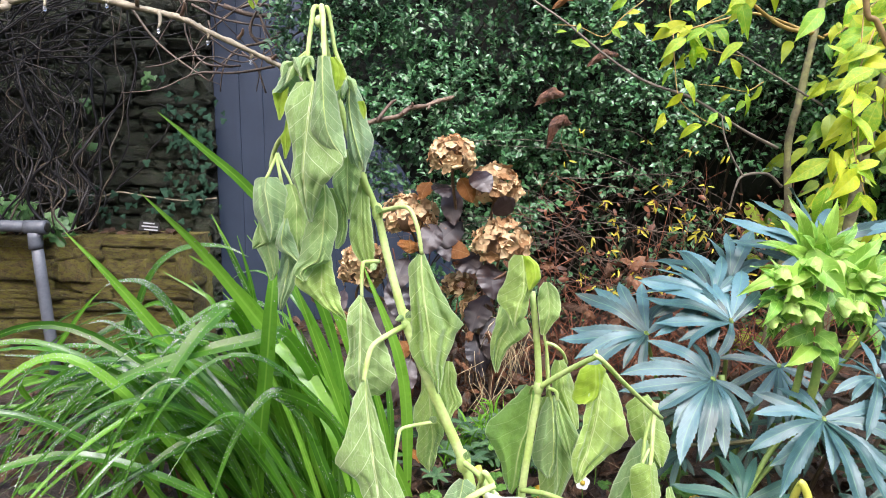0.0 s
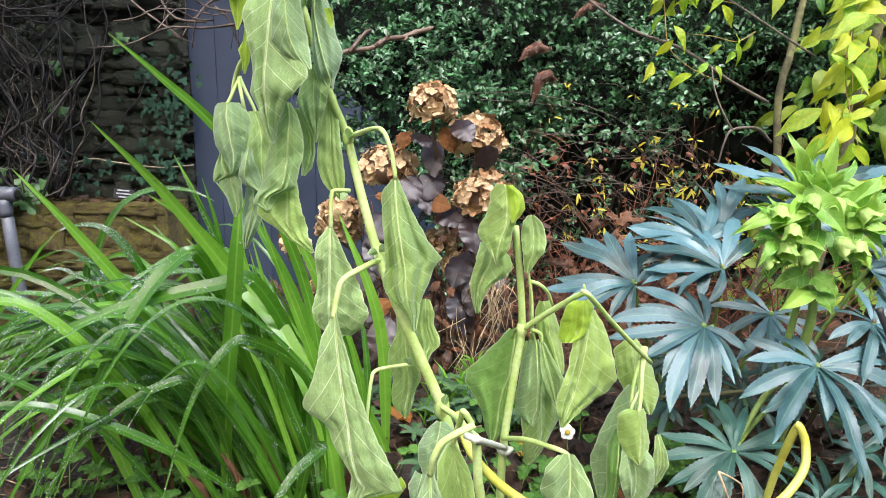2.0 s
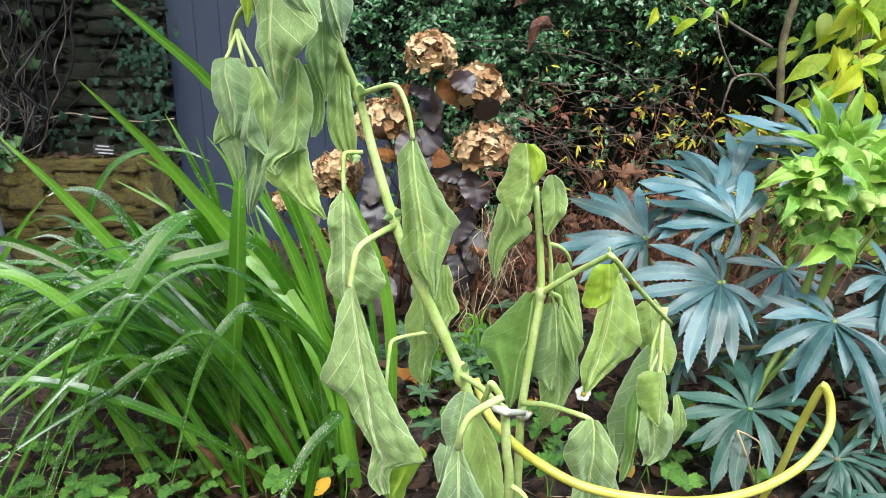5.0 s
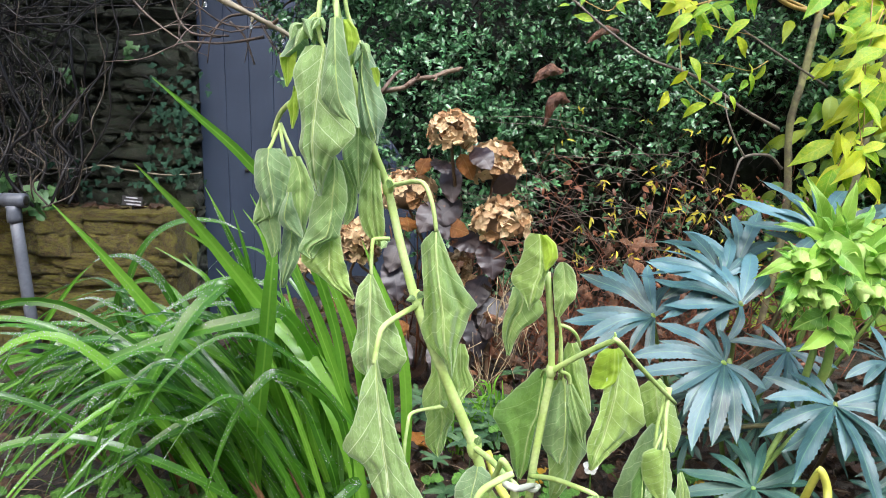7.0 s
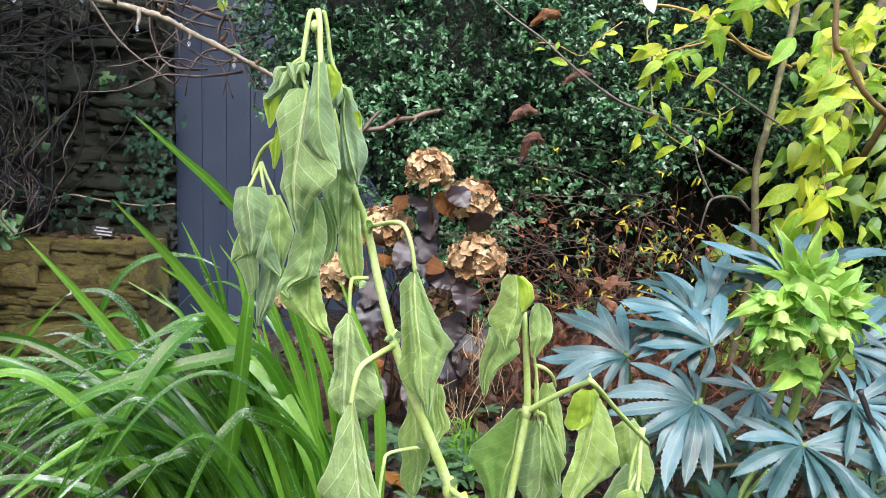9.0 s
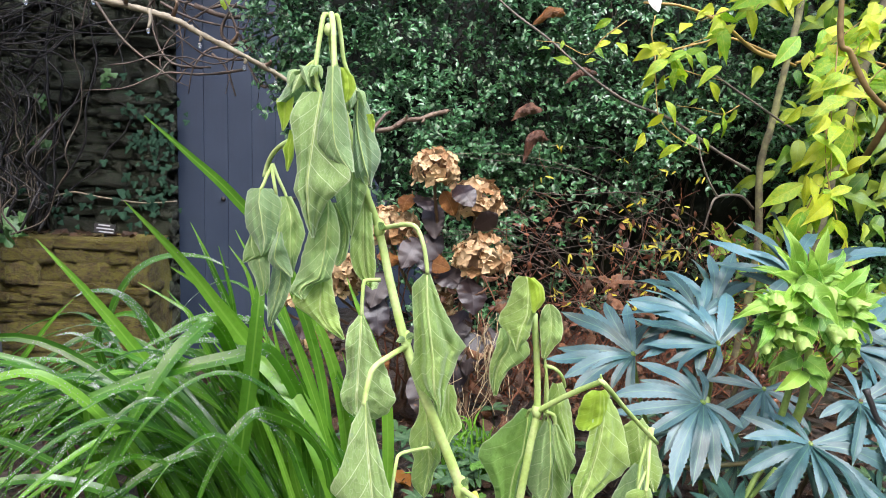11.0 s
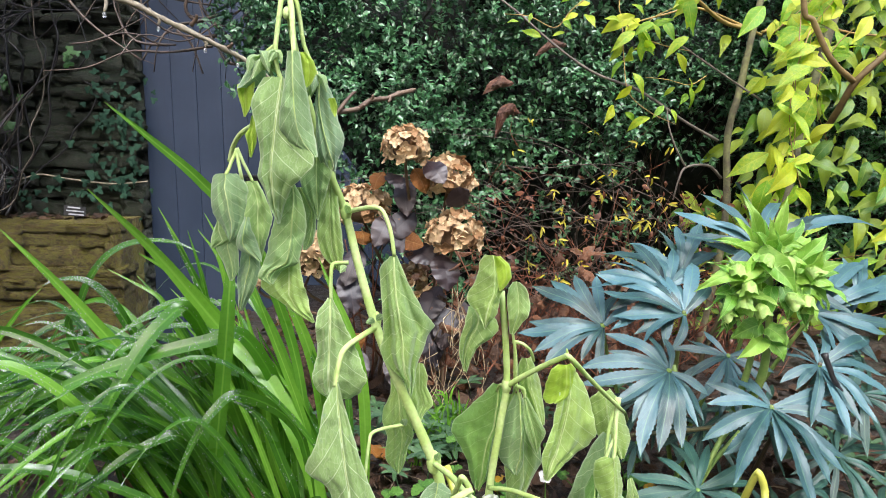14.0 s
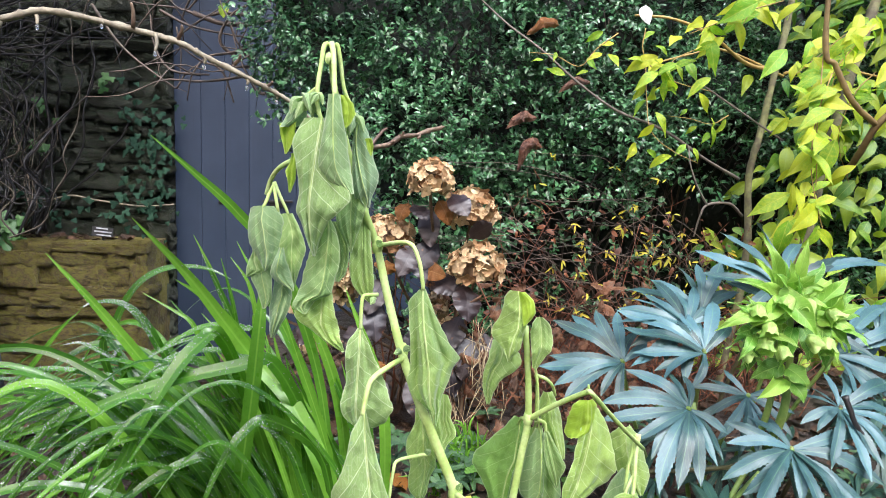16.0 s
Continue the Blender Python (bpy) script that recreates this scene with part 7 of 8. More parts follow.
for k in range(32):
    x = rnd.uniform(0.45, 1.0)
    z = rnd.uniform(0.25, 0.85)
    start = Vector((x, rnd.uniform(1.85, 2.1), z * 0.5))
    reach = rnd.uniform(0.25, 0.75)
    end = start + Vector((-reach, rnd.uniform(-0.1, 0.1), rnd.uniform(0.05, 0.36)))
    mid = start.lerp(end, 0.5) + Vector((0, -0.05, rnd.uniform(0.04, 0.14)))
    wiggle = lambda: Vector((rnd.gauss(0, 0.02), rnd.gauss(0, 0.02), rnd.gauss(0, 0.025)))
    line = [start, start.lerp(mid, 0.5) + wiggle(), mid, mid.lerp(end, 0.5) + wiggle(), end, end + Vector((-0.08, 0, rnd.uniform(-0.07, 0.03)))]
    grey.append(tube(line, rnd.uniform(0.0012, 0.0019), 0.0006, n=16, seg=4))
    if k % 4 == 0:
        for q in glide(line, 7)[2:]:
            if rnd.random() < 0.35 and q.x > 0.36:
                yellow_tuft(q, rnd.randint(2, 5))
for k in range(24):
    yellow_tuft(Vector((rnd.uniform(0.38, 0.8), rnd.uniform(1.78, 2.1), rnd.uniform(0.24, 0.68))), rnd.randint(2, 5))
for k in range(36):
    yellow_tuft(Vector((rnd.uniform(0.62, 0.95), rnd.uniform(1.75, 2.0), rnd.uniform(0.26, 0.5))), rnd.randint(1, 3))
for k in range(90):
    q = Vector((rnd.uniform(0.22, 1.0), rnd.uniform(1.75, 2.12), rnd.uniform(0.12, 0.62)))
    d = Vector((rnd.gauss(-0.3, 0.8), rnd.gauss(0, 0.3), rnd.gauss(0.1, 0.6))).normalized()
    run = [q]
    for i in range(3):
        d = (d + Vector((rnd.gauss(0, 0.45), rnd.gauss(0, 0.25), rnd.gauss(0, 0.45)))).normalized()
        run.append(run[-1] + d * rnd.uniform(0.02, 0.06))
    (twigs if k % 3 else grey).append(tube(run, rnd.uniform(0.0008, 0.0014), 0.0004, n=8, seg=4, seed=k))
thicket = thing("thicket", (0.6, 1.9, 0.0), "low thicket of thin rust-brown twigs with few small yellow leaves", "bush", kind="stuff")
part("rust_twigs", join(twigs), RUST, thicket)["kind"] = "stuff"
part("arching_twigs", join(grey), MAUVE_TWIG, thicket)["kind"] = "stuff"
ln = np.array(small[3])
part("yellow_leaves", leaf_cloud(np.array(small[0]), np.array(small[1]), np.array(small[2]), ln, ln * 0.27), YELLOW_LEAF, thicket)["kind"] = "stuff"

# ---------------------------------------------------------------- bare branches overhead
overhead = thing("bare_branch", (-0.533, 0.9, 0.812), "pale knotted bare branch hung with rain drops", "branch")
part("branch", tube([(-1.2, 0.85, 0.80), (-0.598, 0.88, 0.798), (-0.533, 0.9, 0.812), (-0.49, 0.92, 0.828), (-0.417, 0.94, 0.819), (-0.342, 0.95, 0.803), (-0.308, 0.955, 0.787), (-0.253, 0.97, 0.762), (-0.2, 0.99, 0.734), (-0.155, 1.01, 0.693)], 0.0046, 0.0028, n=110, seg=10, lumps=0.45, knots=11, seed=4), PALE_BARK, overhead)
part("branch_tip", tube([(-0.156, 1.01, 0.694), (-0.127, 1.04, 0.669), (-0.096, 1.07, 0.677), (-0.064, 1.09, 0.685), (-0.048, 1.1, 0.697), (-0.022, 1.1, 0.701), (-0.0, 1.11, 0.71), (0.018, 1.11, 0.714)], 0.004, 0.0032, n=36, seg=8, lumps=0.4, knots=6, seed=5), BROWN_BARK, overhead, "brown knobbly tip of the branch")
part("side_twig", tube([(-0.096, 1.06, 0.675), (-0.077, 1.08, 0.702), (-0.069, 1.09, 0.709)], 0.003, 0.0018, n=8, seg=7, lumps=0.3), BROWN_BARK, overhead)
for a, b, mat in (((-0.048, 1.1, 0.697), (-0.044, 1.095, 0.705), BROWN_BARK), ((-0.018, 1.1, 0.702), (-0.021, 1.095, 0.695), BROWN_BARK), ((0.013, 1.11, 0.713), (0.021, 1.11, 0.717), BROWN_BARK), ((-0.064, 1.09, 0.685), (-0.058, 1.085, 0.69), BROWN_BARK), ((-0.392, 0.94, 0.816), (-0.39, 0.93, 0.845), BROWN_BARK), ((-0.339, 0.95, 0.806), (-0.331, 0.94, 0.822), BROWN_BARK), ((-0.272, 0.97, 0.78), (-0.262, 0.96, 0.791), BROWN_BARK), ((-0.233, 0.98, 0.753), (-0.222, 0.97, 0.759), BROWN_BARK), ((-0.503, 0.92, 0.828), (-0.495, 0.91, 0.809), PALE_BARK), ((-0.308, 0.955, 0.787), (-0.308, 0.955, 0.777), PALE_BARK), ((-0.256, 0.97, 0.762), (-0.256, 0.97, 0.754), PALE_BARK), ((-0.22, 0.985, 0.744), (-0.219, 0.985, 0.738), PALE_BARK), ((-0.429, 0.935, 0.821), (-0.429, 0.935, 0.818), PALE_BARK), ((-0.364, 0.94, 0.81), (-0.362, 0.93, 0.786), PALE_BARK)):
    part("spur", tube([a, Vector(a).lerp(Vector(b), 0.6) + Vector((0.002, 0, 0)), b], 0.0028, 0.0016, n=6, seg=7, lumps=0.3), mat, overhead)
for spot in ((-0.495, 0.91, 0.808), (-0.362, 0.93, 0.785), (-0.308, 0.955, 0.774), (-0.256, 0.97, 0.751), (-0.219, 0.985, 0.735), (-0.429, 0.935, 0.817)):
    part("drop", moved(ball(0.0024, 6, 8, 1.5), Matrix.Translation(Vector(spot) - UP * 0.002)), DROP, overhead, "hanging rain drop")

tangle = thing("bare_shrub", (-1.2, 2.9, -0.2), "leafless tangle of purple-brown twigs over the gate", "shrub", kind="stuff")
rnd = random.Random(14)
geo = []
feet = ((-0.62, 2.75, 1.02), (-0.45, 2.7, 1.25), (-1.0, 2.9, 1.4))
for k in range(48):
    a = Vector(rnd.choice(feet)) + Vector((rnd.gauss(0, 0.12), rnd.gauss(0, 0.1), rnd.gauss(0.02, 0.10)))
    d = Vector((-1, rnd.gauss(0, 0.2), rnd.gauss(-0.12, 0.30)))
    size = rnd.uniform(0.2, 0.55)
    p = [a]
    for i in range(4):
        d = (d + Vector((rnd.gauss(0, 0.45), rnd.gauss(0, 0.3), rnd.gauss(-0.02, 0.5)))).normalized()
        p.append(p[-1] + d * size * 0.28)
    if min(q.z for q in p) < 0.78:
        continue
    geo.append(tube(p, rnd.uniform(0.003, 0.009), 0.0018, n=14, seg=5, lumps=0.4, seed=k))
for pts, r in (([(-1.26, 2.8, 1.234), (-1.178, 2.8, 1.111), (-1.094, 2.8, 1.029), (-0.949, 2.8, 0.926)], 0.006), ([(-1.16, 2.7, 0.968), (-1.077, 2.7, 0.982), (-0.972, 2.7, 1.028), (-0.867, 2.7, 1.084)], 0.003), ([(-0.876, 2.8, 1.22), (-0.746, 2.8, 1.183), (-0.571, 2.8, 1.202), (-0.528, 2.8, 1.246)], 0.010), ([(-0.945, 2.8, 0.926), (-0.9, 2.8, 0.993), (-0.812, 2.8, 1.051)], 0.004), ([(-0.941, 2.8, 1.164), (-0.925, 2.8, 1.057), (-0.933, 2.8, 0.959)], 0.004), ([(-0.812, 2.8, 1.04), (-0.758, 2.8, 0.988), (-0.721, 2.8, 0.88)], 0.006), ([(-1.005, 2.8, 1.225), (-0.876, 2.8, 1.167), (-0.659, 2.8, 1.133)], 0.006)):
    geo.append(tube(pts, r, r * 0.6, n=14, seg=6, lumps=0.25))
part("twigs", join(geo), MAUVE_TWIG, tangle)["kind"] = "stuff"
part("last_leaf", sheet([(-0.754, 2.8, 1.266), (-0.755, 2.78, 1.236), (-0.754, 2.78, 1.202)], TOWARD, oval(0.022), n=8, m=3, fold=(0.2, 0.2)), LIME, tangle, "single lime-green leaf")

# dark climber canes against the wall
climber = thing("climber", (-2.9, 4.2, 0.17), "dense mat of dark leafless climber stems against the wall", "climber", kind="stuff")
rnd = random.Random(15)
geo, pale = [], []
for k in range(64):
    x0 = rnd.uniform(-3.6, -2.25)
    p = [Vector((x0, rnd.uniform(4.0, 4.4), 0.16))]
    top = rnd.uniform(0.9, 2.1)
    while p[-1].z < top:
        q = p[-1] + Vector((rnd.gauss(0.02, 0.07), rnd.gauss(0, 0.05), rnd.uniform(0.08, 0.2)))
        p.append(Vector((q.x, min(4.44, max(3.85, q.y)), q.z)))
    (pale if k % 9 == 0 else geo).append(tube(p, rnd.uniform(0.004, 0.012), 0.003, n=4 * len(p), seg=5, lumps=0.3, seed=k))
for k in range(330):
    a = Vector((rnd.uniform(-3.6, -2.2), rnd.uniform(3.85, 4.4), rnd.uniform(0.3, 1.75)))
    d = Vector((rnd.gauss(0.2, 0.8), rnd.gauss(0, 0.2), rnd.gauss(0.3, 0.8)))
    p = [a]
    size = rnd.uniform(0.15, 0.55)
    for i in range(5):
        d = (d + Vector((rnd.gauss(0, 0.7), rnd.gauss(0, 0.2), rnd.gauss(0, 0.6)))).normalized()
        q = p[-1] + d * size * 0.22
        p.append(Vector((q.x, min(4.44, max(3.8, q.y)), max(0.18, q.z))))
    geo.append(tube(p, rnd.uniform(0.002, 0.006), 0.0015, n=15, seg=4, lumps=0.3, seed=k))
for k in range(60):
    z = rnd.uniform(1.25, 1.8)
    x = rnd.uniform(-3.5, -2.5)
    p = [Vector((x, rnd.uniform(3.7, 4.3), z - 0.2))]
    for i in range(4):
        p.append(p[-1] + Vector((rnd.uniform(0.15, 0.4), rnd.gauss(0, 0.06), rnd.gauss(0.08, 0.09))))
    geo.append(tube(p, rnd.uniform(0.003, 0.009), 0.002, n=20, seg=5, lumps=0.2, seed=k))
# Unseen canes added overhead to keep sky light off the wall's corner.
for k in range(90):
    x = rnd.uniform(-4.3, -1.4)
    z = rnd.uniform(1.75, 2.6)
    y = rnd.uniform(3.1, 4.4)
    geo.append(tube([(x, y, z), (x + rnd.gauss(0.3, 0.2), y + rnd.gauss(0, 0.15), z + rnd.gauss(0, 0.1)), (x + rnd.gauss(0.7, 0.3), y + rnd.gauss(0, 0.2), max(1.75, z + rnd.gauss(0, 0.2)))], rnd.uniform(0.008, 0.03), 0.006, n=6, seg=5, seed=k))
part("canes", join(geo), DARK_TWIG, climber)["kind"] = "stuff"
for k in range(12):
    x = rnd.uniform(-2.75, -2.3)
    p = [Vector((x, 4.2, 0.2))]
    for i in range(5):
        p.append(p[-1] + Vector((rnd.gauss(0.02, 0.06), rnd.gauss(0, 0.03), rnd.uniform(0.08, 0.2))))
    pale.append(tube(p, 0.005, 0.002, n=16, seg=5, lumps=0.3, seed=k))
part("pale_canes", join(pale), WALL_CANE, climber)["kind"] = "stuff"

# wire along the wall and ivy
wire = part("wall_cable", tube([(-2.513, 4.42, 0.374), (-2.288, 4.42, 0.359), (-2.138, 4.42, 0.392), (-1.992, 4.42, 0.368), (-1.712, 4.42, 0.336), (-1.499, 4.42, 0.353)], 0.007, 0.005, n=30, seg=7, lumps=0.2), PALE_BARK)
tagged(wire, "pale dead stem stretched along the stone wall", "stem")


def ivy_patch(name, label, spots, mat, size):
    geos = []
    rr = random.Random(len(spots))
    for c, count, sx, sz in spots:
        for i in range(count):
            p = Vector(c) + Vector((rr.gauss(0, sx), rr.uniform(-0.05, 0.03), rr.gauss(0, sz)))
            s = size * rr.uniform(0.6, 1.2)
            outline = [(0, 0), (-0.45, -0.1), (-0.55, 0.25), (-0.25, 0.42), (-0.28, 0.72), (0, 1.0), (0.28, 0.72), (0.25, 0.42), (0.55, 0.25), (0.45, -0.1)]
            m = basis(p, (rr.gauss(0, 0.5), -0.25, -1), (rr.gauss(0, 0.4), -1, 0.3 + rr.gauss(0, 0.3)), s)
            verts = [m @ Vector((0, 0.3, 0.05))] + [m @ Vector((x, y, -0.04 * abs(x))) for x, y in outline]
            faces = [(0, 1 + j, 1 + (j + 1) % 10) for j in range(10)]
            uvs = [(0.5, 0.3)] + [(0.5 + x * 0.9, max(0, y)) for x, y in outline]
            geos.append((verts, faces, uvs))
    return tagged(part(name, join(geos), mat, smooth=False), label, "ivy", kind="stuff")


ivy_patch("ivy", "dark green ivy creeping over the stone wall", [((-1.671, 4.42, 0.607), 60, 0.10, 0.22), ((-1.7, 4.42, 0.924), 26, 0.12, 0.12), ((-1.659, 4.42, 0.32), 22, 0.08, 0.08), ((-1.948, 4.4, 0.384), 14, 0.12, 0.06), ((-2.363, 4.4, 0.39), 12, 0.10, 0.05), ((-1.568, 4.42, 0.467), 22, 0.05, 0.2), ((-2.221, 4.38, 0.234), 10, 0.1, 0.04)], IVY, 0.045)
ivy_patch("young_ivy", "fresh light green ivy sprigs on the wall", [((-1.893, 4.4, 1.129), 7, 0.035, 0.025), ((-2.257, 4.38, 0.934), 6, 0.03, 0.03), ((-2.279, 4.38, 0.709), 8, 0.05, 0.025)], BRIGHT_IVY, 0.05)
ivy_patch("ledge_plant", "green leafy plant growing on the ledge of the low wall", [((-2.652, 4.15, 0.325), 26, 0.12, 0.05), ((-2.419, 4.15, 0.166), 20, 0.06, 0.05), ((-2.4, 4.15, 0.179), 16, 0.06, 0.05)], BRIGHT_IVY, 0.085)

# ---------------------------------------------------------------- leaf litter and low growth


def litter_leaf(rr, x, y, s, flat=0.5):
    z = ground_height(x, y) + rr.uniform(0.004, 0.028)
    a = rr.uniform(0, 6.283)
    d = Vector((math.cos(a), math.sin(a), rr.gauss(0, 0.2)))
    nn = Vector((rr.gauss(0, flat), rr.gauss(-0.1, flat), 1))
    c = Vector((x, y, z))
    lift = rr.uniform(-0.1, 0.35) * s
    pts = [c - d * s * 0.5 + UP * max(0, lift), c, c + d * s * 0.5 + UP * max(0, lift * rr.uniform(0, 1.4))]
    w = s * rr.uniform(0.2, 0.34)
    return sheet(pts, nn, oval(w, 0.7), n=7, m=2, fold=(rr.uniform(-0.5, 0.5), rr.uniform(-0.5, 0.5)), curl=(rr.uniform(-1, 1), rr.uniform(-1, 1)), wave=0.15, phase=rr.uniform(0, 6))


rnd = random.Random(91)
geos = []
for k in range(2600):
    x, y = rnd.uniform(-1.1, 1.5), rnd.uniform(0.75, 2.35)
    geos.append(litter_leaf(rnd, x, y, rnd.uniform(0.018, 0.062)))
for k in range(1500):
    x, y = rnd.uniform(-0.6, 0.95), rnd.uniform(0.62, 1.3)
    geos.append(litter_leaf(rnd, x, y, rnd.uniform(0.012, 0.042), 0.6))
tagged(part("leaf_litter", join(geos), LITTER), "wet brown fallen leaves covering the soil", "fallen leaves", kind="stuff")
for k, (spot, s) in enumerate((((-0.164, 0.959, 0.02), 0.05), ((0.2, 1.159, 0.02), 0.055), ((-0.156, 0.936, 0.02), 0.045), ((0.433, 1.082, 0.02), 0.04), ((0.265, 0.93, 0.02), 0.04), ((-0.663, 1.523, 0.02), 0.05), ((0.178, 1.177, 0.02), 0.05))):
    leaf = part("fallen_leaf", litter_leaf(random.Random(200 + k), spot[0], spot[1], s, 0.25), GOLD_LITTER)
    leaf.location.z += 0.012
    tagged(leaf, "golden yellow fallen leaf on the dark litter", "leaf", "golden fallen leaves")
for k, (spot, s) in enumerate((((-0.04, 1.26, 0.154), 0.075), ((0.29, 1.0, -0.028), 0.06), ((-0.343, 0.95, 0.007), 0.08))):
    leaf = part("fallen_leaf", litter_leaf(random.Random(300 + k), spot[0], spot[1], s, 0.6), AMBER_LEAF)
    leaf.location.z += 0.012
    tagged(leaf, "curled orange-brown fallen leaf on the litter", "leaf", "brown fallen leaves")


hung = []
for k in range(520):
    c = Vector((rnd.uniform(0.25, 1.05), rnd.uniform(1.72, 2.3), 0.03 + 0.50 * rnd.random() ** 1.4))
    d = Vector((rnd.gauss(0, 0.9), rnd.gauss(0, 0.5), -0.6 + rnd.gauss(0, 0.4))).normalized()
    s = rnd.uniform(0.010, 0.032)
    hung.append(sheet([c, c + d * s * 0.5 + Vector((0, -0.004, 0)), c + d * s], (rnd.gauss(0, 0.6), -1, 0.3), oval(s * rnd.uniform(0.12, 0.24), 0.7), n=5, m=2, fold=(rnd.uniform(-0.3, 0.4), rnd.uniform(-0.3, 0.4)), curl=(rnd.uniform(-0.6, 0.6), rnd.uniform(-0.6, 0.6)), wave=0.2, phase=k))
part("withered_leaves", join(hung), RUSTY_LEAF, thicket, "withered brown leaves caught in the twigs")["kind"] = "stuff"


# limp brown leaves and straw caught low among the stems
rnd = random.Random(57)
caught = []
for k in range(260):
    c = Vector((rnd.uniform(0.02, 0.62), rnd.uniform(1.45, 1.8), 0.03 + 0.36 * rnd.random() ** 1.5))
    d = Vector((rnd.gauss(0, 1.0), rnd.gauss(-0.2, 0.5), rnd.gauss(-0.6, 0.6))).normalized()
    s = rnd.uniform(0.02, 0.055)
    caught.append(sheet([c, c + d * s * 0.5 + Vector((0, -0.008, 0)), c + d * s], (rnd.gauss(0, 0.7), -1, 0.5), oval(s * rnd.uniform(0.2, 0.34), 0.7), n=9, m=3, fold=(rnd.uniform(-0.5, 1.1), rnd.uniform(-0.3, 1.1)), curl=(rnd.uniform(-1.6, 1.6), rnd.uniform(-1.6, 1.6)), wave=0.4, waves=2.5, phase=k))
part("limp_leaves", join(caught), LIMP_LEAF, thicket, "limp brown dead leaves low among the stems")["kind"] = "stuff"


def low_plant(name, label, spots, mat, size, narrow, seed, per=3):
    rr = random.Random(seed)
    out = []
    for c, count, spread in spots:
        for i in range(count):
            x, y = c[0] + rr.gauss(0, spread), c[1] + rr.gauss(0, spread)
            h = rr.uniform(0.02, 0.08)
            root = Vector((x, y, ground_height(x, y)))
            top = root + Vector((rr.gauss(0, 0.025), rr.gauss(-0.01, 0.025), h))
            out.append((*tube([root, root.lerp(top, 0.6), top], 0.0012, 0.0009, n=4, seg=4), [(0.5, 0.1)] * 16))
            for j in range(per):
                a = j * 6.283 / per + rr.uniform(-0.3, 0.3)
                d = Vector((math.cos(a), math.sin(a), rr.uniform(-0.1, 0.35)))
                s = size * rr.uniform(0.7, 1.2)
                pts = [top, top + d * s * 0.5 + UP * s * 0.08, top + d * s]
                out.append(sheet(pts, UP + Vector((0, -0.4, 0)), oval(s * narrow, 0.55), n=8, m=2, fold=(-0.15, -0.15), teeth=0.1, tooth_count=4))
    return tagged(part(name, join(out), mat), label, "ground cover", kind="stuff")


LEAFLETS = []
for k in range(4):
    geo = sheet([(0, 0, 0), (0, 0.5, 0.08), (0, 1, -0.06 * k)], UP, oval(0.38, 0.5), n=20, m=3, fold=(-0.25, -0.25), teeth=0.13, tooth_count=7, wave=0.12, phase=k)
    LEAFLETS.append(mesh_data("leaflet", geo[0], geo[1], STRAWBERRY, geo[2]))


def strawberry(c, count, spread, seed):
    """A low plant of three-part leaves on thin stalks."""
    rr = random.Random(seed)
    plant = thing("strawberry_plant", (c[0], c[1], ground_height(c[0], c[1])), "low bright green strawberry plant with three-part leaves among the litter", "plant", "strawberry plants in the bed")
    for i in range(count):
        x, y = c[0] + rr.gauss(0, spread), c[1] + rr.gauss(0, spread)
        root = Vector((x, y, ground_height(x, y)))
        top = root + Vector((rr.gauss(0, 0.025), rr.gauss(-0.01, 0.025), rr.uniform(0.02, 0.08)))
        leaf = part("leaf_stalk", tube([root, root.lerp(top, 0.6) + Vector((0.003, 0, 0)), top], 0.0012, 0.0009, n=5, seg=5), HERB, plant)
        for j in range(3):
            a = j * 2.094 + rr.uniform(-0.3, 0.3)
            d = Vector((math.cos(a), math.sin(a), rr.uniform(-0.1, 0.35)))
            piece("leaflet", rr.choice(LEAFLETS), basis(top, d, UP + Vector((rr.gauss(0, 0.25), -0.4, 0)), rr.uniform(0.013, 0.028)), leaf)


for k, (c, count, spread) in enumerate([((-0.465, 1.052, 0.0), 14, 0.07), ((-0.264, 1.041, 0.0), 14, 0.07), ((0.144, 1.066, 0.0), 10, 0.04), ((0.356, 0.983, 0.0), 9, 0.04), ((-0.113, 0.998, 0.0), 6, 0.05), ((-0.535, 1.015, 0.0), 8, 0.06), ((0.156, 0.987, 0.0), 6, 0.04), ((0.391, 1.049, 0.0), 6, 0.04), ((0.42, 0.963, 0.0), 8, 0.05), ((-0.669, 1.144, 0.0), 8, 0.08), ((-0.38, 0.93, 0.0), 14, 0.08), ((-0.18, 0.90, 0.0), 12, 0.06), ((0.24, 0.90, 0.0), 8, 0.05), ((-0.56, 0.90, 0.0), 12, 0.08), ((0.33, 1.12, 0.0), 8, 0.06), ((0.02, 1.12, 0.0), 8, 0.06), ((0.60, 0.86, 0.0), 10, 0.07), ((-0.30, 0.97, 0.0), 12, 0.07), ((-0.46, 0.97, 0.0), 12, 0.07)]):
    strawberry(c, count, spread, 500 + k)
low_plant("dark_seedlings", "low dark green narrow-leaved seedlings among the litter", [((0.12, 1.35, 0), 22, 0.07), ((0.02, 1.25, 0), 8, 0.08), ((0.22, 1.3, 0), 8, 0.08), ((0.05, 1.05, 0), 5, 0.08), ((0.75, 1.3, 0), 20, 0.15), ((-0.05, 1.5, 0), 10, 0.1)], HERB_DARK, 0.036, 0.13, 9, 7)


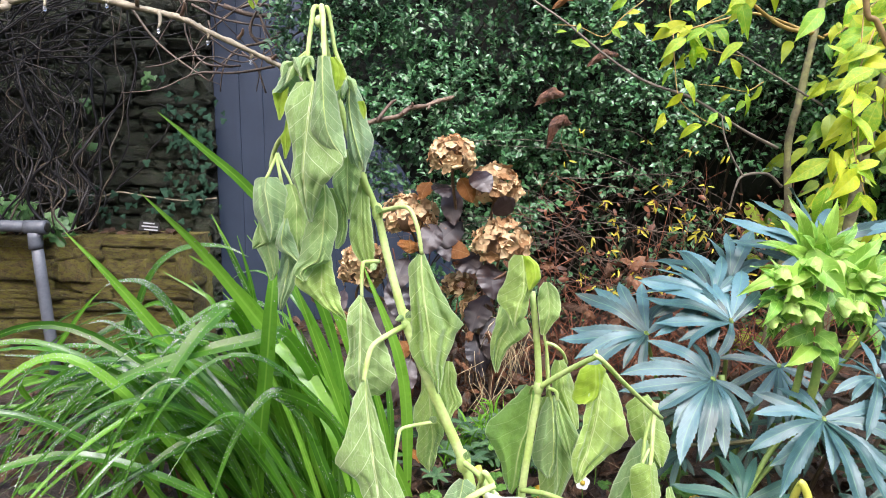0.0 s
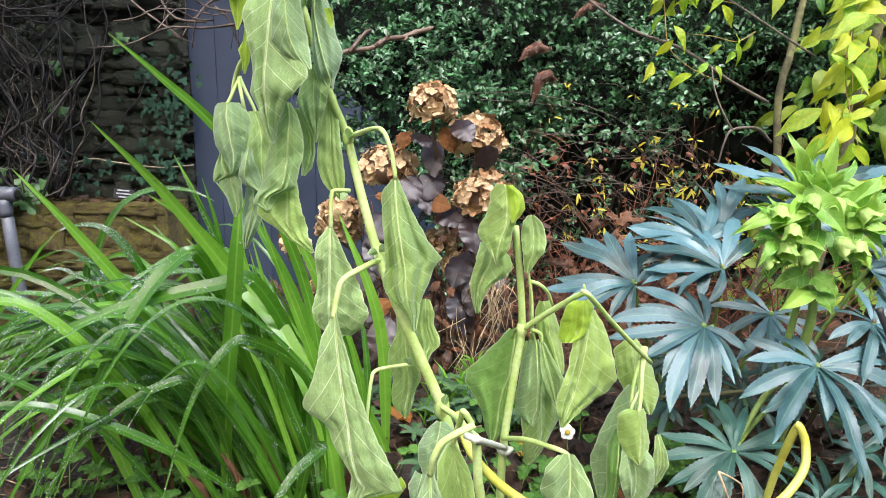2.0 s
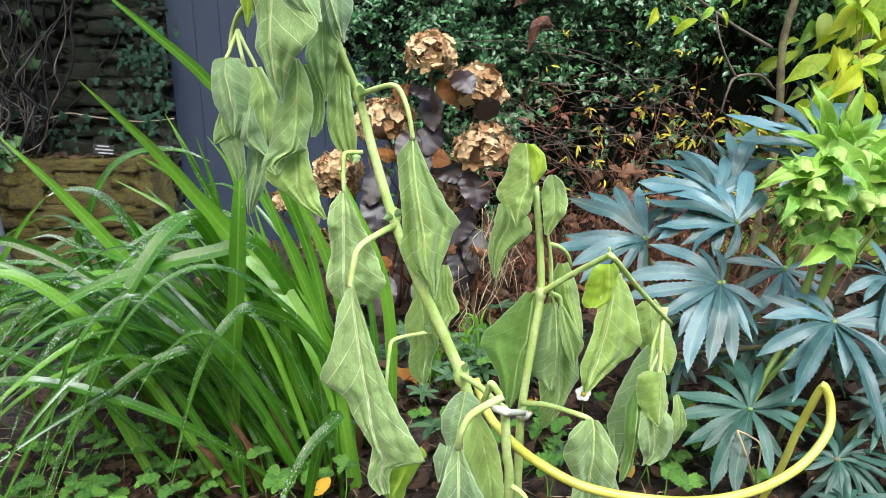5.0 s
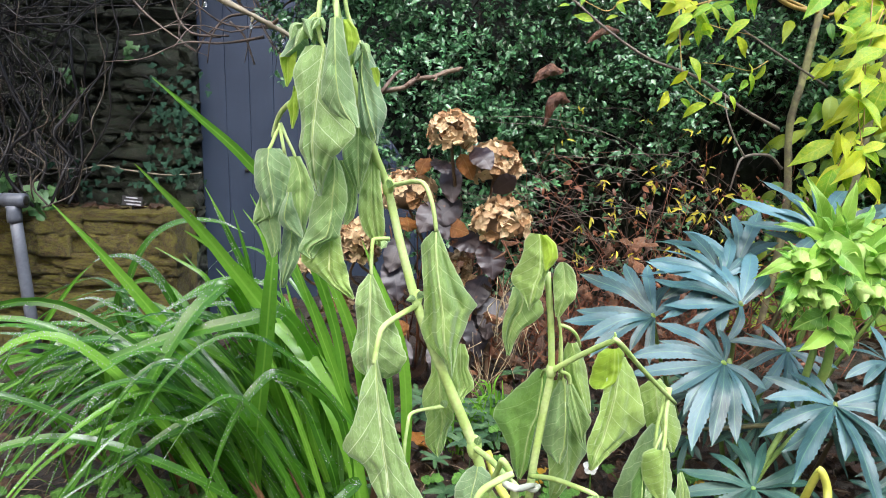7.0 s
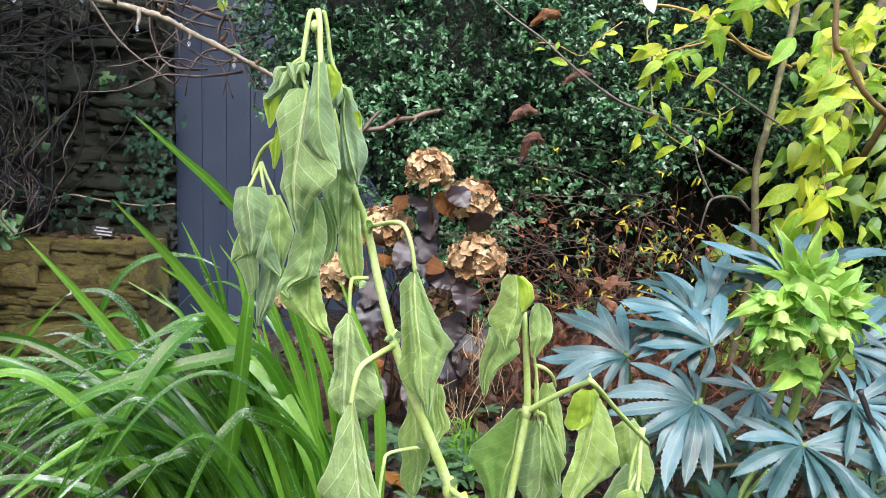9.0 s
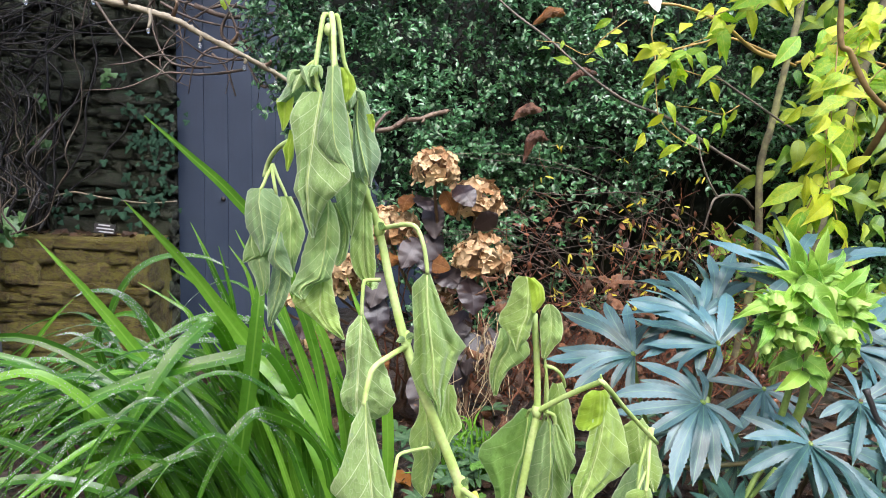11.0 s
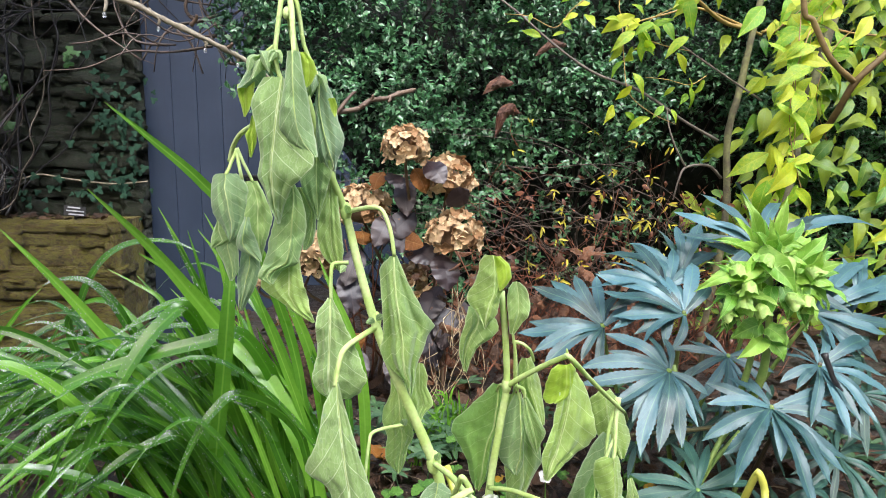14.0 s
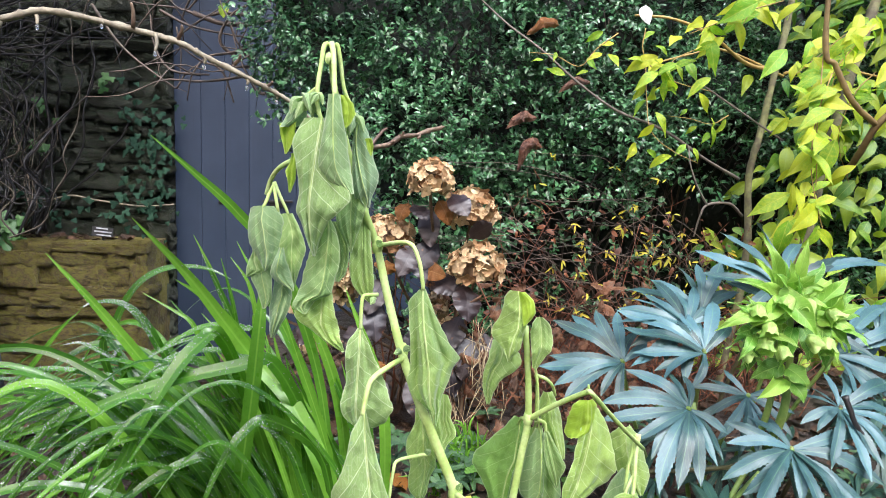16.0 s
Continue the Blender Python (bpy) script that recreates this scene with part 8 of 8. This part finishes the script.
def weed(x, y, count, seed):
    """A tuft of short narrow blades that spread from one foot."""
    rr = random.Random(seed)
    z = ground_height(x, y)
    tuft_of = thing("weed", (x, y, z), "small bright green tuft of narrow-leaved weed in the litter", "weed", "weeds below the hydrangea")
    for i in range(count):
        a = rr.uniform(0, 6.283)
        root = Vector((x + rr.gauss(0, 0.012), y + rr.gauss(0, 0.012), z))
        d = Vector((math.cos(a), math.sin(a) * 0.7, 0)) * rr.uniform(0.01, 0.06)
        h = rr.uniform(0.04, 0.12)
        part("blade", sheet([root, root + d * 0.4 + UP * h * 0.7, root + d + UP * h * rr.uniform(0.75, 1.05)], (-d.x, -1, 0.5), strap(rr.uniform(0.0012, 0.0026)), n=8, m=1, fold=(-0.3, -0.3), tooth_count=1, twist=rr.gauss(0, 0.6)), LIT_BLADE, tuft_of)


for k, (x, y, count) in enumerate(((0.06, 1.33, 24), (0.10, 1.30, 26), (0.14, 1.35, 24), (0.03, 1.28, 18), (0.17, 1.29, 16), (0.10, 1.40, 20))):
    weed(x, y, count, 900 + k)
crumbs = []
rnd = random.Random(83)
for k in range(900):
    x, y = rnd.uniform(-0.75, 0.9), rnd.uniform(0.66, 1.5)
    c = Vector((x, y, ground_height(x, y) + rnd.uniform(0.006, 0.03)))
    a = rnd.uniform(0, 6.283)
    d = Vector((math.cos(a), math.sin(a), rnd.gauss(0, 0.25))) * rnd.choice((rnd.uniform(0.004, 0.012), rnd.uniform(0.012, 0.05)))
    crumbs.append(tube([c - d, c + Vector((rnd.gauss(0, 0.003), rnd.gauss(0, 0.003), 0.003)), c + d], rnd.uniform(0.0006, 0.0018), 0.0005, n=5, seg=4, seed=k))
tagged(part("twig_litter", join(crumbs), CRUMB), "scattered straw and broken twigs on the wet litter", "twig litter", kind="stuff")
straws = []
rnd = random.Random(61)
for k in range(64):
    high = k % 3 > 0
    c = Vector((rnd.gauss(0.15, 0.02 if high else 0.06), 1.46 + rnd.gauss(0, 0.03), rnd.uniform(0.17, 0.27) if high else rnd.uniform(0.03, 0.15)))
    d = Vector((rnd.gauss(0, 0.35), rnd.gauss(0, 0.3), rnd.gauss(0.9, 0.4))).normalized() * rnd.uniform(0.025, 0.07)
    straws.append(tube([c - d, c + Vector((rnd.gauss(0, 0.012), 0, 0.005)), c + d], 0.0010, 0.0006, n=6, seg=4))
tagged(part("dry_grass", join(straws), STRAW), "tuft of dry straw-coloured grass below the hydrangea", "dry grass", kind="stuff")
stalk = thing("dry_stalk", (0.451, 0.916, 0.0), "bent dry straw stalk standing in the litter", "stalk")
part("stalk", tube([(0.451, 0.916, 0.0), (0.386, 0.84, 0.115), (0.371, 0.845, 0.154)], 0.002, 0.0014, n=8, seg=5), STRAW, stalk)
part("bent_tip", tube([(0.371, 0.845, 0.154), (0.392, 0.85, 0.142), (0.406, 0.85, 0.127), (0.411, 0.86, 0.068)], 0.0016, 0.001, n=10, seg=5), STRAW, stalk)


def daisy(c, seed):
    c = Vector(c)
    d = thing("small_flower", (c.x, c.y + 0.02, 0.0), "small white five-petalled flower with a yellow eye", "flower")
    part("stem", tube([(c.x, c.y + 0.02, 0), (c.x + 0.004, c.y + 0.015, c.z * 0.6), c], 0.0011, 0.0009, n=8, seg=5), HERB, d)
    part("eye", moved(ball(0.0038, 5, 8, 0.6), pose(c.x, c.y - 0.002, c.z, 70)), EYE_YELLOW, d)
    axis_n = Vector((-0.1, -1, 0.35)).normalized()
    side = axis_n.orthogonal().normalized()
    for i in range(5):
        v = Matrix.Rotation(i * 6.283 / 5, 3, axis_n) @ side
        part("petal", sheet([c + v * 0.002, c + v * 0.007 + axis_n * 0.001, c + v * 0.0108], axis_n, oval(0.0046, 0.5), n=6, m=2, fold=(-0.15, -0.15)), WHITE, d)


daisy((0.199, 0.92, 0.172), 1)
for k, spot in enumerate(((0.337, 2.2, 0.805), (0.363, 2.2, 0.717), (0.375, 2.1, 1.081), (0.479, 2.1, 0.912))):
    c = Vector(spot)
    leaf = part("dead_leaf", sheet([c + Vector((0.05, 0, 0.01)), c + Vector((0, -0.02, 0.012)), c + Vector((-0.05 if k != 1 else -0.03, -0.005, -0.025 if k != 1 else -0.07))], TOWARD, oval((0.021, 0.023, 0.018, 0.014)[k], 0.75), n=20, m=5, fold=(0.7, -0.25), curl=(0.4, 0.9), wave=0.3, waves=2.6, phase=k * 1.7, twist=0.35), AMBER_LEAF if k == 2 else DEAD_LEAF)
    tagged(leaf, "curled brown dead leaf caught in the hedge", "leaf", "dead leaves in the hedge")

# ---------------------------------------------------------------- the stones of the walls
build_wall("wall_north", "dark damp rubble stone wall with moss and ivy", -4.3, -1.535, -0.75, 2.4, WALL_Y, 0.4, STONE, MORTAR, 0.085, 3, (0.09, 0.30), 0.12, (-2.45, 0.05, 1.5))
build_wall("wall_low", "low ochre sandstone wall with a soil ledge", -4.3, -1.56, -0.75, 0.13, 4.12, 0.36, STONE_WARM, STONE_WARM, 0.105, 4, (0.11, 0.27), 0.06, (-3.0, -0.76, 0.2), 0.35)
tagged(part("wall_east", moved(solid((2.6, 0.4, 3.2)), Matrix.Translation((2.06, WALL_Y + 0.2, 0.85))), STONE, smooth=False), "stone wall continuing behind the hedge", "wall", kind="structure")
ledge_geos = [litter_leaf(random.Random(400 + k), -1.7 - 0.011 * k * 2, 4.28 + 0.1 * ((k * 7) % 10) / 10 - 0.05, 0.07) for k in range(90)]
ledge = part("ledge_litter", join(ledge_geos), LITTER)
for v in ledge.data.vertices:
    v.co.z += 0.13 - ground_height(v.co.x, 4.28)
tagged(ledge, "brown fallen leaves on the wall's ledge", "fallen leaves", kind="stuff")

# ---------------------------------------------------------------- unseen blocks added behind and beside the camera to cut low sky light
tagged(part("wall_south", moved(solid((16, 0.4, 5.5)), Matrix.Translation((0, -9.2, 2.7))), STONE, smooth=False), "unseen plain stone block added to cut the sky light from behind", "wall", kind="structure")
tagged(part("wall_west", moved(solid((0.4, 9, 3.4)), Matrix.Translation((-4.7, 0.2, 0.9))), STONE, smooth=False), "unseen plain stone block added to shade the left corner", "wall", kind="structure")
tagged(part("hedge_east", moved(solid((0.8, 9, 3.0), 0.1, random.Random(2), 0.08, 6), Matrix.Translation((3.9, 0.2, 1.3))), HEDGE_TWIG, smooth=False), "unseen plain brown block added to cut the sky light from the side", "hedge", kind="structure")
